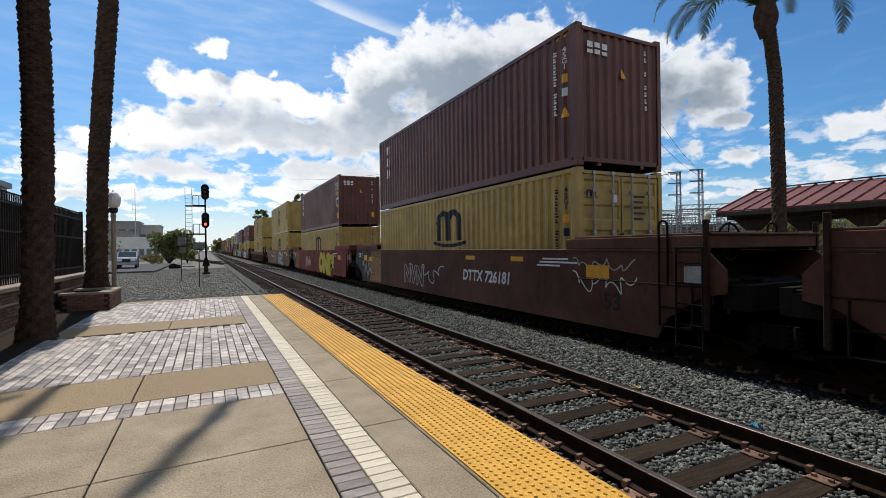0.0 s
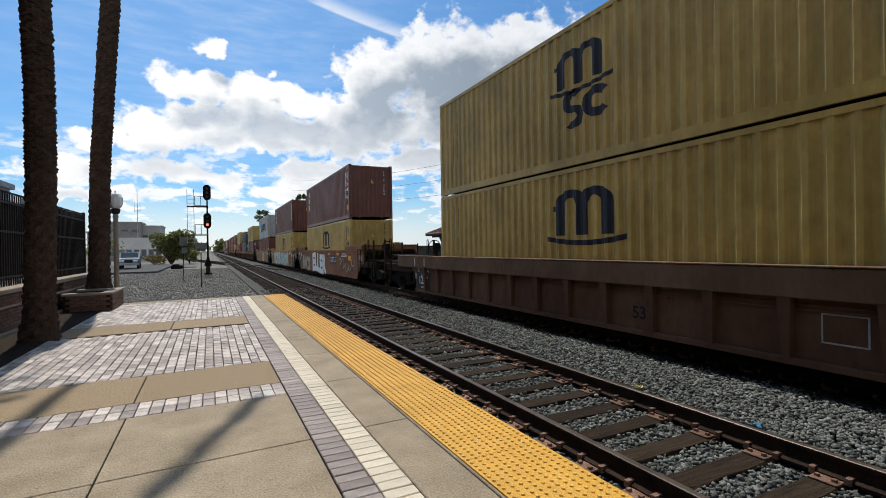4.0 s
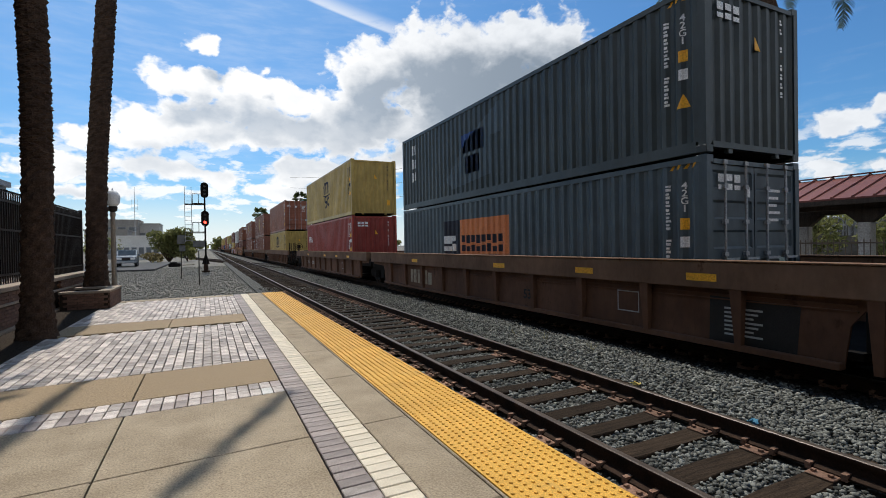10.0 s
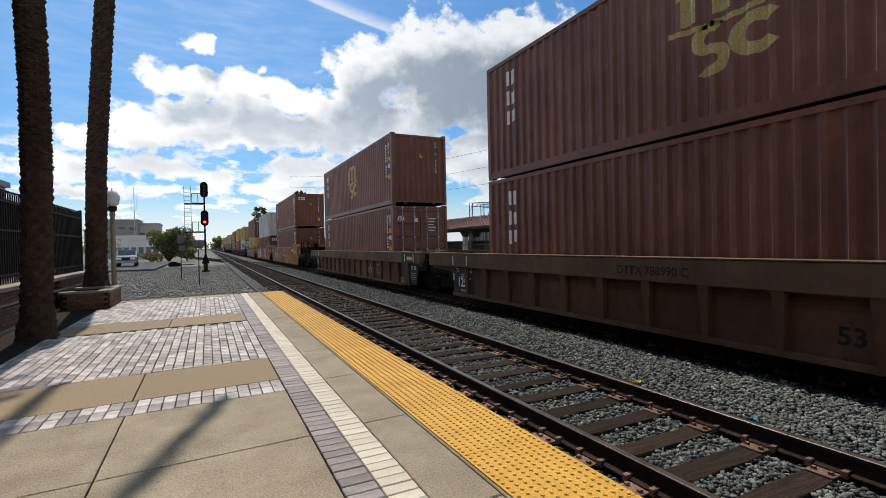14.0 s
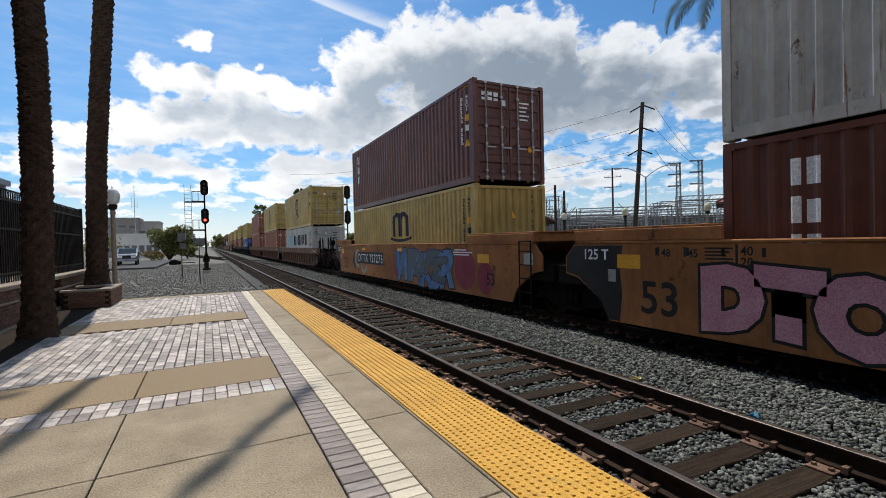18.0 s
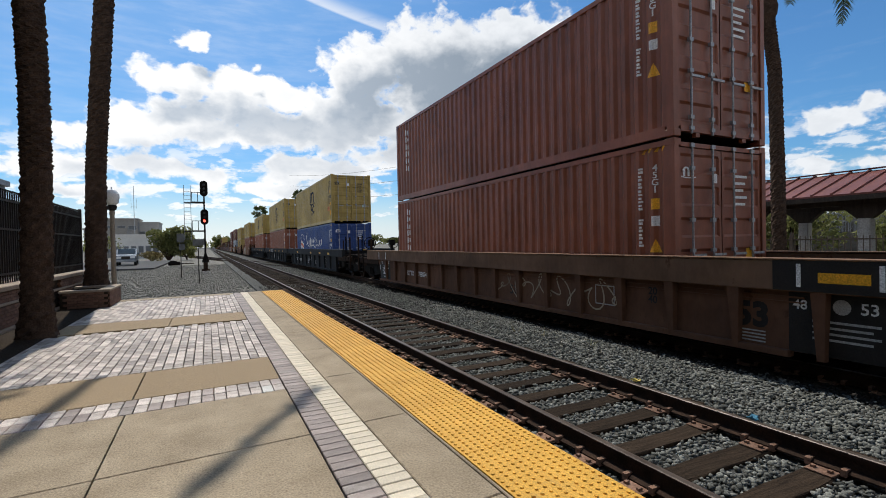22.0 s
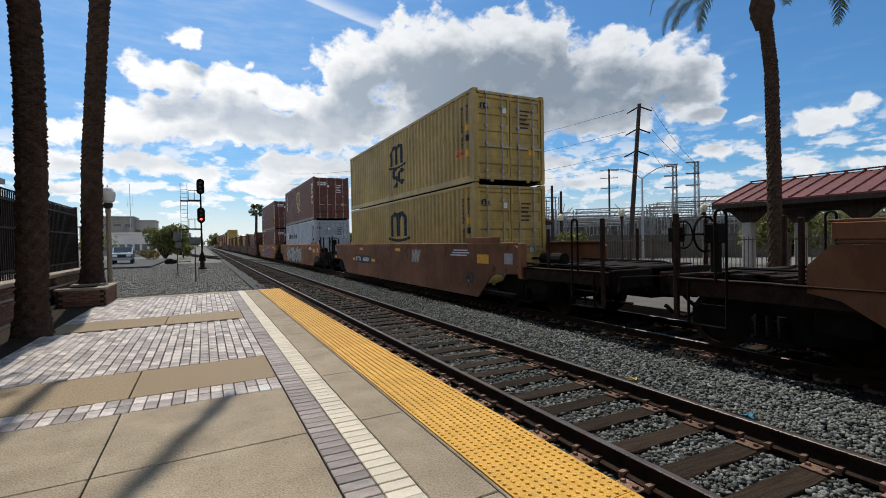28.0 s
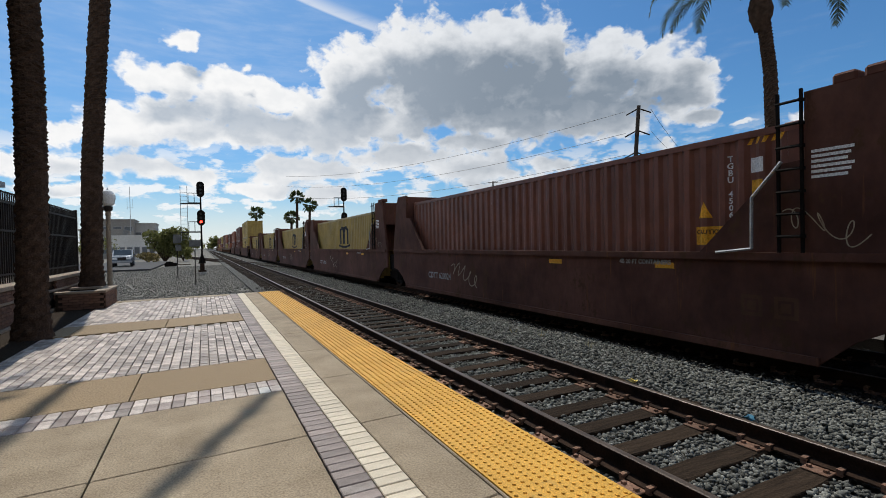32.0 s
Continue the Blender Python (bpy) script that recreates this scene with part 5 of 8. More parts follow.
    shade = math_node(nt, "ADD", shade, math_node(nt, "MULTIPLY", math_node(nt, "MULTIPLY", step(detail, 0.42, 0.66), step(inner, 0.05, 0.5)), 0.13))
    shade = math_node(nt, "MINIMUM", shade, 1.0)
    # small broken puffs low over the horizon
    low = math_node(nt, "MULTIPLY", step(el, 1.0, 3.5), math_node(nt, "SUBTRACT", 1.0, step(el, 8.0, 13.0)))
    small = math_node(nt, "MULTIPLY", math_node(nt, "MULTIPLY", step(fbm(0.30, 7.0, 0.56, 31.0, 2.6).outputs["Fac"], 0.47, 0.60), low), 0.85)
    alpha = math_node(nt, "MAXIMUM", alpha, small)
    # thin high streaks and the pale haze low over the horizon
    streak = fbm(0.16, 6.0, 0.6, 9.0, 5.0).outputs["Fac"]
    sunward = math_node(nt, "SUBTRACT", 1.0, step(math_node(nt, "ABSOLUTE", math_node(nt, "SUBTRACT", az, SUN_TURN)), 4.0, 40.0))
    thin = math_node(nt, "MULTIPLY", step(streak, 0.52, 0.80), 0.08)
    # the thin veil that the sun lights up round itself
    thin = math_node(nt, "MAXIMUM", thin, math_node(nt, "MULTIPLY", sunward, math_node(nt, "ADD", 0.03, math_node(nt, "MULTIPLY", step(streak, 0.36, 0.78), 0.15))))
    haze = math_node(nt, "MULTIPLY", math_node(nt, "SUBTRACT", 1.0, step(el, 0.0, 8.0)), 0.7)
    fade = math_node(nt, "SUBTRACT", 1.0, step(el, 44.0, 50.0))
    mp = nt.nodes.new("ShaderNodeVectorMath")
    mp.operation = "SUBTRACT"
    mp.inputs[1].default_value = (16.4, 25.1, 0)
    nt.links.new(flat, mp.inputs[0])
    rot_ = nt.nodes.new("ShaderNodeVectorRotate")
    rot_.rotation_type = "Z_AXIS"
    rot_.inputs["Angle"].default_value = radians(15.6)
    nt.links.new(mp.outputs[0], rot_.inputs["Vector"])
    s3 = nt.nodes.new("ShaderNodeSeparateXYZ")
    nt.links.new(rot_.outputs[0], s3.inputs[0])
    across = math_node(nt, "SUBTRACT", 1.0, step(s3.outputs[1], -0.15, 1.6))
    across = math_node(nt, "MULTIPLY", across, step(s3.outputs[1], -0.35, 0.0))
    along = math_node(nt, "SUBTRACT", 1.0, step(math_node(nt, "ABSOLUTE", s3.outputs[0]), 4.5, 8.5))
    trail = math_node(nt, "MULTIPLY", math_node(nt, "MULTIPLY", across, along), step(streak, 0.20, 0.55))
    thin = math_node(nt, "MAXIMUM", thin, math_node(nt, "MULTIPLY", trail, 0.6))
    alpha = math_node(nt, "MAXIMUM", math_node(nt, "MAXIMUM", alpha, thin), haze)
    alpha = math_node(nt, "MULTIPLY", alpha, fade)
    grey = mix(nt, sunward, (0.25, 0.305, 0.375), (0.45, 0.52, 0.61))
    col = mix(nt, shade, mix(nt, sunward, (0.80, 0.83, 0.87), (1.0, 1.0, 1.0)), grey)
    em = nt.nodes.new("ShaderNodeEmission")
    em.inputs[1].default_value = CLOUD_LIGHT
    nt.links.new(col, em.inputs[0])
    tr = nt.nodes.new("ShaderNodeBsdfTransparent")
    mx = nt.nodes.new("ShaderNodeMixShader")
    nt.links.new(alpha, mx.inputs[0])
    nt.links.new(tr.outputs[0], mx.inputs[1])
    nt.links.new(em.outputs[0], mx.inputs[2])
    nt.links.new(mx.outputs[0], out.inputs[0])
    return m


CLOUD_LIGHT = 1.0
bm = bmesh.new()
rows_ = []
for k in range(27):
    e = radians(-2 + 2 * k)
    rows_.append([bm.verts.new((3000 * math.cos(e) * math.sin(a * math.tau / 120), 3000 * math.cos(e) * math.cos(a * math.tau / 120), 3000 * math.sin(e))) for a in range(120)])
for a, b in zip(rows_, rows_[1:]):
    for k in range(120):
        bm.faces.new((a[k], b[k], b[(k + 1) % 120], a[(k + 1) % 120]))
clouds = part("sky_backdrop", bm, cloud_material())
tagged(clouds, "bank of drifting cumulus clouds in a blue sky", "clouds", kind="structure")

# ---------------------------------------------------------------- the freight train
BOX_L, BOX_W, HIGH, LOW = 12.192, 2.438, 2.896, 2.591
SHARED = {}


def shared(key, make):
    if key not in SHARED:
        SHARED[key] = mesh_of(key[0] if isinstance(key, tuple) else key, make())
    return SHARED[key]


def corrugated(y0, y1, z0, z1, x, depth, pitch, flat=0.5):
    """A corrugated sheet along y with its outer ridges at x, waves going in by depth."""
    bm = bmesh.new()
    n = round((y1 - y0) / pitch)
    p = (y1 - y0) / n
    ys = [(y0, 0)]
    for k in range(n):
        a = y0 + k * p
        ys += [(a + p * 0.27, 0), (a + p * 0.50, 1), (a + p * 0.77, 1), (a + p, 0)]
    cols = [(bm.verts.new((x + d * depth, y, z0)), bm.verts.new((x + d * depth, y, z1))) for y, d in ys]
    for a, b in zip(cols, cols[1:]):
        bm.faces.new((a[0], a[1], b[1], b[0]))
    return bm


def side_mesh(h):
    return corrugated(0.14, BOX_L - 0.14, 0.17, h - 0.09, -BOX_W / 2 + 0.012, 0.04, 0.278)


def end_mesh(h):
    bm = corrugated(-BOX_W / 2 + 0.13, BOX_W / 2 - 0.13, 0.14, h - 0.10, 0.02, 0.045, 0.24)
    for v in bm.verts:
        v.co = (v.co.y, v.co.x, v.co.z)
    bmesh.ops.reverse_faces(bm, faces=bm.faces)
    return bm


def door_mesh(h):
    bm = bmesh.new()
    w = BOX_W / 2 - 0.12
    cols = []
    n = 5
    zs = [(0.16, 0)]
    step = (h - 0.30) / n
    for k in range(n):
        a = 0.16 + k * step
        zs += [(a + step * 0.18, 0), (a + step * 0.26, 1), (a + step * 0.74, 1), (a + step * 0.82, 0), (a + step, 0)]
    prev = None
    for z, d in zs:
        row = [bm.verts.new((x, 0.03 + 0.03 * dd, z)) for x, dd in ((0.012, 0), (0.06, 0), (0.09, d), (w - 0.09, d), (w - 0.06, 0), (w, 0))]
        if prev:
            for i in range(5):
                bm.faces.new((prev[i], prev[i + 1], row[i + 1], row[i]))
        prev = row
    return bm


def frame_mesh(h):
    """Corner posts, rails and the sills of a container in one welded frame."""
    bm = bmesh.new()
    w = BOX_W / 2
    for sx in (-1, 1):
        x0, x1 = sorted((sx * w, sx * (w - 0.11)))
        for y in (0, BOX_L - 0.13):
            box(bm, x0, x1, y, y + 0.13, 0.10, h - 0.10)
        box(bm, *sorted((sx * (w - 0.004), sx * (w - 0.07))), 0.17, BOX_L - 0.17, 0.014, 0.185)
        box(bm, *sorted((sx * (w - 0.004), sx * (w - 0.07))), 0.17, BOX_L - 0.17, h - 0.10, h - 0.012)
    for y in (0.004, BOX_L - 0.09):
        box(bm, -w + 0.17, w - 0.17, y, y + 0.086, 0.09, 0.18)
        for x in (-0.62, 0.62):
            box(bm, x - 0.05, x + 0.05, y + 0.01, y + 0.08, 0.02, 0.09)
        box(bm, -w + 0.17, w - 0.17, y, y + 0.086, h - 0.13, h - 0.06)
    return bm


def casting_mesh():
    bm = boxes((-0.085, 0.085, -0.09, 0.09, -0.06, 0.06), bevel=0.012)
    for s in (-1, 1):
        tube(bm, (s * 0.086, 0, 0), (s * 0.088, 0, 0), 0.03, n=8)
    return bm


def rod_mesh(h):
    bm = bmesh.new()
    tube(bm, (0, 0, 0.06), (0, 0, h - 0.06), 0.018, n=6)
    for z in (0.12, 0.30, 1.05, 1.55, h - 0.5, h - 0.13):
        box(bm, -0.045, 0.045, -0.02, 0.03, z, z + 0.06)
    box(bm, -0.02, 0.30, -0.03, -0.005, 0.98, 1.02)
    return bm


def container(kind, h, paint_mat, m, label, doors, marks=None):
    th = empty("shipping_container", m, label, "container", "containers on the train")
    w = BOX_W / 2
    put("frame", shared(("frame", h), lambda: frame_mesh(h)), paint_mat, th)
    s = put("side_panel", shared(("side_panel", h), lambda: side_mesh(h)), paint_mat, th)
    put("side_panel", shared(("side_panel", h), lambda: side_mesh(h)), paint_mat, th, pose(0, BOX_L, 0, 0, 0, 180))
    put("roof", shared(("roof", h), lambda: boxes((-w + 0.06, w - 0.06, 0.08, BOX_L - 0.08, h - 0.08, h - 0.045))), paint_mat, th)
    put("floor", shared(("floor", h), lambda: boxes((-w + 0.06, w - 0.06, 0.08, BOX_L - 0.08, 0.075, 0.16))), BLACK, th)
    # the end towards the platform end, with or without doors
    rear = pose(0, BOX_L, 0, 0, 0, 180)
    for at, has in ((None, doors), (rear, not doors)):
        if has:
            base = at if at is not None else Matrix()
            for mx in (Matrix(), Matrix.Diagonal((-1, 1, 1, 1))):
                leaf = put("door_leaf", shared(("door_leaf", h, mx[0][0]), lambda: mirrored(door_mesh(h), mx[0][0])), paint_mat, th, base)
                for x in (0.28, 0.80):
                    put("lock_rod", shared(("lock_rod", h), lambda: rod_mesh(h)), STEEL, leaf, pose(x * mx[0][0], -0.01, 0))
        else:
            put("end_panel", shared(("end_panel", h), lambda: end_mesh(h)), paint_mat, th, at)
    for x in (-w + 0.083, w - 0.083):
        for y in (0.088, BOX_L - 0.088):
            for z in (0.06, h - 0.06):
                put("corner_casting", shared("corner_casting", casting_mesh), paint_mat, th, pose(x, y, z))
    if marks:
        marks(th, h)
    return th


def mirrored(bm, s):
    if s < 0:
        for v in bm.verts:
            v.co.x = -v.co.x
        bmesh.ops.reverse_faces(bm, faces=bm.faces)
    return bm


# wagons: z = 0 on the rail, y = 0 at the leading end of the stack
def smooth_side(x, y0=-3.15, y1=15.35, top=1.58):
    bm = bmesh.new()
    prism(bm, [(y0 + 1.15, 0.20), (y1 - 1.15, 0.20), (y1 - 0.95, 0.55), (y1 - 0.35, 0.93), (y1, 1.0), (y1, top - 0.25),
               (y1 - 0.25, top), (y0 + 0.25, top), (y0, top - 0.25), (y0, 1.0), (y0 + 0.35, 0.93), (y0 + 0.95, 0.55)], "x", x, x + 0.05)
    return bm


def short_side(x):
    """Side of a single wagon whose well ends close to the box."""
    bm = bmesh.new()
    prism(bm, [(-0.42, 0.20), (12.61, 0.20), (13.25, 0.78), (13.45, 0.86), (14.45, 0.90), (14.45, 1.50), (14.30, 1.58), (-2.11, 1.58), (-2.26, 1.50), (-2.26, 0.90), (-1.26, 0.86), (-1.06, 0.78)], "x", x, x + 0.05)
    return bm


def wheel_mesh():
    bm = bmesh.new()
    lathe(bm, [(0.10, -0.08), (0.12, -0.05), (0.34, -0.04), (0.36, -0.06), (0.42, -0.065), (0.43, 0.05), (0.455, 0.055), (0.455, 0.075),
               (0.36, 0.075), (0.34, 0.0), (0.12, 0.02), (0.10, 0.10)], 24)
    bmesh.ops.rotate(bm, verts=bm.verts, matrix=Matrix.Rotation(radians(90), 3, "Y"))
    return bm


def frame_side_mesh():
    bm = bmesh.new()
    prism(bm, [(-1.15, 0.38), (-1.15, 0.60), (-0.55, 0.78), (0.55, 0.78), (1.15, 0.60), (1.15, 0.38), (0.95, 0.36), (0.45, 0.28), (-0.45, 0.28), (-0.95, 0.36)], "x", -0.07, 0.07)
    for y in (-0.15, 0.0, 0.15):
        tube(bm, (-0.09, y, 0.33), (-0.09, y, 0.62), 0.06, n=8)
    return bm


def bogie(parent, y):
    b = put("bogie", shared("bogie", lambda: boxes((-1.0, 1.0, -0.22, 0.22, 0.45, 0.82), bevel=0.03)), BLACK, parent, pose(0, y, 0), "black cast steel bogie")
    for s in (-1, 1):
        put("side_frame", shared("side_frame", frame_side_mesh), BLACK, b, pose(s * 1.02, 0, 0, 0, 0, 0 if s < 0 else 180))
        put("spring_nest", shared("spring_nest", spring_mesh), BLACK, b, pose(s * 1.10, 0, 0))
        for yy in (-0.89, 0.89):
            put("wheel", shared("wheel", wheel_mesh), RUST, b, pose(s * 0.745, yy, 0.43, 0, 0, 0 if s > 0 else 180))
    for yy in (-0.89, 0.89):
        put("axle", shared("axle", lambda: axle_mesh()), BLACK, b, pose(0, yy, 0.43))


def spring_mesh():
    bm = bmesh.new()
    for y in (-0.20, -0.07, 0.07, 0.20):
        for k in range(4):
            tube(bm, (0, y, 0.30 + 0.075 * k), (0, y, 0.345 + 0.075 * k), 0.055, n=8)
    box(bm, -0.06, 0.06, -0.34, 0.34, 0.22, 0.29)
    return bm


def axle_mesh():
    bm = bmesh.new()
    tube(bm, (-1.05, 0, 0), (1.05, 0, 0), 0.08, n=8)
    return bm


def wagon(kind, m, mat, end_mat, label, first, last, marks=None, bay=1.0125, rib_start=-2.09, reach=3.75):
    th = empty("well_wagon", m, label, "freight wagon", "wagons of the freight train")
    if kind == "smooth" and reach < 3:
        for at in (Matrix(), pose(0, BOX_L, 0, 0, 0, 180)):
            put("side_wall", shared("short_wall", lambda: short_side(-1.42)), mat, th, at)
            put("top_rail", shared("short_top", lambda: boxes((-1.44, -1.28, -2.1, 14.3, 1.585, 1.64), bevel=0.015)), mat, th, at)
            put("end_cover", shared("short_cover", lambda: boxes((-1.44, -1.385, -1.5, 0.12, 1.642, 1.78), bevel=0.008)), mat, th, at)
            put("corner_post", shared("short_post", lambda: boxes((-1.46, -1.30, -2.45, -2.30, 0.80, 1.62), bevel=0.015)), mat, th, at)
    elif kind == "smooth":
        put("side_wall", shared("smooth_wall", lambda: smooth_side(-1.42)), mat, th)
        put("side_wall", shared("smooth_wall", lambda: smooth_side(-1.42)), mat, th, pose(0, BOX_L, 0, 0, 0, 180))
        for s in (0, 1):
            put("top_rail", shared("smooth_top", lambda: boxes((-1.44, -1.28, -2.85, 15.05, 1.585, 1.64), bevel=0.015)), mat, th,
                pose(0, 0, 0) if not s else pose(0, BOX_L, 0, 0, 0, 180))
        for at in (Matrix(), pose(0, BOX_L, 0, 0, 0, 180)):
            put("end_cover", shared("end_cover", lambda: boxes((-1.43, 1.43, -2.95, -0.12, 1.84, 1.875), (-1.44, -1.385, -2.9, 0.12, 1.642, 1.838), (1.385, 1.44, -2.9, 0.12, 1.642, 1.838), (-1.38, 1.38, -2.9, -2.86, 1.642, 1.838), bevel=0.008)), mat, th, at)
        put("ladder", shared("end_ladder", ladder_mesh), BLACK, th, pose(-1.475, -2.62, -0.36))
    elif kind == "ribbed":
        for s in (0, 1):
            at = pose(0, 0, 0) if not s else pose(0, BOX_L, 0, 0, 0, 180)
            put("side_wall", shared("ribbed_wall", lambda: ribbed_wall()), mat, th, at)
            put("chord_lip", shared("chord_lip", lambda: boxes((-1.515, -1.28, -3.25, 15.45, 1.402, 1.425), bevel=0.006)), WAGON_PAINT["dusty"] if mat is WAGON_PAINT["brown"] else mat, th, at)
            put("top_chord", shared("top_chord", lambda: boxes((-1.50, -1.30, -3.25, 15.45, 1.02, 1.40), bevel=0.012)), WAGON_PAINT["dusty"] if mat is WAGON_PAINT["brown"] else mat, th, at)
            for k in range(int(16.0 / bay) + 1):
                put("rib", shared("rib", rib_mesh), mat, th, at @ pose(-1.37, (rib_start if not s else -0.90) + k * bay, 0))
            put("side_channel", shared("side_channel", lambda: boxes((-1.40, -1.376, -1.9, 14.1, 0.925, 0.945), (-1.40, -1.376, -1.9, 14.1, 0.865, 0.88))), mat, th, at)
            put("bottom_sill", shared("bottom_sill", lambda: boxes((-1.44, -1.30, -1.74, 13.94, 0.18, 0.27), bevel=0.01)), mat, th, at)
    # Closed plate, added to darken beneath; a real well floor is open.
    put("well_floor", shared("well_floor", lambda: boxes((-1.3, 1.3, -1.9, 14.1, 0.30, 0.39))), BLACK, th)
    for at in (Matrix(), pose(0, BOX_L, 0, 0, 0, 180)):
        if reach < 3:
            continue
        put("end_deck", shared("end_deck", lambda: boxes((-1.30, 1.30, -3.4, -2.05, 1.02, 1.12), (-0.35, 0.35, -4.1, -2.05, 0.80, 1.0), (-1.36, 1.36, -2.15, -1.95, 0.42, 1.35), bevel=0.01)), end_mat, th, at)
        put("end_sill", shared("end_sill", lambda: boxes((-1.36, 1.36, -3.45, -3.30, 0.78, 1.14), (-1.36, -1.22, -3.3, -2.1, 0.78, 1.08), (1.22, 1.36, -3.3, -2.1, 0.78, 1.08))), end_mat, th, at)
    bogie(th, -reach)
    if last:
        bogie(th, BOX_L + reach)
    if marks:
        marks(th)
    return th


def ribbed_wall():
    bm = bmesh.new()
    prism(bm, [(-1.75, 0.22), (13.95, 0.22), (14.02, 0.70), (14.15, 0.88), (15.4, 0.93), (15.4, 1.03), (-3.2, 1.03), (-3.2, 0.93), (-1.95, 0.88), (-1.82, 0.70)], "x", -1.375, -1.335)
    return bm


def rib_mesh():
    bm = bmesh.new()
    vs = [bm.verts.new(c) for c in ((0, -0.05, 0.2), (0, 0.05, 0.2), (-0.07, 0.04, 0.2), (-0.07, -0.04, 0.2),
                                    (0, -0.09, 1.02), (0, 0.09, 1.02), (-0.12, 0.08, 1.02), (-0.12, -0.08, 1.02))]
    for f in ((0, 1, 2, 3), (4, 7, 6, 5), (0, 3, 7, 4), (1, 5, 6, 2), (3, 2, 6, 7), (0, 4, 5, 1)):
        bm.faces.new([vs[i] for i in f])
    return bm



# ---------------------------------------------------------------- lettering and painted marks
def glyphs(text, size, bold=0.0, shear=0.0, space=1.0, line=1.0, align="LEFT"):
    """Flat letters in x (right) and y (up)."""
    cu = bpy.data.curves.new("lettering", "FONT")
    cu.body, cu.size, cu.offset, cu.shear, cu.space_character, cu.space_line, cu.align_x = text, size, bold, shear, space, line, align
    cu.resolution_u = 3
    ob = bpy.data.objects.new("lettering", cu)
    me = bpy.data.meshes.new_from_object(ob)
    bpy.data.objects.remove(ob)
    bm = bmesh.new()
    bm.from_mesh(me)
    bpy.data.meshes.remove(me)
    return bm


def shape(*polys):
    bm = bmesh.new()
    for p in polys:
        bm.faces.new([bm.verts.new((x, y, 0)) for x, y in p])
    if len(polys) > 5:
        bmesh.ops.remove_doubles(bm, verts=bm.verts, dist=0.0002)
    return bm


def rect(x0, y0, x1, y1):
    return [(x0, y0), (x1, y0), (x1, y1), (x0, y1)]


def disc(cx, cy, r, n=20, r2=None):
    return [(cx + r * math.cos(k * math.tau / n), cy + (r2 or r) * math.sin(k * math.tau / n)) for k in range(n)]


def on_side(parent, bm, y, z, mat, x, name="marking", label=""):
    """Letters upright on the side that faces the platform; they run towards -y."""
    for v in bm.verts:
        v.co = (x, y - v.co.x, z + v.co.y)
    bmesh.ops.recalc_face_normals(bm, faces=bm.faces)
    return part(name, bm, mat, parent, label)


WAVE_N = round((BOX_L - 0.28) / 0.278)
WAVE = (BOX_L - 0.28) / WAVE_N


def wave_depth(y):
    u = ((y - 0.14) / WAVE) % 1.0
    if u < 0.27:
        d = 0.0
    elif u < 0.50:
        d = (u - 0.27) / 0.23
    elif u < 0.77:
        d = 1.0
    else:
        d = (1.0 - u) / 0.23
    return 0.04 * min(1.0, max(0.0, d))


def on_box(parent, bm, y, z, mat, name="marking", label=""):
    """Paint that follows the corrugation of a container's side."""
    for v in bm.verts:
        v.co = (0, y - v.co.x, z + v.co.y)
    lo, hi = min(v.co.y for v in bm.verts), max(v.co.y for v in bm.verts)
    k = int((lo - 0.14) / WAVE) - 1
    while 0.14 + k * WAVE < hi:
        for f in (0.0, 0.27, 0.50, 0.77):
            c = 0.14 + (k + f) * WAVE
            if lo < c < hi:
                bmesh.ops.bisect_plane(bm, geom=bm.verts[:] + bm.edges[:] + bm.faces[:], plane_co=(0, c, 0), plane_no=(0, 1, 0))
        k += 1
    for v in bm.verts:
        v.co.x = -BOX_W / 2 + 0.012 - 0.004 + wave_depth(v.co.y)
    bmesh.ops.recalc_face_normals(bm, faces=bm.faces)
    return part(name, bm, mat, parent, label)


def arch_logo(s):
    """Three thick legs under two round shoulders, over a long foot stroke."""
    polys = [rect(-0.01, 0.20, 0.29, 0.80), rect(0.61, 0.20, 0.92, 0.80), rect(1.24, 0.20, 1.54, 0.80), rect(-0.10, 0.70, -0.01, 0.80)]

    def ring(cx, r, a, q):
        return (cx + r * math.cos(radians(a)), 0.80 + q * math.sin(radians(a)))
    for cx, a0, a1 in ((0.45, 47, 180), (1.08, 0, 133)):
        for k in range(9):
            a, b = a0 + (a1 - a0) * k / 9, a0 + (a1 - a0) * (k + 1) / 9
            polys.append([ring(cx, 0.46, a, 0.30), ring(cx, 0.46, b, 0.30), ring(cx, 0.16, b, 0.14), ring(cx, 0.16, a, 0.14)])
    polys.append([ring(0.45, 0.16, 47, 0.14), (0.61, 0.80), (0.92, 0.80), ring(1.08, 0.16, 133, 0.14), ring(0.45, 0.46, 47, 0.30)])
    foot = [(-0.30 + 2.15 * k / 12, 0.05 + 0.10 * abs(k / 6 - 1) ** 2) for k in range(13)]
    for a, b in zip(foot, foot[1:]):
        polys.append([(a[0], a[1] - 0.05), (b[0], b[1] - 0.05), (b[0], b[1] + 0.05), (a[0], a[1] + 0.05)])
    return shape(*[[(x * s, y * s) for x, y in p] for p in polys])


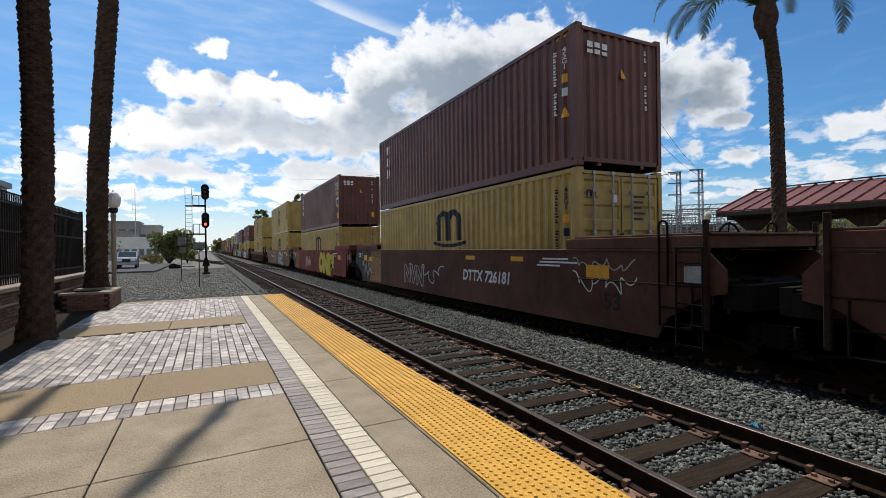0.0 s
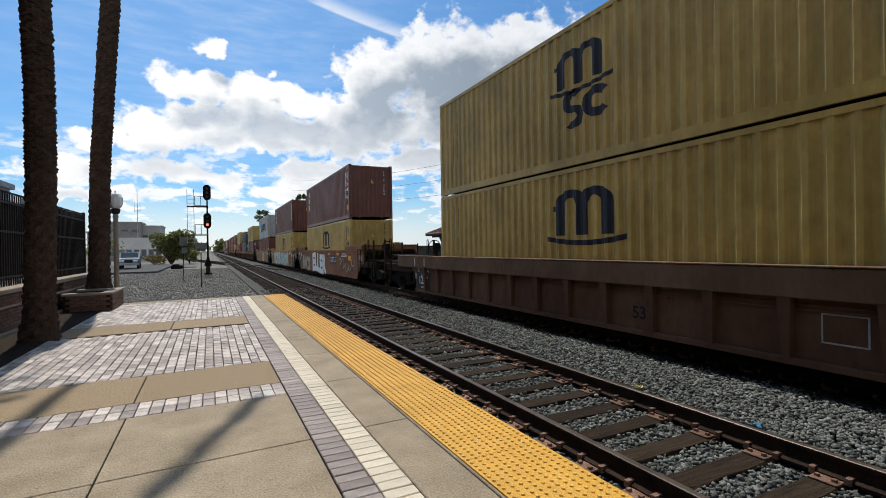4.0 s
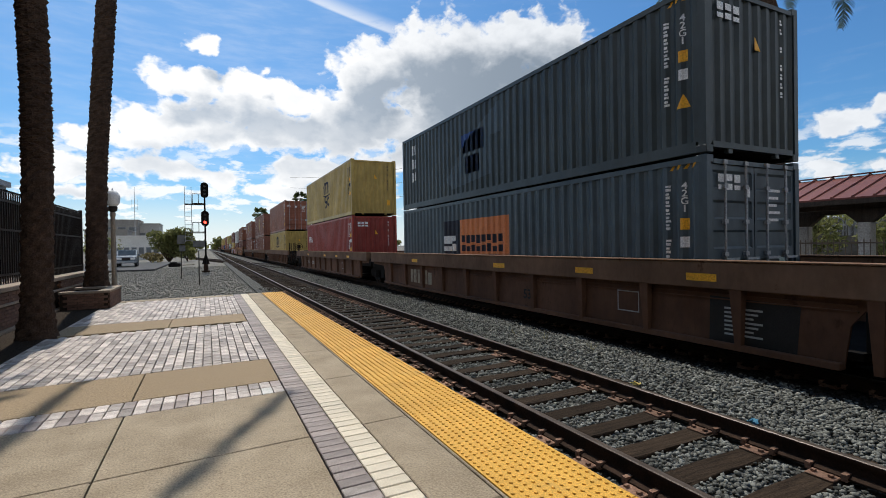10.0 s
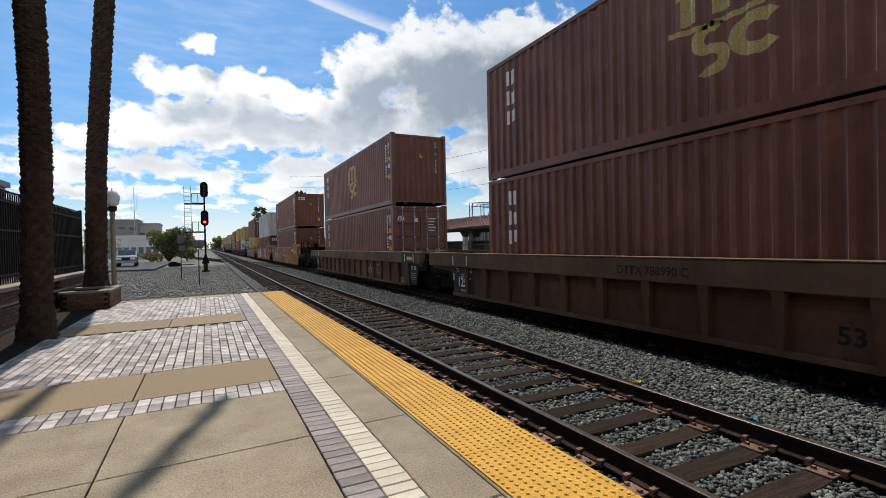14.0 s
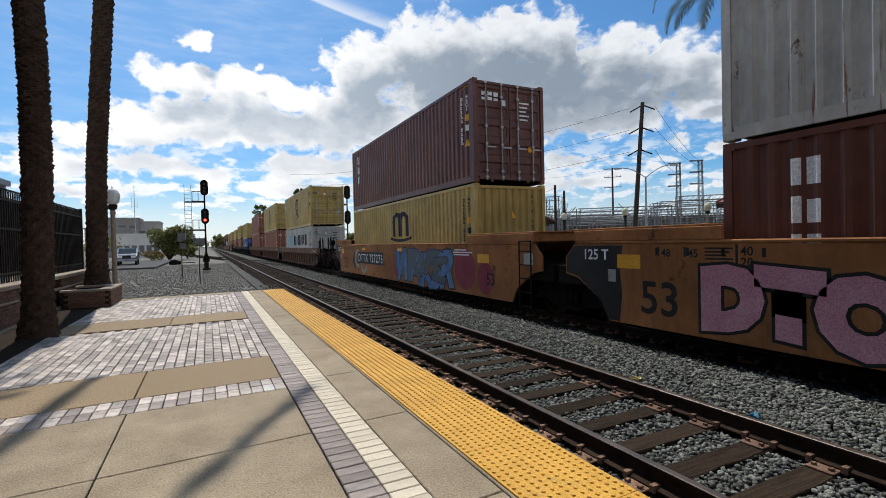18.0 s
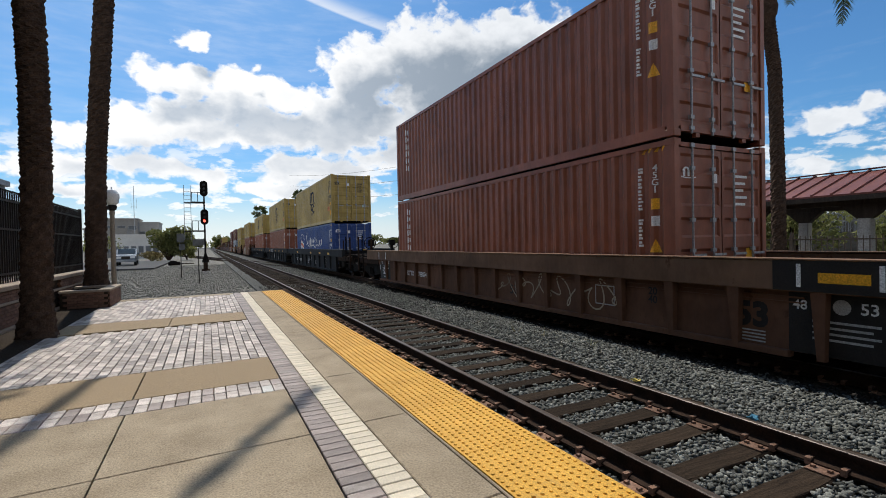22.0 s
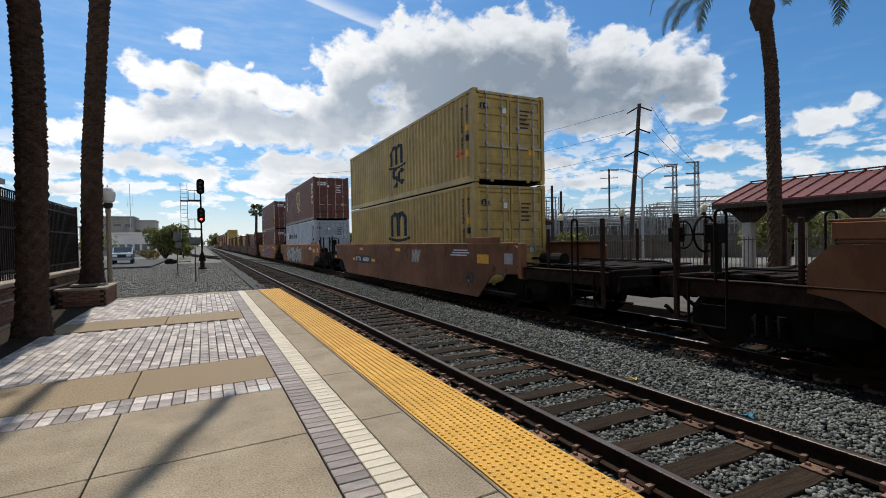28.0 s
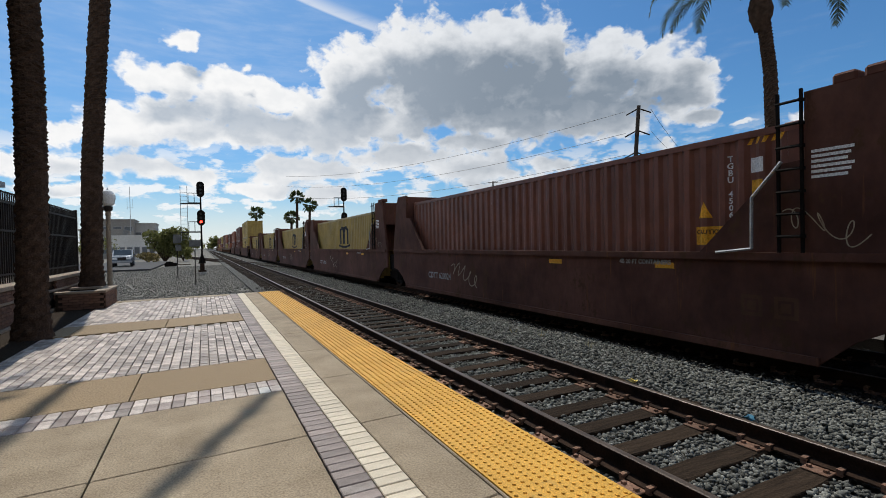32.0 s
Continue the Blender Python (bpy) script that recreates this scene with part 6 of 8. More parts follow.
def ring_logo(s):
    """Two round open forms side by side."""
    polys = []
    for cx, a0, a1 in ((0.36, 50, 235), (0.36, -130, 55), (1.12, 40, 320)):
        cy = {50: 0.60, -130: 0.24}.get(a0, 0.42)
        ro, ri = (0.35, 0.13) if a0 != 40 else (0.44, 0.19)
        pts = [(math.radians(a0 + (a1 - a0) * k / 12)) for k in range(13)]
        for u, v in zip(pts, pts[1:]):
            polys.append([(cx + ro * math.cos(u), cy + ro * 0.8 * math.sin(u)), (cx + ro * math.cos(v), cy + ro * 0.8 * math.sin(v)),
                          (cx + ri * math.cos(v), cy + ri * 0.8 * math.sin(v)), (cx + ri * math.cos(u), cy + ri * 0.8 * math.sin(u))])
    polys.append([(0.159, 0.371), (0.285, 0.515), (0.561, 0.469), (0.435, 0.325)])
    return shape(*[[(x * s, y * s) for x, y in p] for p in polys])


def stroke_block(r, x, y, w, h, lean=0.0):
    """One letter-sized group of plain bars: upright for large lettering, level for small."""
    if w > 0.22:
        bars = [(0, 0, 0.36 * w, h), (0.50 * w, h * r.choice((0.0, 0.16)), w, h * r.choice((0.72, 0.86, 1.0)))]
    else:
        cut = r.choice((0.40, 0.48, 0.56))
        bars = [(0, 0, w * r.choice((0.85, 1.0)), (cut - 0.09) * h), (0, (cut + 0.09) * h, w * r.choice((0.7, 1.0)), h)]
    return [[(x + a + lean * b, y + b), (x + c + lean * b, y + b), (x + c + lean * d, y + d), (x + a + lean * d, y + d)] for a, b, c, d in bars]


def letter_blocks(n, w, h, gap, slant=0.0):
    """Plain letter-sized blocks for a brand name."""
    r = random.Random(n * 13 + int(w * 100))
    return shape(*[q for k in range(n) for q in stroke_block(r, k * (w + gap), 0, w, h, slant)])


def column(n, w, h, pitch, ragged=True):
    """A column of small blocks, as upright lettering seen from afar."""
    r = random.Random(n)
    polys = []
    for k in range(n):
        if ragged and r.random() < 0.12:
            continue
        polys += stroke_block(r, 0, -k * pitch - h, w, h)
    return shape(*polys)


def star(s, n=7):
    return [(s * (1 if k % 2 == 0 else 0.36) * math.sin(k * math.pi / n), s * (1 if k % 2 == 0 else 0.36) * math.cos(k * math.pi / n)) for k in range(2 * n)]


SKYBLUE = surface("sky_blue_mark", (0.16, 0.42, 0.58), (0.20, 0.50, 0.66), 2.0, 0.6, relief=0.05)
FLAG_RED = surface("flag_red_mark", (0.58, 0.10, 0.035), (0.66, 0.14, 0.05), 2.0, 0.6, relief=0.05)
ORANGE = surface("orange_mark", (0.62, 0.20, 0.07), (0.72, 0.26, 0.10), 2.0, 0.6, relief=0.05)
TEAL = surface("pale_teal_spray", (0.36, 0.48, 0.46), (0.50, 0.62, 0.58), 3.0, 0.7, relief=0.05, stain=(0.30, 0.36, 0.33), stain_scale=2.0)
PINK = surface("pink_spray", (0.50, 0.22, 0.28), (0.62, 0.32, 0.38), 2.0, 0.7, relief=0.05)
SPRAY_BLUE = surface("blue_spray", (0.07, 0.14, 0.30), (0.16, 0.26, 0.46), 2.0, 0.7, relief=0.05, stain=(0.04, 0.12, 0.14), stain_scale=1.2)
SPRAY_GREY = surface("grey_spray", (0.32, 0.32, 0.31), (0.48, 0.48, 0.46), 2.0, 0.7, relief=0.05, stain=(0.20, 0.19, 0.18), stain_scale=1.6)
SPRAY_TAN = surface("tan_spray", (0.34, 0.28, 0.19), (0.46, 0.39, 0.28), 2.0, 0.7, relief=0.05, stain=(0.16, 0.11, 0.07), stain_scale=1.2, stain_at=0.55)
SPRAY_YELLOW = surface("yellow_spray", (0.48, 0.36, 0.03), (0.58, 0.46, 0.06), 2.0, 0.7, relief=0.05)
SPRAY_WINE = surface("wine_spray", (0.22, 0.03, 0.05), (0.30, 0.05, 0.07), 2.0, 0.7, relief=0.05)
SPRAY_PURPLE = surface("purple_spray", (0.045, 0.035, 0.09), (0.09, 0.07, 0.15), 2.0, 0.7, relief=0.05, stain=(0.03, 0.025, 0.05), stain_scale=1.4)
SPRAY_BLACK = surface("black_spray", (0.012, 0.0105, 0.009), (0.026, 0.022, 0.019), 2.0, 0.6, relief=0.05)


def upper_logo(th, h, mat, low=False):
    on_box(th, arch_logo(0.84), 6.50, h - 1.42, mat, "logo")
    if not low:
        on_box(th, ring_logo(0.87), 6.35, h - 2.10, mat, "logo")


def code_column(th, h, mat, y=0.10, text=None):
    if text:
        bm = glyphs("\n".join(text), 0.115, 0.003, 0, 1, 0.86, "CENTER")
        on_box(th, bm, y, h - 0.38, mat, "code_lettering")
    else:
        on_box(th, column(11, 0.075, 0.095, 0.125), y + 0.62, h - 0.40, mat, "code_lettering")


def front_tags(th, h, mat, n):
    on_box(th, glyphs("4\n5\nG\n1" if h > 2.8 else "4\n2\nG\n1", 0.15, 0.003, 0, 1, 0.8, "CENTER"), 0.39, h - 0.48, mat, "code_lettering")
    on_box(th, shape(rect(0, 0, 0.14, 0.18)), 0.46, h - 1.12, YELLOW_MARK, "sticker")
    on_box(th, shape(rect(0, 0, 0.14, 0.17)), 0.46, h - 1.40, mat, "sticker")
    on_box(th, shape([(0, 0), (0.22, 0), (0.11, 0.22)]), 0.50, h - 1.84, YELLOW_MARK, "warning_triangle")
    if n % 3 == 0:
        on_box(th, shape(rect(0, 0, 0.26, 0.30)), 0.52, h - 2.45, YELLOW_MARK, "sticker")
    on_box(th, shape(*[[(0.13 * k + a, b) for a, b in ((0, 0), (0.05, 0), (0.10, 0.07), (0.05, 0.07))] for k in range(4)]), 0.66, h - 0.17, YELLOW_MARK, "hazard_stripes")


def end_marks(th, h, doors, mat, n):
    """Small prints on the end that faces along the track."""
    def flat(bm, x, z, m, name):
        for v in bm.verts:
            v.co = (x + v.co.x, 0.012 if not doors else 0.024, z + v.co.y)
        bmesh.ops.recalc_face_normals(bm, faces=bm.faces)
        part(name, bm, m, th)
    if n in (2, 3, 9, 10, 15, 16, 17, 25, 26, 27) and mat is WHITE:
        flat(letter_blocks(3, 0.15, 0.24, 0.05), -0.92, h * 0.80, WHITE, "logo")
    elif doors:
        flat(arch_logo(0.17), -0.98, h * 0.78, mat, "logo")
    if doors:
        flat(shape(rect(0, 0, 0.14, 0.16)), -0.26, h * 0.76, WHITE, "sticker")
        for k in range(5):
            flat(shape(rect(0, 0, 0.34 - 0.05 * (k % 3), 0.045)), 0.36, h * 0.80 - 0.12 * k, mat, "data_line")
        flat(shape(rect(0, 0, 0.22, 0.16)), 0.66, h * 0.32, YELLOW_MARK if n % 3 else TEAL, "sticker")
    else:
        flat(column(10, 0.06, 0.09, 0.15), 0.72, h * 0.9, WHITE if mat is WHITE else mat, "code_lettering")
        if n % 2:
            flat(shape(rect(0, 0, 0.16, 0.28)), 0.70, h * 0.18, YELLOW_MARK, "sticker")
        flat(shape([(0, 0), (0.16, 0), (0.0, 0.22)]), 0.02, h * 0.66, YELLOW_MARK, "warning_triangle")


def box_marks(style, th, h, doors, n, lower):
    light = style in ("maroon", "red", "brick", "slate", "bluegrey", "orange", "blue")
    mat = WHITE if light else NAVY_MARK
    if n < 28:
        code_column(th, h, mat)
        front_tags(th, h, mat, n)
        end_marks(th, h, doors, mat, n)
    if style == "yellow":
        if lower:
            on_box(th, arch_logo(1.05), 6.62, h - 1.60, NAVY_MARK, "logo")
        else:
            upper_logo(th, h, NAVY_MARK)
        if not lower and n in (18, 19, 21, 22, 23, 25):
            on_box(th, shape(rect(0, 0, 0.40, 0.26)), 1.05, 0.74, ORANGE, "caution_sticker", "orange caution sticker")
            on_box(th, glyphs("CAUTION\nHIGH TRAILER", 0.056, 0.001, 0, 1, 1.2, "CENTER"), 0.85, 0.90, SPRAY_BLACK, "lettering").location.x -= 0.004
        on_box(th, column(13, 0.115, 0.10, 0.128, False), 11.40, h - 0.36, SPRAY_BLACK, "upright_lettering", "dark upright lettering")
        on_box(th, column(11, 0.115, 0.10, 0.128), 11.13, h - 0.44, SPRAY_BLACK, "upright_lettering", "dark upright lettering")
    elif style in ("maroon", "brick", "orange", "slate"):
        big = 0.30 if style == "brick" else 0.34
        on_box(th, column(6 if style == "brick" else 3, big, 0.20 if style == "brick" else 0.34, 0.26 if style == "brick" else 0.48, False), 11.32, h - 0.35, WHITE, "upright_lettering", "white upright lettering")
    if style == "slate":
        on_box(th, shape([(0, 0.5), (1.2, 1.5), (3.0, 2.2), (3.0, 1.4), (2.6, 1.4), (2.6, 0.4), (0.4, 0.2)]), 8.6, 0.15, BOX_PAINT["bluegrey"], "faded_patch", "faded paint where lettering was removed")
        on_box(th, shape(rect(0, 0, 1.2, 0.55), rect(0.2, -0.6, 1.0, -0.1)), 7.6, 1.3, BOX_PAINT["blue"], "faded_patch")
    if style == "bluegrey":
        on_box(th, shape(rect(0, 0, 1.05, 1.0)), 8.9, 1.02, NAVY_MARK, "logo_panel", "dark blue logo panel")
        on_box(th, shape(rect(1.08, 0, 3.7, 1.0)), 8.9, 1.02, ORANGE, "logo_panel", "orange logo panel")
        for v, x, m in ((3, 0.10, WHITE), (8, 1.25, NAVY_MARK)):
            bm = letter_blocks(v, 0.20, 0.46, 0.08)
            on_box(th, bm, 8.9 - x, 1.1, m, "logo").location.x -= 0.004
    if style == "red":
        on_box(th, letter_blocks(3, 0.26, 0.42, 0.06, -0.1), 11.5, 1.6, WHITE, "logo")
    if style in ("grey", "white") and not (style == "white" and not lower):
        if n == 17:
            on_box(th, shape(rect(0, 0, 1.4, 0.95)), 10.12, 1.12, SKYBLUE, "logo_panel", "faded sky blue square")
            on_box(th, letter_blocks(6, 0.82, 0.84, 0.18, 0.0), 7.86, 1.2, NAVY_MARK, "logo", "dark blue letter-sized logo blocks")
            return
        on_box(th, shape(rect(0, 0, 1.5, 1.55)), 11.3, h * 0.5 - 0.75, SKYBLUE, "logo_panel", "sky blue square with a white star")
        ob = on_box(th, shape([(0.75 + x, 0.78 + y) for x, y in star(0.66)]), 11.3, h * 0.5 - 0.75, WHITE, "star")
        ob.location.x -= 0.004
        on_box(th, letter_blocks(6, 0.82, 1.05, 0.22, 0.0), 9.3, h * 0.5 - 0.55, NAVY_MARK, "logo", "dark blue letter-sized logo blocks")
    if style == "paleblue":
        on_box(th, letter_blocks(6, 0.30, 0.36, 0.09), 10.7, 1.72, NAVY_MARK, "logo")
        on_box(th, letter_blocks(4, 0.27, 0.36, 0.08), 8.25, 1.72, NAVY_MARK, "logo")
        on_box(th, shape(rect(0, 0, 0.55, 0.6)), 11.52, 1.68, WHITE, "patch")
    if style == "blue":
        ring = []
        for k in range(28):
            a, b = k * math.tau / 28, (k + 1) * math.tau / 28
            ring.append([(r_ * math.cos(q), r_ * math.sin(q)) for r_, q in ((0.86, a), (0.91, a), (0.91, b), (0.86, b))])
        on_box(th, shape(*ring), 10.0, 1.28, WHITE, "emblem", "thin white ring")
        on_box(th, shape(rect(-0.64, -0.62, -0.60, 0.55)), 10.0, 1.28, WHITE, "flagpole")

        def flag(u, v):
            return (-0.58 + 1.22 * u, 0.30 - 0.56 * v + 0.10 * math.sin(u * 5.5))
        on_box(th, shape(*[[flag(k / 8, 0), flag((k + 1) / 8, 0), flag((k + 1) / 8, 1), flag(k / 8, 1)] for k in range(8)]), 10.0, 1.28, WHITE, "flag")
        ob = on_box(th, shape(*[[flag(k / 8, 0.36), flag((k + 1) / 8, 0.36), flag((k + 1) / 8, 0.64), flag(k / 8, 0.64)] for k in range(8)],
                              [flag(0.20, 0), flag(0.40, 0), flag(0.40, 0.35), flag(0.20, 0.35)], [flag(0.20, 0.65), flag(0.40, 0.65), flag(0.40, 1), flag(0.20, 1)]), 10.0, 1.28, FLAG_RED, "flag_cross")
        ob.location.x -= 0.004
        # one long brush script: a tall first loop, then small joined loops
        line = [(0.62 - 0.42 * math.sin(u * 2.2), 0.95 - 0.80 * u + 0.10 * math.sin(u * 6.3)) for u in [q / 14 for q in range(15)]]
        line += [(0.45 + 0.52 * u + 0.17 * math.sin(u * math.tau), 0.27 + (0.36 if int(u) in (2, 5) else 0.22) * math.sin(u * math.tau - 1.2)) for u in [q / 12 for q in range(2, 12 * 10)]]
        bm = bmesh.new()
        last = None
        for q, a in enumerate(line):
            b, c = line[max(0, q - 1)], line[min(len(line) - 1, q + 1)]
            d = Vector((c[0] - b[0], c[1] - b[1], 0))
            d = (d.normalized() if d.length else Vector((1, 0, 0))) * (0.028 + 0.022 * abs(math.sin(q * 0.26)))
            pair = [bm.verts.new((a[0] - d.y * w_, a[1] + d.x * w_, 0)) for w_ in (-1, 1)]
            if last:
                bm.faces.new((last[0], pair[0], pair[1], last[1]))
            last = pair
        on_box(th, bm, 8.5, 1.18, WHITE, "script_lettering", "white brush script")


def tag(parent, y, z, w=0.55, h=0.12, x=-1.427, mat=None):
    on_side(parent, shape(rect(0, 0, w, h)), y, z, mat or YELLOW_MARK, x, "reflector", "amber reflector strip")


def graffiti(parent, word, y, z, size, fill, line, bold=0.05, shear=0.1, x=-1.4235, space=1.0, wide=1.0):
    for grow, mat, dx, label in ((0.045, line, 0.0, "spray-painted outline letters"), (0.0, fill, 0.0022, "spray-painted letters")):
        bm = glyphs(word, size, bold + grow, shear, space)
        for v in bm.verts:
            v.co.x *= wide
            v.co.y += 0.05 * size * math.sin(v.co.x * 2.3 / size)
        on_side(parent, bm, y, z, mat, x - dx, "graffiti", label)


def wildstyle(parent, y, z, w, h, fill, line, seed, n=16, x=-1.4236):
    """Interlocked angular spray-painted letters with outlines."""
    g_ = random.Random(seed)
    forms = ([(0, 0), (0.35, 0), (0.75, 0.55), (1.0, 0.5), (0.8, 1.0), (0.3, 0.9), (0.5, 0.72)],
             [(0, 0.1), (0.9, 0), (1.0, 0.25), (0.3, 0.32), (0.35, 0.7), (1.0, 0.75), (0.9, 1.0), (0.05, 0.95)],
             [(0.1, 0), (0.4, 0.05), (0.45, 0.6), (0.8, 0.05), (1.05, 0), (0.6, 0.75), (0.5, 1.0), (0.15, 1.0)],
             [(0, 0.3), (0.55, 0.35), (0.5, 0), (1.0, 0.5), (0.55, 1.0), (0.6, 0.68), (0.1, 0.7)],
             [(0, 0), (0.3, 0.02), (0.42, 0.5), (0.95, 0.02), (1.0, 0.3), (0.66, 0.62), (0.95, 0.95), (0.6, 1.0), (0.05, 0.98)])
    back, front = bmesh.new(), bmesh.new()
    for k in range(n):
        f = forms[(k * 3 + g_.randint(0, 1)) % len(forms)]
        pw, ph = w / n * g_.uniform(1.5, 2.3), h * g_.uniform(0.55, 0.98)
        cx, cz = w * (k + 0.5) / n, h * 0.5 + (h - ph) * g_.uniform(-0.5, 0.5)
        lean = g_.uniform(-0.1, 0.55)
        flip = 1 if g_.random() < 0.6 else -1
        pts = [((a - 0.5) * pw * flip + (b - 0.5) * ph * lean, (b - 0.5) * ph) for a, b in f]
        for bm, grow, d in ((back, 0.05, 0.0), (front, 0.0, -0.0006)):
            vs = []
            for a, b in pts:
                r_ = math.hypot(a, b) or 1.0
                zz = min(h, max(0.0, cz + b + b / r_ * grow))
                vs.append(bm.verts.new((min(w, max(0.0, cx + a + a / r_ * grow)), zz, d - 0.0012 * (k % 8))))
            bm.faces.new(vs)
    for bm, mat, label in ((back, line, "spray-painted outlines"), (front, fill, "angular spray-painted letters")):
        deep = [v.co.z for v in bm.verts]
        ob = on_side(parent, bm, y, z, mat, x, "graffiti", label)
        for v, d in zip(ob.data.vertices, deep):
            v.co.x += d


def scrawl(parent, y, z, w, h, mat, seed, x=-1.4245, r=0.014, turns=6):
    """Loose loops of a thin spray line."""
    g_ = random.Random(seed)
    f = [g_.uniform(0.6, 1.6) for _ in range(4)]
    pts = []
    for k in range(84 * turns // 6 + 1):
        t = k / 84 * 6.28
        pts.append((w * (k / (84 * turns / 6)) + 0.16 * h * math.sin(5 * f[0] * t), h * (0.5 + 0.42 * math.sin(3.1 * f[1] * t + f[2]) * math.cos(1.3 * f[3] * t))))
    bm = ribbon(pts, r)
    ob = on_side(parent, bm, y, z, mat, x, "scrawl", "thin spray-painted scrawl")
    for k, v in enumerate(ob.data.vertices):
        v.co.x -= 0.000012 * k


def ribbon(pts, r):
    """A painted line of even width through the given points."""
    bm = bmesh.new()
    prev = None
    for k, a in enumerate(pts):
        b, c = pts[max(0, k - 1)], pts[min(len(pts) - 1, k + 1)]
        d = Vector((c[0] - b[0], c[1] - b[1], 0)).normalized() * r
        pair = [bm.verts.new((a[0] - d.y * q, a[1] + d.x * q, 0)) for q in (-1, 1)]
        if prev:
            bm.faces.new((prev[0], pair[0], pair[1], prev[1]))
        prev = pair
    return bm


def burst(parent, y, z, fill, line):
    """Two swollen spray-painted letters with a spiked crest."""
    out = [(-0.18, 1.16), (0.10, 1.24), (0.9, 1.22), (1.02, 1.34), (1.12, 1.20), (1.46, 1.14), (1.38, 0.92), (1.30, 0.74),
           (1.50, 0.62), (1.66, 0.40), (1.70, 0.16), (1.66, 0.0), (1.20, 0.02), (0.86, 0.10), (0.70, 0.30),
           (0.40, 0.28), (0.08, 0.36), (-0.10, 0.52), (-0.12, 0.72), (0.06, 0.80), (0.02, 1.02)]
    out = [(a * 1.18, b) for a, b in out]
    on_side(parent, shape(out[::-1]), y, z, fill, -1.4231, "graffiti", "grey spray-painted swollen letters")
    on_side(parent, ribbon(out + out[:2], 0.019), y, z, line, -1.4236, "graffiti", "black spray-painted outline")

    def arc(cx, cz, rx, rz, a0, a1):
        return [(cx + rx * math.cos(math.radians(a0 + (a1 - a0) * k / 14)), cz + rz * math.sin(math.radians(a0 + (a1 - a0) * k / 14))) for k in range(15)]
    for pts in (arc(0.42, 0.86, 0.40, 0.20, 200, 20), arc(0.42, 0.62, 0.50, 0.22, 170, 350), [(0.0, 0.72), (0.4, 0.74), (0.62, 0.66)], arc(1.12, 0.80, 0.16, 0.18, -30, 280), arc(1.12, 0.62, 0.26, 0.16, 150, 380),
                [(0.62, 0.30), (0.80, 0.46), (0.96, 0.44)], [(0.70, 0.12), (0.86, 0.30), (0.92, 0.10)]):
        on_side(parent, ribbon([(a * 1.18, b) for a, b in pts], 0.016), y, z, line, -1.4238, "graffiti", "black spray-painted line")


def dark_end(parent, rear, x=-1.4225, edge=13.9, load=0.27, big=True):
    """Black painted end of a smooth wagon with its load numbers."""
    if rear:
        on_side(parent, shape([(-a, b) for a, b in ((15.32, 1.02), (15.0, 0.96), (14.42, 0.56), (14.22, 0.22), (edge + 0.06, 0.22), (edge, 0.70), (edge + 0.05, 1.2), (edge - 0.03, 1.555), (15.1, 1.555), (15.32, 1.33))]), 0, 0,
                SPRAY_BLACK, x, "end_panel", "black painted end panel")
        on_side(parent, glyphs("125 T", load, 0.005), 14.85, 1.30, WHITE, x - 0.002, "lettering")
        tag(parent, 14.0, 1.16, 0.5, 0.24, x - 0.0025)
        on_side(parent, shape(rect(0, 0, 0.18, 0.22)), 14.22, 0.91, SPRAY_GREY, x - 0.0025, "data_plate")
        if big:
            on_side(parent, glyphs("53", 0.76, 0.010), 13.52, 0.44, SPRAY_BLACK, x - 0.0005, "lettering")
        for word, y, z in (("48", 13.09, 1.38), ("45", 12.62, 1.38), ("40", 11.83, 1.42), ("20", 11.83, 1.27)):
            on_side(parent, glyphs(word, 0.17, 0.003), y, z, SPRAY_BLACK, x - 0.0005, "lettering")
            on_side(parent, shape(rect(0, 0, 0.035, 0.15)), y + 0.07, z, SPRAY_BLACK, x - 0.0005, "lift_mark")
        ring = bmesh.new()
        for k in range(16):
            ring.faces.new([ring.verts.new((r_ * math.cos(a), r_ * math.sin(a), 0)) for r_, a in ((0.075, k * 0.3927), (0.09, k * 0.3927), (0.09, k * 0.3927 + 0.3927), (0.075, k * 0.3927 + 0.3927))])
        on_side(parent, ring, 11.74, 1.01, SPRAY_BLACK, x - 0.0005, "stencil_ring")
        for k in range(4):
            on_side(parent, shape(rect(0, 0, 0.42 - 0.05 * (k % 3), 0.025)), 12.35, 1.50 - 0.05 * k, SPRAY_BLACK, x - 0.0005, "data_line")
    else:
        on_side(parent, shape([(-a, b) for a, b in ((-0.88, 0.22), (-0.95, 0.9), (-0.84, 1.555), (-2.85, 1.555), (-2.85, 1.0), (-2.3, 0.6), (-2.05, 0.22))][::-1]), 0, 0, SPRAY_BLACK, x, "end_panel", "black painted end panel")
        tag(parent, -1.41, 1.08, 0.5, 0.21, x - 0.0025)
        for word, y in (("48", -0.98), ("53", -1.94)):
            on_side(parent, glyphs(word, 0.16, 0.003), y, 1.36, WHITE, x - 0.002, "lettering")
        on_side(parent, shape(rect(0, 0, 0.2, 0.26)), -2.3, 1.2, SPRAY_GREY, x - 0.002, "data_plate")
        for k in range(4):
            on_side(parent, shape(rect(0, 0, 0.5 - 0.06 * (k % 3), 0.03)), -1.45, 0.92 - 0.07 * k, SPRAY_GREY, x - 0.002, "data_line")


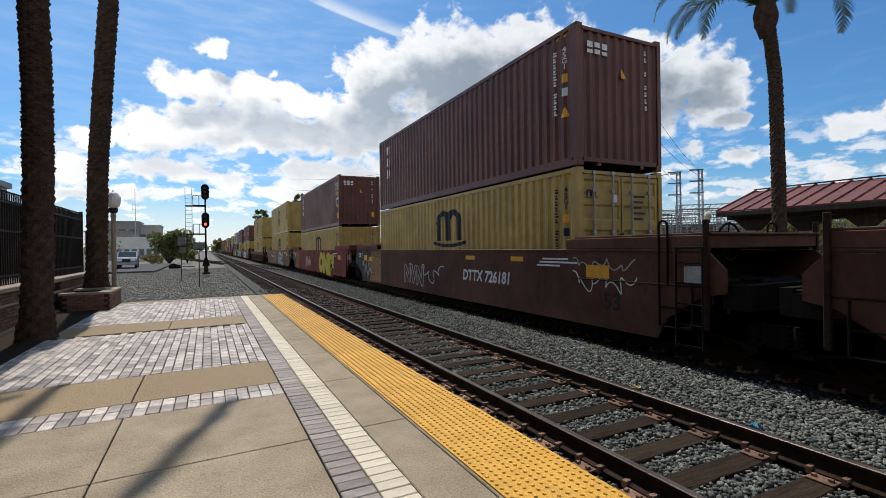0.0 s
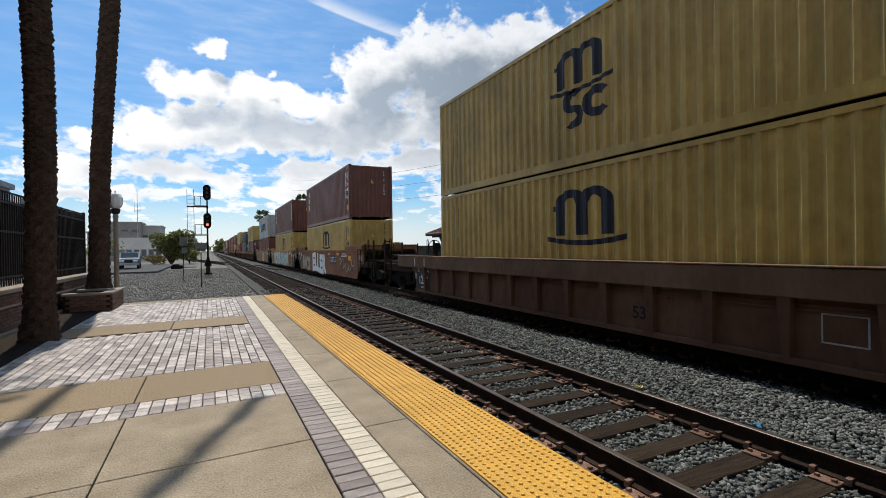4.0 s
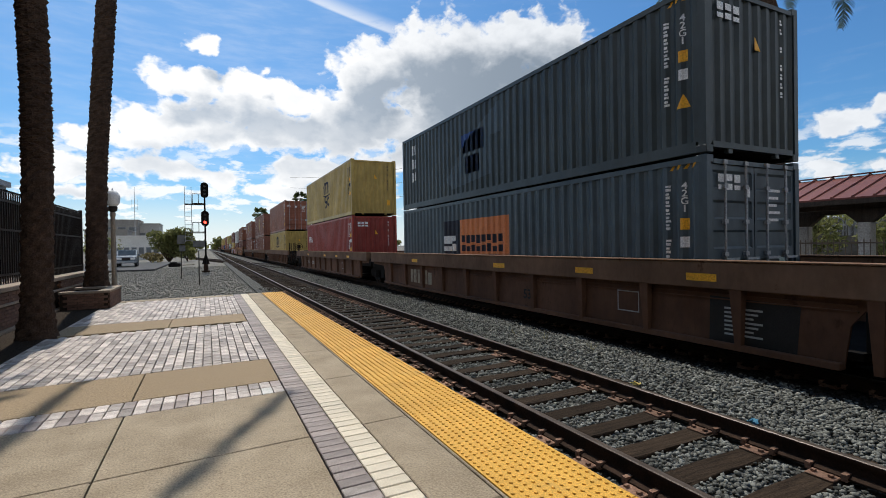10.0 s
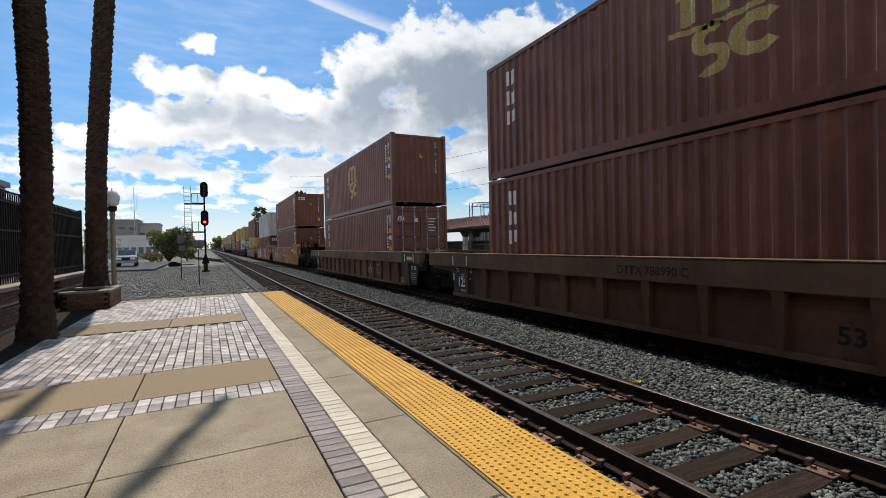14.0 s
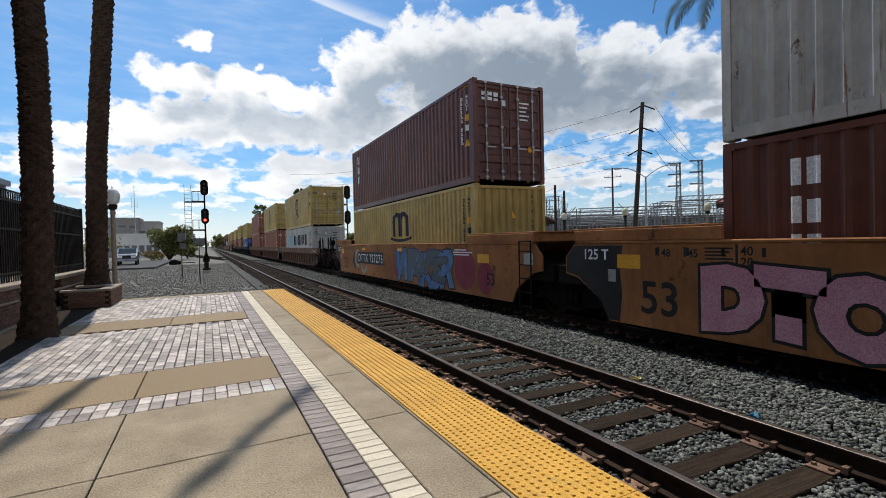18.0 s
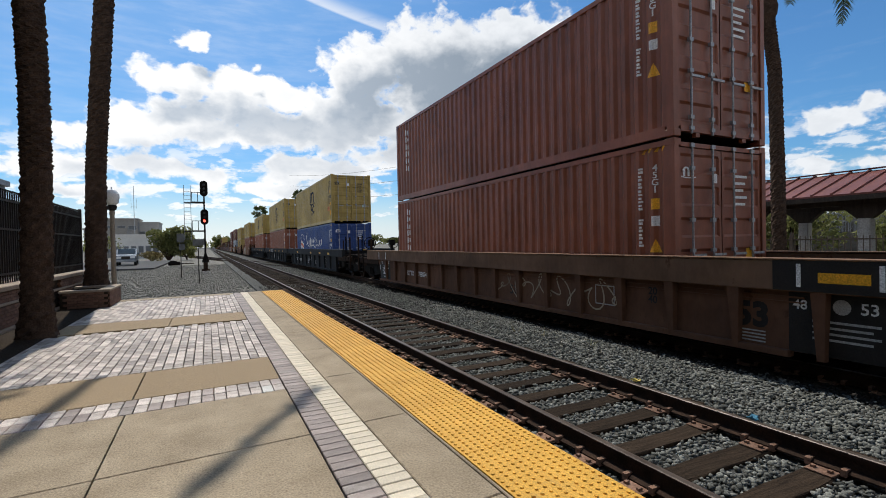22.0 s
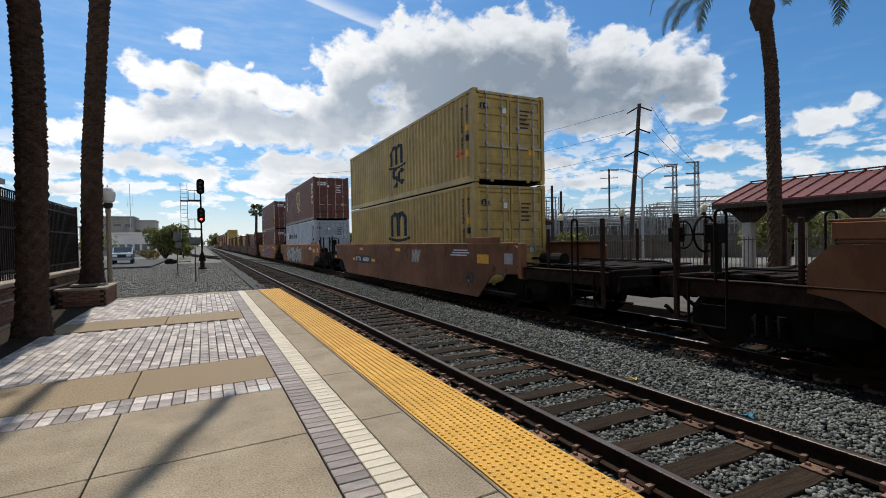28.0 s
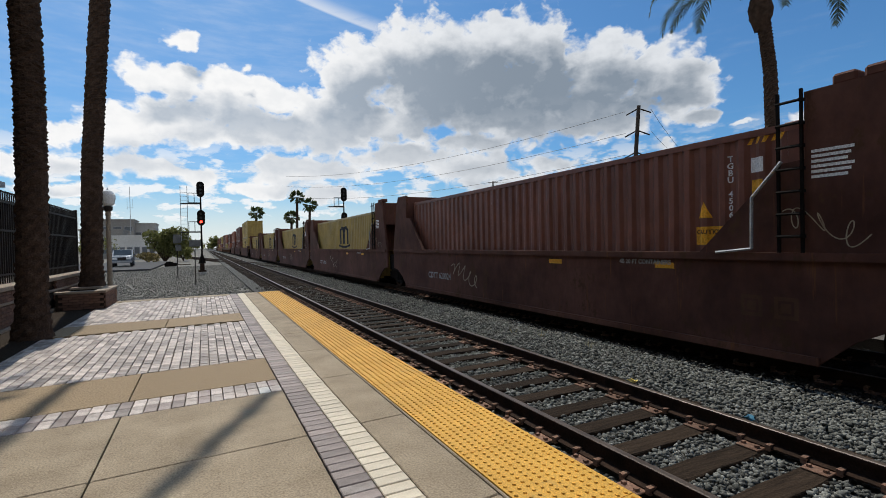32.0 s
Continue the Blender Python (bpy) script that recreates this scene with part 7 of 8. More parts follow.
def side_text(parent, text, y, z, size, mat, x=-1.4235, strip=False, bold=0.004, shear=0.0):
    if strip:
        n = len(text) * size * 0.62 + 0.2
        on_side(parent, shape(rect(-0.1, -0.1 * size - 0.05, n, 0.78 * size + 0.05)), y, z, SPRAY_BLACK, x, "number_board", "black strip behind the number")
        x -= 0.002
    ob = on_side(parent, glyphs(text, size, bold, shear, 1.22 if strip else 1.0), y, z, mat, x, "lettering")
    for k, v in enumerate(ob.data.vertices):
        v.co.x -= 0.000006 * k


def wagon_marks(th, kind, n, wp):
    r_ = random.Random(n * 7 + 1)
    if kind == "smooth":
        for y in (4.3, 2.1) if n < 6 else (5.6,) if n == 7 else (5.6, 10.2):
            tag(th, y, 1.36, 0.5, 0.11)
        tag(th, -0.42, 1.1, 0.58, 0.24)
        on_side(th, shape(rect(0, 0, 0.35, 0.26)), -2.5 if n < 24 else -1.7, 1.12, SPRAY_GREY, -1.423, "data_plate")
        on_side(th, glyphs("53" if n < 24 else "40", 0.42, 0.012), -0.85 if n < 24 else 0.2, 0.55, SPRAY_BLACK, -1.423, "lettering")
        for k in range(3 if n != 15 else 0):
            on_side(th, shape(rect(0, 0, r_.uniform(0.7, 1.2), 0.035)), 0.9 + 0.1 * k, 1.42 - 0.07 * k, WHITE, -1.423, "data_line")
        for k in range(4):
            on_side(th, shape(rect(0, 0, 0.05, 0.12)), 13.2 - 0.55 * k, 1.40, SPRAY_BLACK, -1.423, "lift_mark")
    else:
        for y, w in ((5.5, 0.5), (2.54, 0.47), (0.15, 0.47), (10.8, 0.5)) if n in (8, 9, 10, 20, 21, 22) else ():
            tag(th, y, 1.12, w, 0.11, -1.503)
        on_side(th, shape(rect(0, 0, 0.47, 0.02), rect(0, 0.34, 0.47, 0.36), rect(0, 0.02, 0.02, 0.34), rect(0.45, 0.02, 0.47, 0.34)), 1.60, 0.50, SPRAY_GREY, -1.3785, "data_plate", "thin grey outline of a data box")
        if wp != "black" and n not in (8, 9, 10):
            on_side(th, shape([(0, 0), (1.15, 0), (1.15, 0.76), (-0.1, 0.70)]), 13.92, 0.245, SPRAY_BLACK, -1.379, "end_panel", "black painted end panel")
            on_side(th, glyphs("125T", 0.36, 0.010), 13.72, 0.47, WHITE, -1.382, "lettering")
            for word, y in (("53", 13.82), ("48", 13.06)):
                on_side(th, glyphs(word, 0.17, 0.004), y, 0.86, WHITE, -1.382, "lettering")
            for z_, w_ in ((0.79, 0.56), (0.74, 0.46), (0.36, 0.34), (0.325, 0.28)):
                on_side(th, shape(rect(0, 0, w_, 0.022)), 13.55, z_, SPRAY_GREY, -1.382, "data_line")
            on_side(th, shape(rect(0, 0, 0.10, 0.20)), 14.02, 0.62, SPRAY_GREY, -1.382, "data_plate")
            for y in (13.80, 13.00):
                on_side(th, shape(rect(0, 0, 0.05, 0.26)), y, 1.08, WHITE, -1.5045, "lift_mark")
            on_side(th, glyphs("20\n40", 0.17, 0.004, 0, 1, 0.8), 0.30, 0.80, SPRAY_BLACK, -1.4955, "lettering")
        if n in (13, 17, 18, 19):
            on_side(th, shape([(0, 0), (0.95, 0), (1.1, 0.56), (1.1, 0.74), (0, 0.74)]), -1.72, 0.26, SPRAY_BLACK, -1.3790, "end_panel", "black painted end panel")
            on_side(th, shape(rect(0, 0, 1.3, 0.38)), -1.6, 1.03, SPRAY_BLACK, -1.5022, "end_panel", "black painted end panel")
            on_side(th, glyphs("48", 0.16, 0.003), -1.77, 0.80, WHITE, -1.3815, "lettering")
            on_side(th, glyphs("53", 0.18, 0.003), -2.45, 0.80, WHITE, -1.3815, "lettering")
            on_side(th, shape(disc(0, 0, 0.09, 14)), -2.28, 0.86, SPRAY_GREY, -1.3815, "data_plate")
            for k in range(4):
                on_side(th, shape(rect(0, 0, 0.66 - 0.07 * (k % 2), 0.028)), -1.98, 0.66 - 0.07 * k, SPRAY_GREY, -1.3815, "data_line")
            on_side(th, glyphs("53", 0.44, 0.02), -1.05, 0.52, SPRAY_BLACK, -1.3792, "lettering")
            for y in (-1.87, -2.67):
                on_side(th, shape(rect(0, 0, 0.05, 0.28)), y, 1.08, WHITE, -1.5045, "lift_mark")
            tag(th, -2.1, 1.14, 0.5, 0.12, -1.5050)
            for k in range(4):
                on_side(th, shape(rect(0, 0, 0.44, 0.02)), -1.0, 0.44 - 0.045 * k, SPRAY_GREY, -1.3792, "data_line")
        on_side(th, glyphs("53", 0.30, 0.006), 4.52 - 0.1, 0.45, SPRAY_BLACK if wp != "black" else SPRAY_GREY, -1.379, "lettering")


def bay_text(th, words, y, size, mat, z=0.55):
    """Words between the ribs, one to a bay."""
    for k, word in enumerate(words):
        side_text(th, word, y - 1.0125 * k, z, size, mat, -1.379)


def wagon_art(th, n):
    """What is painted on each single wagon."""
    W, K = WHITE, SPRAY_BLACK
    if n == 1:
        side_text(th, "DTTX 726181", 4.5, 0.80, 0.40, W, shear=0.15, bold=0.012)
        scrawl(th, -0.05, 1.2, 1.5, 0.3, SPRAY_GREY, 3, r=0.012)
        scrawl(th, -0.05, 0.8, 1.5, 0.45, W, 13, r=0.012)
        dark_end(th, True, edge=13.6, big=False)
        on_side(th, shape([(0, 0.02), (0.1, 0.5), (-0.05, 0.8), (0.3, 1.3), (1.5, 1.3), (1.5, 0.02)]), 13.1, 0.26, WAGON_PAINT["ochre"], -1.4222, "patch", "dusty amber painted patch")
        tag(th, 13.25, 1.13, 0.5, 0.2)
        side_text(th, "53", 14.03, 0.56, 0.66, K, bold=0.015, x=-1.4268)
        on_side(th, shape(rect(0, 0, 0.54, 0.02), rect(0, 0.28, 0.54, 0.30), rect(0, 0.02, 0.02, 0.28), rect(0.52, 0.02, 0.54, 0.28), rect(0.1, 0.12, 0.42, 0.14), rect(0.08, 0.18, 0.46, 0.2)), 13.0, 0.55, K, -1.4245, "data_plate")
        scrawl(th, 14.0, 0.35, 1.1, 0.9, SPRAY_GREY, 23, r=0.016, x=-1.4272)
        scrawl(th, 7.4, 0.5, 1.6, 0.7, W, 4)
        graffiti(th, "NVN", 9.0, 0.5, 0.8, WAGON_PAINT["rust"], SPRAY_GREY, 0.02)
    elif n == 2:
        graffiti(th, "ONES", 4.6, 0.30, 1.45, SPRAY_YELLOW, WAGON_PAINT["wine"], 0.14, 0.1, wide=1.05)
        on_side(th, letter_blocks(3, 0.5, 0.7, 0.12), 9.2, 0.5, SPRAY_TAN, -1.423, "logo")
        on_side(th, shape([(0, 0.02), (0, 1.3), (1.22, 1.3), (1.30, 1.05), (1.42, 0.9), (1.22, 0.72), (1.30, 0.55), (0.98, 0.5), (1.1, 0.02)]), 13.42, 0.26, WAGON_PAINT["amber"], -1.4222, "patch", "dusty amber painted patch")
        dark_end(th, True, edge=13.4, big=False)
        side_text(th, "53", 14.27, 0.49, 0.66, WAGON_PAINT["brown"], bold=0.01)
    elif n == 3:
        graffiti(th, "GEC", 5.3, 0.28, 1.55, SPRAY_GREY, K, 0.08, 0.2, space=1.1)
        on_side(th, shape(rect(0, 0, 2.3, 1.15)), 8.7, 0.35, WAGON_PAINT["amber"], -1.4222, "patch")
        side_text(th, "DTTX 726181", 11.1, 0.84, 0.41, W, strip=True, bold=0.012, shear=0.18)
        for k_, (y_, z_) in enumerate(((12.2, 1.2), (11.2, 0.35), (9.6, 1.25), (8.9, 0.35), (8.2, 0.8), (13.0, 0.7))):
            scrawl(th, y_, z_, 0.9, 0.3, SPRAY_GREY, 50 + k_, r=0.012)
        sweep = [(0.05 + 1.35 * math.sin(k * 0.262) ** 0.8, 1.02 - 0.09 * k + 0.06 * math.sin(k * 0.8)) for k in range(12)]
        for mat_, wide_, dx_, x_ in ((K, 0.12, 0.0, -1.4237), (SPRAY_GREY, 0.065, 0.03, -1.4262), (SPRAY_BLUE, 0.02, 0.06, -1.4282)):
            on_side(th, ribbon([(a_ + dx_, b_) for a_, b_ in sweep], wide_), 8.95, 0.40, mat_, x_, "graffiti", "curved spray-painted sweep")
        side_text(th, "53", 14.2, 0.7, 0.42, K, bold=0.012)
    elif n == 5:
        graffiti(th, "ELLER", 9.2, 0.28, 1.55, W, K, 0.10, 0.0, space=1.05)
        graffiti(th, "FACB", 13.1, 0.32, 1.2, SPRAY_TAN, K, 0.09, 0.1, space=1.05)
        side_text(th, "DTTX", 3.6, 0.95, 0.42, W, strip=True)
        dark_end(th, True)
        scrawl(th, 1.5, 0.4, 3.0, 0.9, SPRAY_TAN, 9, r=0.03)
    elif n == 6:
        graffiti(th, "MOTER", 12.1, 0.34, 1.5, TEAL, K, 0.11, 0.0, wide=1.12)
        graffiti(th, "MAYOR", 6.2, 0.34, 1.45, TEAL, K, 0.11, 0.0, wide=0.95)
        graffiti(th, "JES", 1.0, 0.4, 1.1, WAGON_PAINT["amber"], K, 0.03, 0.1)
        dark_end(th, False)
        dark_end(th, True)
    elif n == 7:
        graffiti(th, "OESY", 6.2, 0.30, 1.4, SPRAY_GREY, K, 0.12, 0.1, wide=0.82)
        side_text(th, "DTTX 795055", 11.35, 1.10, 0.39, W, strip=True, bold=0.012, shear=0.15)
        tag(th, 8.35, 1.05, 0.48, 0.12)
        side_text(th, "53", 7.75, 0.82, 0.50, K, bold=0.016)
        graffiti(th, "OLNTY", 9.85, 0.36, 0.60, WAGON_PAINT["ochre"], SPRAY_BLACK, -0.012, 0.0, wide=1.0)
        scrawl(th, 12.9, 0.75, 0.6, 0.5, K, 5, r=0.018)
        scrawl(th, 6.4, 0.35, 0.8, 0.7, K, 15, r=0.018)
        for word, y in (("48", 13.0), ("45", 12.6), ("40", 11.75)):
            on_side(th, glyphs(word, 0.15, 0.003), y, 1.38, K, -1.4235, "lettering")
        tag(th, 13.6, 1.1, 0.45, 0.2)
        dark_end(th, False)
    elif n == 14:
        side_text(th, "DTTX 727273", 6.2, 0.8, 0.34, W, strip=True)
        graffiti(th, "WDERS", 12.5, 0.6, 0.7, WAGON_PAINT["amber"], SPRAY_GREY, 0.0, 0.2)
        
        scrawl(th, 9.8, 0.5, 2.6, 0.9, SPRAY_GREY, 11, r=0.02)
        on_side(th, shape(disc(10.0 - 9.0, 0.75, 0.5, 18)), 10.6, 0.2, K, -1.4226, "patch")
        dark_end(th, True)
    elif n == 15:
        graffiti(th, "DTOR", 12.4, 0.4, 1.1, PINK, K, 0.10, 0.0)
        on_side(th, shape([(0, 0), (1.2, 0), (1.4, 0.5), (1.1, 1.1), (0, 1.15)]), 9.2, 0.35, BOX_PAINT["paleblue"], -1.4226, "patch")
        bm = shape(rect(0, 0.7, 1.1, 0.85), rect(0.45, 0, 0.65, 0.7), rect(1.2, 0.7, 2.2, 0.85), rect(1.6, 0, 1.8, 0.7), [(2.3, 0), (2.5, 0), (3.3, 0.85), (3.1, 0.85)], [(3.1, 0), (3.3, 0), (2.5, 0.85), (2.3, 0.85)])
        for v in bm.verts:
            v.co.x *= 0.76
        on_side(th, bm, 7.8, 0.42, SPRAY_WINE, -1.4227, "logo", "dark red block logo")
        burst(th, 4.05, 0.26, SPRAY_TAN, K)
        scrawl(th, 1.15, 0.95, 0.75, 0.5, K, 63, r=0.014, turns=9)
        scrawl(th, 0.6, 0.80, 0.6, 0.65, K, 66, r=0.016, turns=6)
        scrawl(th, 0.3, 0.45, 1.3, 0.25, SPRAY_TAN, 64, r=0.012)
        dark_end(th, True)
    elif n == 16:
        graffiti(th, "WAKSR", 5.9, 0.30, 1.5, SPRAY_BLUE, K, 0.07, 0.25, space=0.90)
        wildstyle(th, 5.9, 0.26, 4.8, 1.25, BOX_PAINT["bluegrey"], SPRAY_PURPLE, 31, 9, -1.4224)
        on_side(th, shape(disc(0, 0, 0.45, 14), disc(5.3, 0.1, 0.6, 14), disc(6.4, -0.1, 0.42, 14)), 5.6, 0.80, SPRAY_WINE, -1.4224, "patch")
        side_text(th, "DTTX 727273", 10.85, 0.84, 0.50, W, strip=True)
        dark_end(th, True, edge=14.4)
        on_side(th, shape([(0, 0), (0.4, 0.45), (0, 0.9), (-0.35, 0.45)]), 11.5, 0.4, K, -1.4228, "diamond_mark")
        for y, z, a0, a1 in ((10.0, 0.72, 190, 350), (10.95, 0.95, 60, 300), (8.3, 0.85, 20, 200)):
            loop = [(0.40 * math.cos(math.radians(a0 + (a1 - a0) * k / 12)), 0.36 * math.sin(math.radians(a0 + (a1 - a0) * k / 12))) for k in range(13)]
            on_side(th, ribbon(loop, 0.13), y, z, SPRAY_BLACK, -1.4224, "graffiti", "black spray-painted outline")
            on_side(th, ribbon(loop, 0.105), y, z, SPRAY_TAN, -1.4229, "graffiti", "tan spray-painted loop")
    elif n == 8:
        side_text(th, "DTTX", 11.45, 0.53, 0.27, SPRAY_GREY, -1.379)
        side_text(th, "728553", 9.92, 0.53, 0.30, SPRAY_GREY, -1.379)
    elif n == 9:
        on_side(th, shape([(0, 0), (1.15, 0), (1.2, 0.62), (0.02, 0.66)]), -0.12, 0.25, K, -1.379, "end_panel", "black painted end panel")
        for k in range(7):
            on_side(th, shape(rect(0, 0, 0.52 - 0.06 * (k % 3), 0.028)), -0.35, 0.74 - 0.06 * k, SPRAY_GREY, -1.382, "data_line")
        on_side(th, letter_blocks(3, 0.52, 0.46, 0.1), 11.2, 0.4, SPRAY_TAN, -1.379, "logo", "worn tan block logo")
    elif n == 10:
        side_text(th, "DTTX", 11.45, 0.53, 0.27, SPRAY_GREY, -1.379)
        side_text(th, "728553", 9.92, 0.53, 0.30, SPRAY_GREY, -1.379)
    elif n == 11:
        bay_text(th, ("DTTX", "788990"), 3.90, 0.23, SPRAY_GREY)
    elif n in (12, 13):
        side_text(th, "DTTX 788990 C", 7.6, 1.13, 0.20, K, -1.503)
        scrawl(th, 3.0, 0.4, 0.7, 0.5, SPRAY_GREY, n, -1.379)
    elif n == 17:
        side_text(th, "DTTX", 2.48, 0.60, 0.19, W, -1.379, strip=True, shear=0.2)
        scrawl(th, 4.75, 0.52, 0.72, 0.30, SPRAY_GREY, 44, -1.379, 0.012, 9)
        scrawl(th, 4.65, 0.32, 0.68, 0.28, SPRAY_GREY, 46, -1.379, 0.012, 9)
        side_text(th, "DTTX 786074 B", 4.95, 1.24, 0.10, K, -1.503)
    elif n == 18:
        scrawl(th, 2.5, 0.42, 0.8, 0.42, SPRAY_PURPLE, 8, -1.379, 0.02)
        scrawl(th, 4.3, 0.40, 0.5, 0.4, WAGON_PAINT["near_black"], 28, -1.379, 0.014)
    elif n == 19:
        scrawl(th, 5.2, 0.3, 4.2, 0.75, SPRAY_TAN, 6, -1.379, 0.016, 12)
        bay_text(th, ("DTTX", "788074"), 10.98, 0.23, W)
    elif n == 20:
        side_text(th, "A", 12.25, 0.66, 0.25, W, -1.379)
        on_side(th, glyphs("DTTX", 0.29, 0.005, 0.0, 1.2), 11.53, 0.53, W, -1.379, "lettering")
        on_side(th, glyphs("888800", 0.31, 0.007, 0.0, 1.55), 10.27, 0.52, W, -1.379, "lettering")
        scrawl(th, 7.0, 0.35, 1.3, 0.7, W, 14, -1.379, 0.02)
        side_text(th, "53", 4.4, 0.45, 0.34, SPRAY_GREY, -1.382, bold=0.01)
    elif n == 21:
        on_side(th, glyphs("SHOCKS", 0.47, 0.022, 0.15, 1.05), 9.23, 1.045, SPRAY_GREY, -1.5035, "graffiti", "pale spray-painted letters")
        scrawl(th, 7.48, 0.36, 0.9, 0.56, SPRAY_GREY, 17, -1.379, 0.028, 9)
        graffiti(th, "RFOUR", 4.4, 0.32, 0.42, SPRAY_GREY, K, 0.0, 0.2, -1.379)
        on_side(th, shape([(0, 0.05), (0.9, 0), (0.95, 0.48), (0.4, 0.52), (0.02, 0.47)]), 10.1, 0.38, NAVY_MARK, -1.3787, "patch", "dark blue painted-over patch")
        side_text(th, "C", 12.2, 0.7, 0.3, W, -1.379)
    elif n == 22:
        scrawl(th, 9.3, 0.35, 0.8, 0.6, W, 15, -1.379, 0.018)
        scrawl(th, 7.9, 0.35, 0.9, 0.6, W, 16, -1.379, 0.018)
    elif n == 23:
        graffiti(th, "ARMEE", 11.8, 0.3, 1.5, SPRAY_TAN, SPRAY_GREY, 0.10, 0.1, space=1.05)
        side_text(th, "DTTX 645044", 10.2, 0.85, 0.42, W, strip=True, shear=0.1)
        graffiti(th, "B", 3.6, 0.3, 1.5, SPRAY_TAN, K, 0.1, 0.1)
    elif n == 24:
        side_text(th, "DTTX  469804", 10.82, 0.86, 0.27, W, strip=True, shear=0.2)
        tag(th, 11.36, 0.88, 0.4, 0.1)
        tag(th, 8.5, 0.88, 0.47, 0.11)
        tag(th, 14.96, 0.9, 0.48, 0.12)
        graffiti(th, "NV", 4.0, 1.05, 0.45, SPRAY_GREY, SPRAY_TAN, 0.02)
    elif n == 25:
        wildstyle(th, 10.7, 0.24, 6.9, 1.22, SPRAY_GREY, K, 77, 22)
        wildstyle(th, 3.8, 0.24, 3.9, 1.1, WAGON_PAINT["umber"], K, 79, 13)
        side_text(th, "DTTX      455501", 11.4, 0.92, 0.28, W, strip=True, shear=0.2)
        side_text(th, "40", 13.4, 0.6, 0.6, K, bold=0.015)
    elif n == 26:
        wildstyle(th, 8.9, 0.26, 5.6, 1.1, SPRAY_PURPLE, SPRAY_GREY, 83, 13)
        on_side(th, shape(rect(0, 0.42, 1.0, 0.62), rect(0.4, 0, 0.62, 0.42), [(1.05, 0), (1.3, 0), (1.95, 0.62), (1.7, 0.62)], [(1.7, 0), (1.95, 0), (1.62, 0.30), (1.5, 0.20)], [(1.05, 0.62), (1.3, 0.62), (1.5, 0.44), (1.38, 0.32)]), 3.3, 0.52, SPRAY_WINE, -1.4226, "logo", "dark red block logo")
        side_text(th, "DTTX   455867", 10.34, 0.92, 0.24, W, shear=0.2)
        scrawl(th, 3.2, 1.15, 0.8, 0.22, K, 91, r=0.012)
        scrawl(th, 1.9, 1.12, 0.8, 0.25, K, 92, r=0.012)
        side_text(th, "40", 14.0, 0.6, 0.62, K, bold=0.015)


# the gear at a wagon's coupled end
def ladder_mesh():
    bm = bmesh.new()
    for y in (-0.22, 0.22):
        tube(bm, (0, y, 0.5), (0, y, 2.02), 0.018, n=6)
    for z in (0.55, 0.86, 1.17, 1.48, 1.79, 2.02):
        tube(bm, (0, -0.22, z), (0, 0.22, z), 0.013, n=5)
    return bm


def grab_mesh():
    """Bent pipe with a loop at its top and a stirrup below the deck."""
    bm = bmesh.new()
    pts = [(0, -0.34, 1.05), (0, -0.34, 0.42), (0, 0.24, 0.42), (0, 0.24, 2.0), (0, 0.22, 2.06), (0, 0.16, 2.08), (0, 0.10, 2.06), (0, 0.08, 2.0), (0, 0.08, 1.06)]
    for a, b in zip(pts, pts[1:]):
        tube(bm, a, b, 0.020, n=6)
    tube(bm, (0, -0.34, 0.72), (0, 0.24, 0.72), 0.015, n=5)
    return bm


def grating_mesh():
    """Open steel treads laid across the end."""
    bm = bmesh.new()
    for k in range(5):
        bmesh.ops.create_cube(bm, size=1.0, matrix=Matrix.Translation((-0.1 + 0.04 * k, -2.75 - 0.5 * k, 1.14)) @ Matrix.Diagonal((2.3, 0.22, 0.03, 1)))
    for x in (-0.55, 0.55):
        bmesh.ops.create_cube(bm, size=1.0, matrix=Matrix.Translation((x, -3.7, 1.08)) @ Matrix.Diagonal((0.07, 2.8, 0.08, 1)))
    return bm


def rods_mesh():
    """Brake rods and safety straps that hang under the deck."""
    bm = bmesh.new()
    for k in range(6):
        y = -2.9 - 0.34 * k
        tube(bm, (-0.9 + 0.12 * (k % 3), y, 0.80), (-0.92 + 0.1 * (k % 2), y + 0.03, 0.36 + 0.05 * (k % 3)), 0.022, n=5)
    tube(bm, (-0.95, -2.5, 0.42), (-0.7, -5.0, 0.46), 0.026, n=6)
    tube(bm, (0.8, -2.5, 0.40), (0.6, -5.0, 0.50), 0.026, n=6)
    return bm


def brake_wheel_mesh():
    bm = bmesh.new()
    pts = [Vector((0.28 * math.cos(k * math.tau / 16), 0, 0.28 * math.sin(k * math.tau / 16))) for k in range(16)]
    for a, b in zip(pts, pts[1:] + pts[:1]):
        tube(bm, a, b, 0.018, n=5)
    for k in range(0, 16, 4):
        tube(bm, (0, 0.03, 0), pts[k], 0.014, n=4)
    tube(bm, (0, -0.02, 0), (0, 0.2, 0), 0.04, n=8)
    return bm


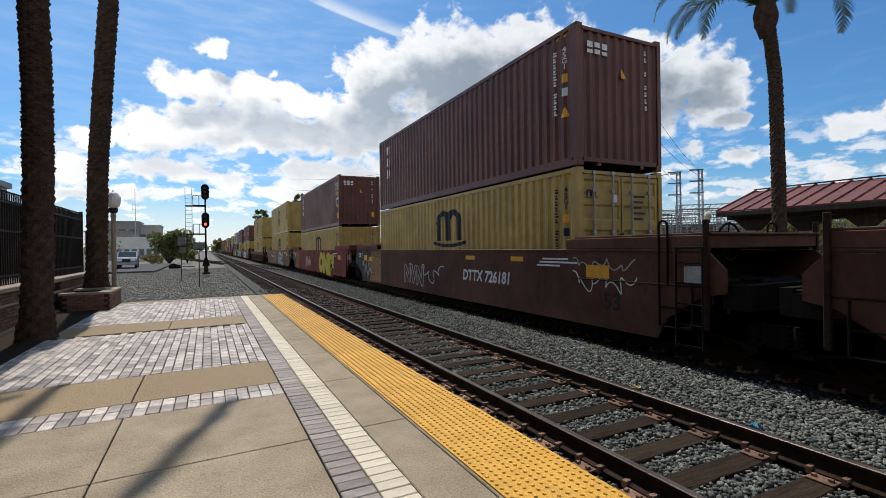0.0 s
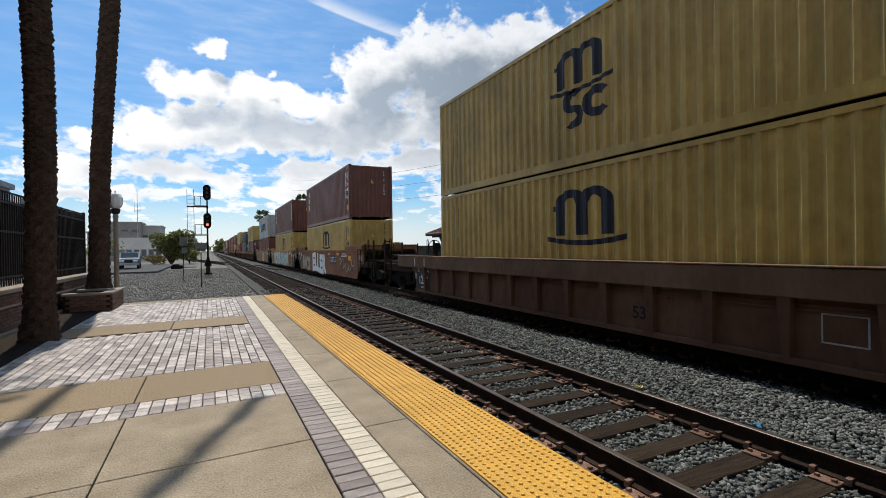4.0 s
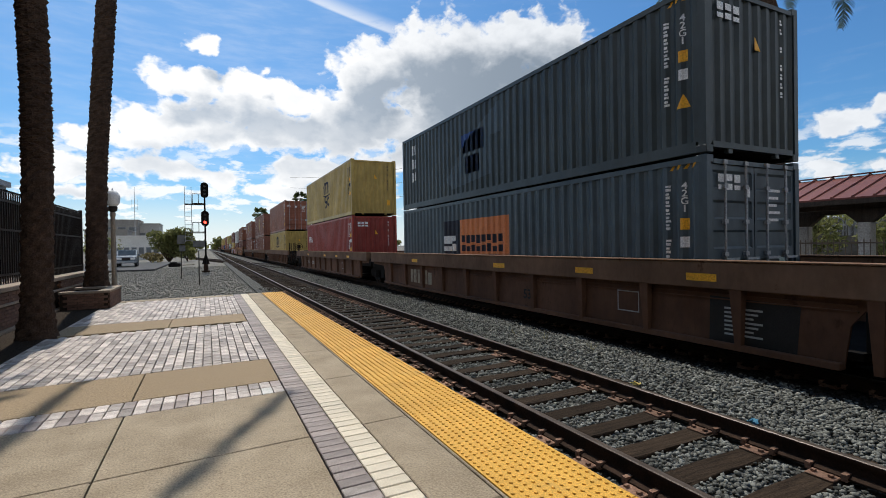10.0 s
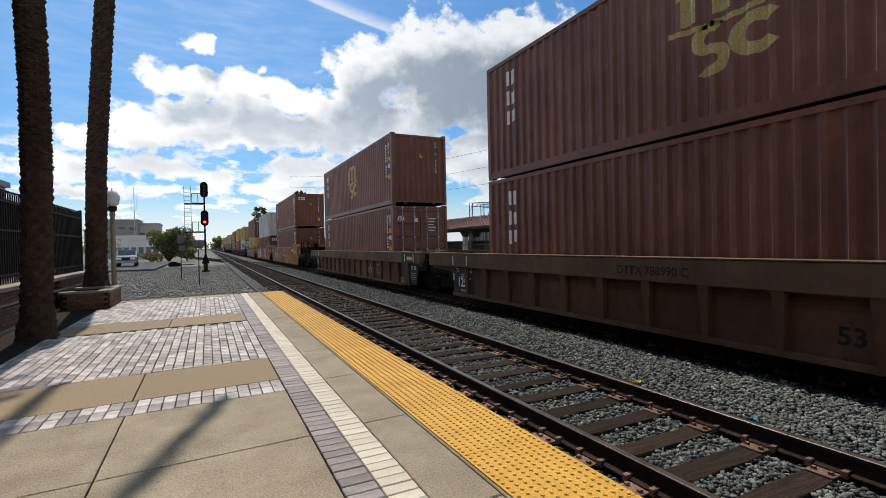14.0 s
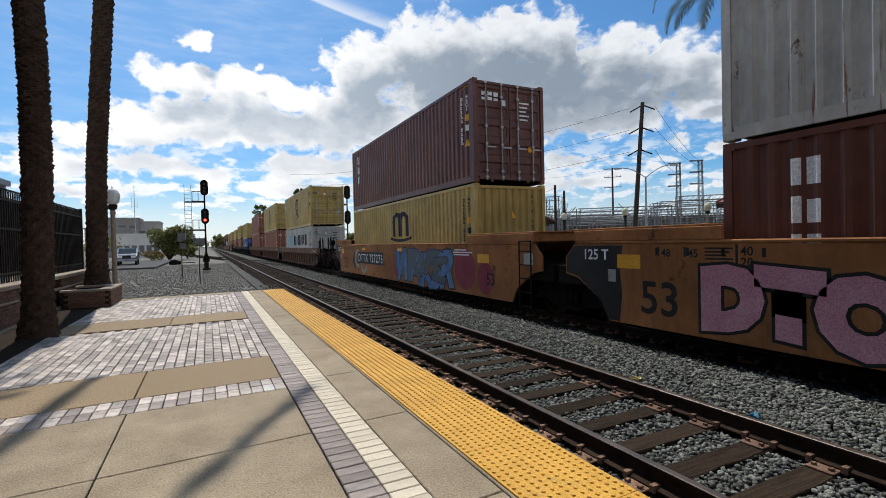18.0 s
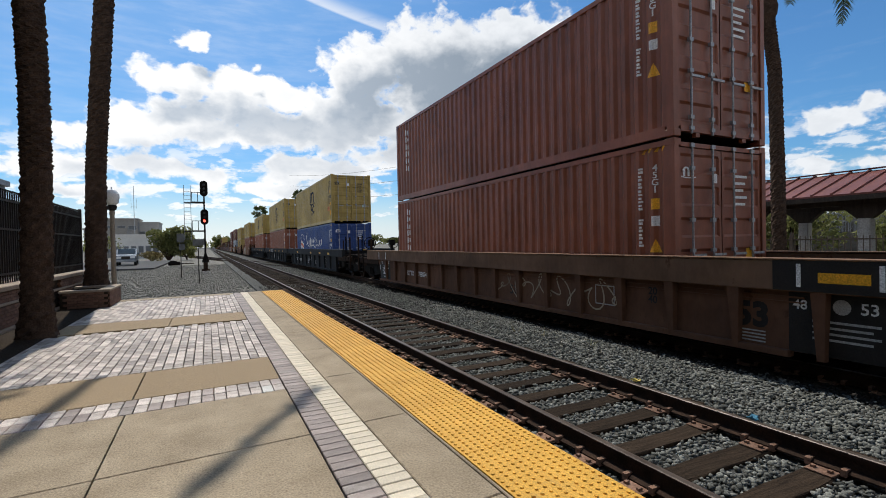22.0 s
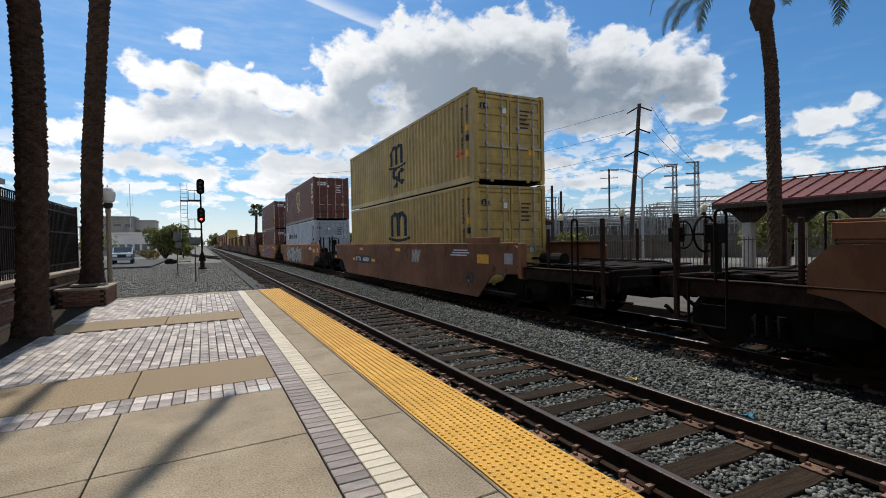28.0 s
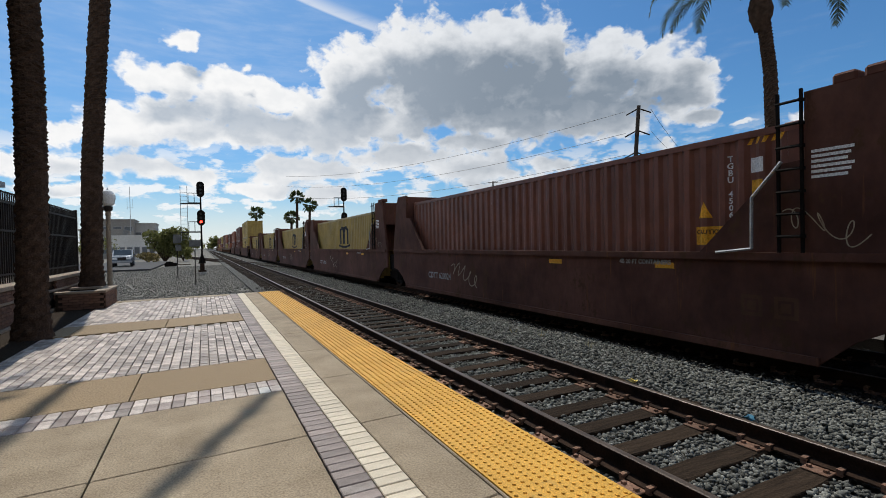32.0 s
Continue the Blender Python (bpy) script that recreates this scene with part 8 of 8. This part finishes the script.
def coupled_end(th, mat, body, brake):
    """Deck, sills, ladders, coupler and brake of an end at y = -2.05, facing -y."""
    kit = []

    def fit(name, key, make, m, at=None):
        kit.append(put(name, shared(key, make), m, th, at))
    fit("draft_sill", "draft_sill", lambda: boxes((-0.42, 0.42, -5.2, -2.2, 0.56, 1.16), bevel=0.03), BLACK)
    fit("coupler", "coupler", lambda: boxes((-0.14, 0.14, -5.75, -5.21, 0.72, 0.96), (-0.2, 0.2, -5.95, -5.76, 0.66, 1.0), (-0.26, 0.26, -5.30, -5.21, 0.60, 1.06), bevel=0.03), RUST)
    fit("end_platform", "end_platform", lambda: boxes((-0.62, 0.62, -4.95, -2.25, 0.98, 1.05), (-1.30, 1.30, -2.9, -2.25, 1.06, 1.11)), mat)
    fit("grating", "grating", grating_mesh, RUST)
    fit("end_beam", "end_beam", lambda: boxes((-1.36, 1.36, -5.2, -5.06, 0.78, 1.12), bevel=0.015), mat)
    fit("brake_rigging", "brake_rigging", rods_mesh, BLACK)
    for s in (-1, 1):
        fit("side_sill", "side_sill", lambda: boxes((-0.04, 0.04, -5.05, -2.3, 0.82, 1.06), (-0.08, 0.08, -5.05, -2.3, 1.062, 1.085), bevel=0.008), body, pose(s * 1.36, 0, 0))
        fit("valve_box", "valve_box", lambda: boxes((-0.22, 0.22, -0.30, 0.30, 0.48, 0.80), (-0.14, 0.14, 0.34, 0.62, 0.56, 0.80), bevel=0.03), BLACK, pose(s * 1.08, -2.95, 0))
        fit("grab_iron", "grab_iron", grab_mesh, BLACK, pose(s * 1.465, -4.45, 0))
        fit("handrail_post", "handrail_post", lambda: boxes((-0.035, 0.035, -0.035, 0.035, 0.45, 2.06), bevel=0.01), RUST, pose(s * 1.45, -5.0, 0))
        fit("handrail_post", "short_post_rail", lambda: boxes((-0.03, 0.03, -0.03, 0.03, 1.09, 1.92), bevel=0.01), RUST, pose(s * 1.34, -3.35, 0))
    fit("uncoupling_lever", "uncoupling_lever", lever_mesh, RUST)
    fit("air_hose", "air_hose", hose_mesh, BLACK)
    fit("brake_cylinder", "brake_cylinder", cylinder_mesh, BLACK, pose(-0.95, -3.05, 1.26))
    fit("conduit", "conduit", conduit_mesh, BLACK)
    fit("brake_stand", "brake_stand", lambda: boxes((-0.05, 0.05, -4.80, -4.66, 1.055, 1.86), (-0.13, 0.13, -4.84, -4.62, 1.60, 1.90), bevel=0.02), WAGON_PAINT["near_black"], pose(-0.75 if brake else 0.9, 0, 0))
    fit("brake_wheel", "brake_wheel", brake_wheel_mesh, BLACK, pose(-0.75 if brake else 0.9, -4.9, 1.74))
    if brake:
        fit("air_reservoir", "air_reservoir", reservoir_mesh, BLACK, pose(0.4, -4.0, 1.24))
    return kit


def cylinder_mesh():
    bm = bmesh.new()
    tube(bm, (0, -0.35, 0), (0, 0.35, 0), 0.14, n=12)
    tube(bm, (0, 0.35, 0), (0, 0.75, 0), 0.035, n=6)
    return bm


def conduit_mesh():
    """Brake pipes that run along the deck and bend down to the hose."""
    bm = bmesh.new()
    for x, z in ((-1.15, 1.16), (0.55, 1.20), (0.85, 1.14)):
        pts = [(x, -2.3, z), (x, -4.7, z), (x * 0.8, -5.15, z - 0.1), (x * 0.5, -5.25, 0.7)]
        for u, v in zip(pts, pts[1:]):
            tube(bm, u, v, 0.022, n=6)
    return bm


def lever_mesh():
    bm = bmesh.new()
    for a, b in (((-1.36, -5.26, 0.72), (-1.30, -5.26, 1.0)), ((-1.30, -5.26, 1.0), (-0.1, -5.30, 0.98)), ((-0.1, -5.30, 0.98), (-0.1, -5.6, 0.98))):
        tube(bm, a, b, 0.018, n=6)
    return bm


def hose_mesh():
    bm = bmesh.new()
    pts = [Vector((0.42, -5.1 - 0.13 * k, 0.72 - 0.40 * math.sin(k * 0.35))) for k in range(8)]
    for a, b in zip(pts, pts[1:]):
        tube(bm, a, b, 0.035, n=6)
    return bm


def reservoir_mesh():
    bm = bmesh.new()
    tube(bm, (-0.6, 0, 0), (0.6, 0, 0), 0.17, n=12)
    return bm


COLOURS = {
    "maroon": (0.128, 0.040, 0.025), "russet": (0.205, 0.075, 0.047), "yellow": (0.435, 0.300, 0.078), "red": (0.288, 0.034, 0.023), "brick": (0.262, 0.082, 0.042),
    "grey": (0.378, 0.378, 0.356), "slate": (0.036, 0.050, 0.053), "bluegrey": (0.064, 0.092, 0.110), "orange": (0.212, 0.068, 0.034),
    "white": (0.454, 0.446, 0.416), "blue": (0.019, 0.061, 0.227), "paleblue": (0.385, 0.430, 0.490),
}
WORDS = {"maroon": "dark maroon", "russet": "faded russet", "yellow": "mustard yellow", "red": "bright red", "brick": "brick red", "grey": "light grey", "slate": "dark slate blue",
         "bluegrey": "faded blue grey", "orange": "orange brown", "white": "rust-stained white", "blue": "deep blue", "paleblue": "pale blue grey"}
BOX_PAINT = {k: paint("box_" + k, c, 0.6 if k in ("white", "paleblue") else 0.25, gloss=0.42, drip=k in ("white", "paleblue"), shine=0.32) for k, c in COLOURS.items()}
WAGON_PAINT = {"ochre": paint("wagon_ochre", (0.345, 0.192, 0.077), 0.6, 0.3, 0.8, shine=0.2), "rust": paint("wagon_rust", (0.118, 0.050, 0.031), 0.8, 0.35, 0.8, shine=0.2), "amber": paint("wagon_amber", (0.33, 0.135, 0.046), 0.75, 0.35, 0.8, shine=0.2),
               "brown": paint("wagon_brown", (0.128, 0.060, 0.032), 0.8, 0.35, 0.8, shine=0.2), "black": paint("wagon_black", (0.014, 0.014, 0.0155), 0.5, 0.25, 0.8, shine=0.2),
               # near-black with hardly any gloss, to deepen the shade at wagon ends
               "near_black": paint("wagon_near_black", (0.010, 0.008, 0.0065), 0.3, 0.3, 0.9, shine=0.05), "dusty": paint("wagon_dusty", (0.165, 0.093, 0.054), 0.8, 0.35, 0.8, shine=0.2),
               "umber": paint("wagon_umber", (0.225, 0.096, 0.045), 0.8, 0.35, 0.8, shine=0.2), "tan": paint("wagon_tan", (0.215, 0.115, 0.068), 0.8, 0.35, 0.8, shine=0.2),
               "wine": paint("wagon_wine", (0.17, 0.036, 0.024), 0.7, 0.35, 0.8, shine=0.2)}
# leading end at the start, wagon kind, wagon paint, upper box, lower box, upper height, lower height, doors up, doors down, first and last of its set
STACKS = [
    (-12.11, "smooth", "rust", "maroon", "yellow", HIGH, HIGH, 0, 0, 0, 1),
    (7.34, "smooth", "rust", "maroon", "yellow", HIGH, HIGH, 0, 1, 1, 0),
    (26.70, "smooth", "wine", "maroon", "yellow", HIGH, LOW, 0, 0, 0, 0),
    (46.06, "smooth", "tan", "yellow", "yellow", HIGH, HIGH, 0, 0, 0, 1),
    (69.70, "ribbed", "brown", "yellow", "yellow", HIGH, HIGH, 0, 0, 1, 1),
    (93.05, "smooth", "umber", "maroon", "yellow", HIGH, HIGH, 0, 0, 1, 0),
    (112.45, "smooth", "ochre", "maroon", "yellow", HIGH, HIGH, 0, 0, 0, 0),
    (132.04, "smooth", "ochre", "grey", "maroon", HIGH, HIGH, 0, 0, 0, 1),
    (155.77, "ribbed", "brown", "yellow", "maroon", LOW, HIGH, 0, 1, 1, 0),
    (175.11, "ribbed", "brown", "slate", "bluegrey", LOW, LOW, 0, 1, 0, 0),
    (194.47, "ribbed", "brown", "yellow", "red", HIGH, HIGH, 0, 0, 0, 1),
    (217.88, "ribbed", "brown", "brick", "yellow", HIGH, HIGH, 1, 0, 1, 0),
    (237.21, "ribbed", "brown", "maroon", "maroon", HIGH, HIGH, 0, 0, 0, 0),
    (256.67, "ribbed", "brown", "maroon", "maroon", HIGH, HIGH, 0, 1, 0, 1),
    (280.09, "smooth", "amber", "orange", "maroon", HIGH, HIGH, 0, 0, 1, 0),
    (299.09, "smooth", "amber", "white", "maroon", HIGH, LOW, 0, 0, 0, 0),
    (318.37, "smooth", "amber", "maroon", "yellow", HIGH, HIGH, 1, 0, 0, 1),
    (341.73, "ribbed", "brown", "yellow", "white", HIGH, LOW, 1, 1, 1, 0),
    (361.00, "ribbed", "brown", "yellow", "brick", HIGH, HIGH, 1, 1, 0, 0),
    (380.27, "ribbed", "brown", "brick", "brick", HIGH, HIGH, 1, 1, 0, 1),
    (403.42, "ribbed", "black", "yellow", "blue", HIGH, LOW, 1, 1, 1, 0),
    (422.57, "ribbed", "black", "yellow", "brick", HIGH, HIGH, 1, 1, 0, 0),
    (442.26, "ribbed", "black", "yellow", "brick", LOW, HIGH, 0, 1, 0, 1),
    (465.24, "smooth", "umber", "yellow", "brick", LOW, HIGH, 1, 1, 1, 1),
    (488.74, "smooth", "umber", "yellow", "yellow", LOW, HIGH, 1, 1, 1, 1),
    (510.06, "smooth", "amber", "maroon", "paleblue", HIGH, HIGH, 1, 1, 1, 1),
    (529.67, "smooth", "amber", "maroon", "maroon", HIGH, HIGH, 1, 1, 1, 1),
    (632.49, "smooth", "rust", "yellow", "yellow", HIGH, HIGH, 0, 0, 1, 0),
    (651.86, "smooth", "rust", "maroon", "maroon", HIGH, LOW, 0, 0, 0, 0),
    (671.24, "smooth", "rust", "brick", "maroon", LOW, LOW, 0, 0, 0, 1),
    (694.77, "ribbed", "brown", "maroon", "brick", LOW, LOW, 0, 0, 1, 0),
    (714.14, "ribbed", "brown", "brick", "yellow", HIGH, LOW, 0, 0, 0, 0),
    (733.51, "ribbed", "brown", "maroon", "maroon", HIGH, HIGH, 0, 0, 0, 1),
    (757.04, "smooth", "amber", "yellow", "maroon", HIGH, HIGH, 0, 0, 1, 0),
    (776.42, "smooth", "amber", "maroon", "brick", HIGH, LOW, 0, 0, 0, 0),
    (795.79, "smooth", "amber", "orange", "yellow", HIGH, HIGH, 0, 0, 0, 1),
    (819.32, "ribbed", "brown", "maroon", "maroon", HIGH, HIGH, 0, 0, 1, 0),
    (838.69, "ribbed", "brown", "yellow", "maroon", HIGH, HIGH, 0, 0, 0, 1),
]
MOVERS = []
WELL_FLOOR = 0.41


def on_train(s, dz=0.0):
    return pose(TRACK_2, s, RAIL_TOP + dz)


for n, (s, kind, wp, up, low, hu, hl, du, dl, first, last) in enumerate(STACKS):
    w = wagon(kind, on_train(s), WAGON_PAINT[wp], WAGON_PAINT["near_black"],
              "%s articulated well wagon with %s sides, carrying stacked containers" % ({"amber": "dirty amber yellow", "brown": "grimy brown", "black": "black", "wine": "dull red", "ochre": "dusty ochre yellow", "umber": "rusty orange brown", "tan": "dusty tan"}.get(wp, "rusty red brown"), kind), first, last,
              bay=1.519 if wp == "black" or n in (8, 9, 10) else 1.0125, rib_start=-1.73 if wp == "black" else -2.09, reach=2.05 if 24 <= n <= 26 else 3.75)
    shade_of = {"maroon": "russet"} if n in (12, 13) else {}
    a = container(low, hl, BOX_PAINT[shade_of.get(low, low)], on_train(s, WELL_FLOOR), "%s corrugated steel shipping container in a wagon well" % WORDS[low], dl)
    b = container(up, hu, BOX_PAINT[shade_of.get(up, up)], on_train(s, WELL_FLOOR + hl + 0.028), "%s corrugated steel shipping container stacked on another" % WORDS[up], du)
    if n < 27:
        wagon_marks(w, kind, n, wp)
    wagon_art(w, n)
    end_m = WAGON_PAINT["near_black"]
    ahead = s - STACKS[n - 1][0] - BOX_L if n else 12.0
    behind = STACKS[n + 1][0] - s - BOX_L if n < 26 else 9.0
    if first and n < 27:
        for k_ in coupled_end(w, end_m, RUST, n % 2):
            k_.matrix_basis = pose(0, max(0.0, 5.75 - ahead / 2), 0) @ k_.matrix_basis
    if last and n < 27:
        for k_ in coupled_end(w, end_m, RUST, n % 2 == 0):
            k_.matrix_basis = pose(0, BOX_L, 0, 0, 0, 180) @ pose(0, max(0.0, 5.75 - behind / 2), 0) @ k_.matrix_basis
    box_marks(low, a, hl, dl, n, True)
    if up == "maroon" and n in (12, 13, 25):
        upper_logo(b, hu, GOLD_MARK)
    box_marks(up, b, hu, du, n + 1, False)
    MOVERS += [(w, s, 0.0), (a, s, WELL_FLOOR), (b, s, WELL_FLOOR + hl + 0.028)]


# wagons with tall end bulkheads round a single box
def bulkhead_side(x):
    bm = bmesh.new()
    prism(bm, [(-0.3, 0.18), (12.5, 0.18), (12.85, 0.5), (13.3, 0.75), (13.7, 0.8), (13.7, 1.44), (-1.5, 1.44), (-1.5, 0.8), (-1.1, 0.75), (-0.65, 0.5)], "x", x, x + 0.05)
    return bm


def gusset_mesh():
    bm = bmesh.new()
    prism(bm, [(1.25, 1.445), (0.10, 2.60), (-0.17, 2.62), (-0.17, 3.42), (-0.92, 3.42), (-1.1, 3.1), (-1.25, 2.4), (-1.5, 1.445)], "x", 0, 0.08)
    return bm


def grab_mesh():
    bm = bmesh.new()
    for y in (-0.13, 0.13):
        box(bm, -0.02, 0.02, y - 0.014, y + 0.014, 1.5, 3.46)
    for k in range(7):
        tube(bm, (-0.05, -0.13, 1.7 + 0.27 * k), (-0.05, 0.13, 1.7 + 0.27 * k), 0.018, n=5)
        box(bm, -0.06, 0.0, -0.17, -0.13, 1.68 + 0.27 * k, 1.72 + 0.27 * k)
    return bm


def handrail_mesh():
    bm = bmesh.new()
    for a, b in (((0, -0.20, 2.62), (0, 0.16, 2.21)), ((0, 0.16, 2.21), (0, 0.17, 1.55)), ((0, 0.17, 1.55), (0, 0.65, 1.50))):
        tube(bm, a, b, 0.02, n=6)
    return bm


CAR_RED = paint("wagon_brick_red", (0.105, 0.042, 0.028), 1.1, 0.45, 0.8, True, 0.2)
for n, (s, style) in enumerate(((548.96, "maroon"), (564.88, "yellow"), (580.50, "yellow"), (596.41, "yellow"), (612.13, "yellow"))):
    w = empty("bulkhead_wagon", on_train(s), "brick red well wagon with tall end bulkheads and one container", "freight wagon", "wagons of the freight train")
    for at in (Matrix(), pose(0, BOX_L, 0, 0, 0, 180)):
        put("side_wall", shared("bulkhead_wall", lambda: bulkhead_side(-1.44)), CAR_RED, w, at)
        put("side_rail", shared("bulkhead_rail", lambda: boxes((-1.50, -1.37, -1.4, 13.6, 1.40, 1.50), (-1.48, -1.442, -0.3, 12.5, 0.16, 0.26))), CAR_RED, w, at)
        for x in (-1.46, 1.38):
            put("side_gusset", shared("side_gusset", gusset_mesh), CAR_RED, w, at @ pose(x, 0, 0))
        put("bulkhead_plate", shared("bulkhead_plate", lambda: boxes((-1.375, 1.375, -0.32, -0.20, 1.445, 3.38))), CAR_RED, w, at)
        put("back_plate", shared("back_plate", lambda: boxes((-1.375, 1.375, -1.05, -0.95, 2.5, 3.38))), CAR_RED, w, at)
        put("top_plate", shared("top_plate", lambda: boxes((-1.375, 1.375, -0.945, -0.325, 3.30, 3.38))), CAR_RED, w, at)
        put("end_sill", shared("bulkhead_end", lambda: boxes((-1.3, 1.3, -2.3, -1.85, 0.7, 1.3), (-0.3, 0.3, -2.6, -2.31, 0.75, 1.05))), BLACK, w, at)
        put("ladder", shared("grab_ladder", grab_mesh), BLACK, w, at @ pose(-1.50, -0.03, 0))
        for y in (-0.55, -0.85):
            put("latch", shared("latch", lambda: boxes((-0.12, 0.12, -0.12, 0.12, 3.41, 3.55), bevel=0.03)), CAR_RED, w, at @ pose(-1.3, y, 0))
        put("handrail", shared("handrail", lambda: handrail_mesh()), STEEL, w, at @ pose(-1.53, 0.25, 0))
    put("well_floor", shared("bulk_floor", lambda: boxes((-1.3, 1.3, 0.2, 12.0, 0.16, 0.24))), BLACK, w)
    bogie(w, -2.0)
    side_text(w, "CDTT 620024", 10.6, 0.62, 0.26, SPRAY_GREY, -1.443)
    on_side(w, shape(rect(0, 0, 0.35, 0.09)), 1.98, 1.24, YELLOW_MARK, -1.4425, "reflector")
    on_side(w, shape(rect(0, 0, 0.4, 0.09)), 4.6, 1.24, YELLOW_MARK, -1.4425, "reflector")
    for k in range(6):
        on_side(w, shape(rect(0, 0, 0.42 - 0.03 * (k % 3), 0.035)), -0.24, 2.68 - 0.06 * k, WHITE, -1.4625, "data_line")
    side_text(w, "4B 20 FT CONTAINERS" if n == 0 else "CONTAINERS", 2.7, 1.30, 0.10, SPRAY_GREY, -1.443)
    scrawl(w, 0.08, 1.5, 0.85, 0.6, SPRAY_TAN, 31 + n, -1.463, 0.007)
    scrawl(w, 9.0 - n, 0.4, 1.5, 0.8, SPRAY_TAN, 41 + n, -1.443, 0.012)
    for y in (1.22, 0.80):
        on_side(w, shape(rect(0, 0, 0.28, 0.05), rect(0, 0.05, 0.05, 0.28), rect(0.23, 0.05, 0.28, 0.28), rect(0.05, 0.23, 0.23, 0.28), rect(0.08, 0.08, 0.2, 0.2)), y - 0.6, 0.66, WAGON_PAINT["brown"], -1.443, "data_plate")
    b = container(style, HIGH, BOX_PAINT["russet" if style == "maroon" else style], on_train(s, 0.26), "%s corrugated steel shipping container in a bulkhead wagon" % WORDS["brick" if style == "maroon" else style], 0)
    if n == 0:
        code_column(b, HIGH, WHITE, 0.90, "TGBU 45063")
        on_box(b, shape([(0, 0), (0.22, 0), (0.11, 0.24)]), 1.40, 1.74, YELLOW_MARK, "warning_triangle")
        on_box(b, shape(rect(0, 0, 0.46, 0.27)), 1.44, 1.34, YELLOW_MARK, "caution_sign")
        on_box(b, glyphs("CAUTION", 0.092, 0.002), 1.43, 1.50, SPRAY_BLACK, "lettering").location.x -= 0.003
        on_box(b, shape(*[[(0.10 * k + x, z) for x, z in ((0, 0), (0.05, 0), (0.09, 0.08), (0.04, 0.08))] for k in range(5)]), 0.66, HIGH - 0.19, YELLOW_MARK, "hazard_stripes")
        on_box(b, shape(rect(0, 0, 0.18, 0.2)), 0.62, 2.32, WHITE, "sticker")
        on_box(b, shape(rect(0, 0, 0.16, 0.2)), 0.61, 2.02, YELLOW_MARK, "sticker")
    else:
        box_marks("yellow", b, HIGH, 0, n, True)
    MOVERS += [(w, s, 0.0), (b, s, 0.26)]



# ---------------------------------------------------------------- movement
def motions():
    walk(cam, [(t, sight(a, b, c)) for t, a, b, c in PATH], EXPOSURES)
    walk(clouds, [(t, pose(0, 0, 0, 0, 0, 0.069 * (t - 16.0))) for t in (0.0, 16.0, 32.0)])
    swing = ((0, -2), (1, 0), (3, 0), (6, 4), (8, 2), (10, 5), (12, 1), (14, -3), (17, 5), (19, 9), (21, 6), (23, 12), (25, 2), (28, -2), (30, -9), (32, 3))
    for k, ob in enumerate(SWINGING):
        walk(ob, [(t, Matrix.Translation(CROWN) @ pose(0, 0, 0, a * 0.25, -a * (1.0, 0.45)[k], 0)) for t, a in swing])
    for ob, s, z in MOVERS:
        walk(ob, [(t, on_train(s - SPEED * t, z)) for t in (0.0, 8.0, 16.0, 24.0, 32.0)])


motions()
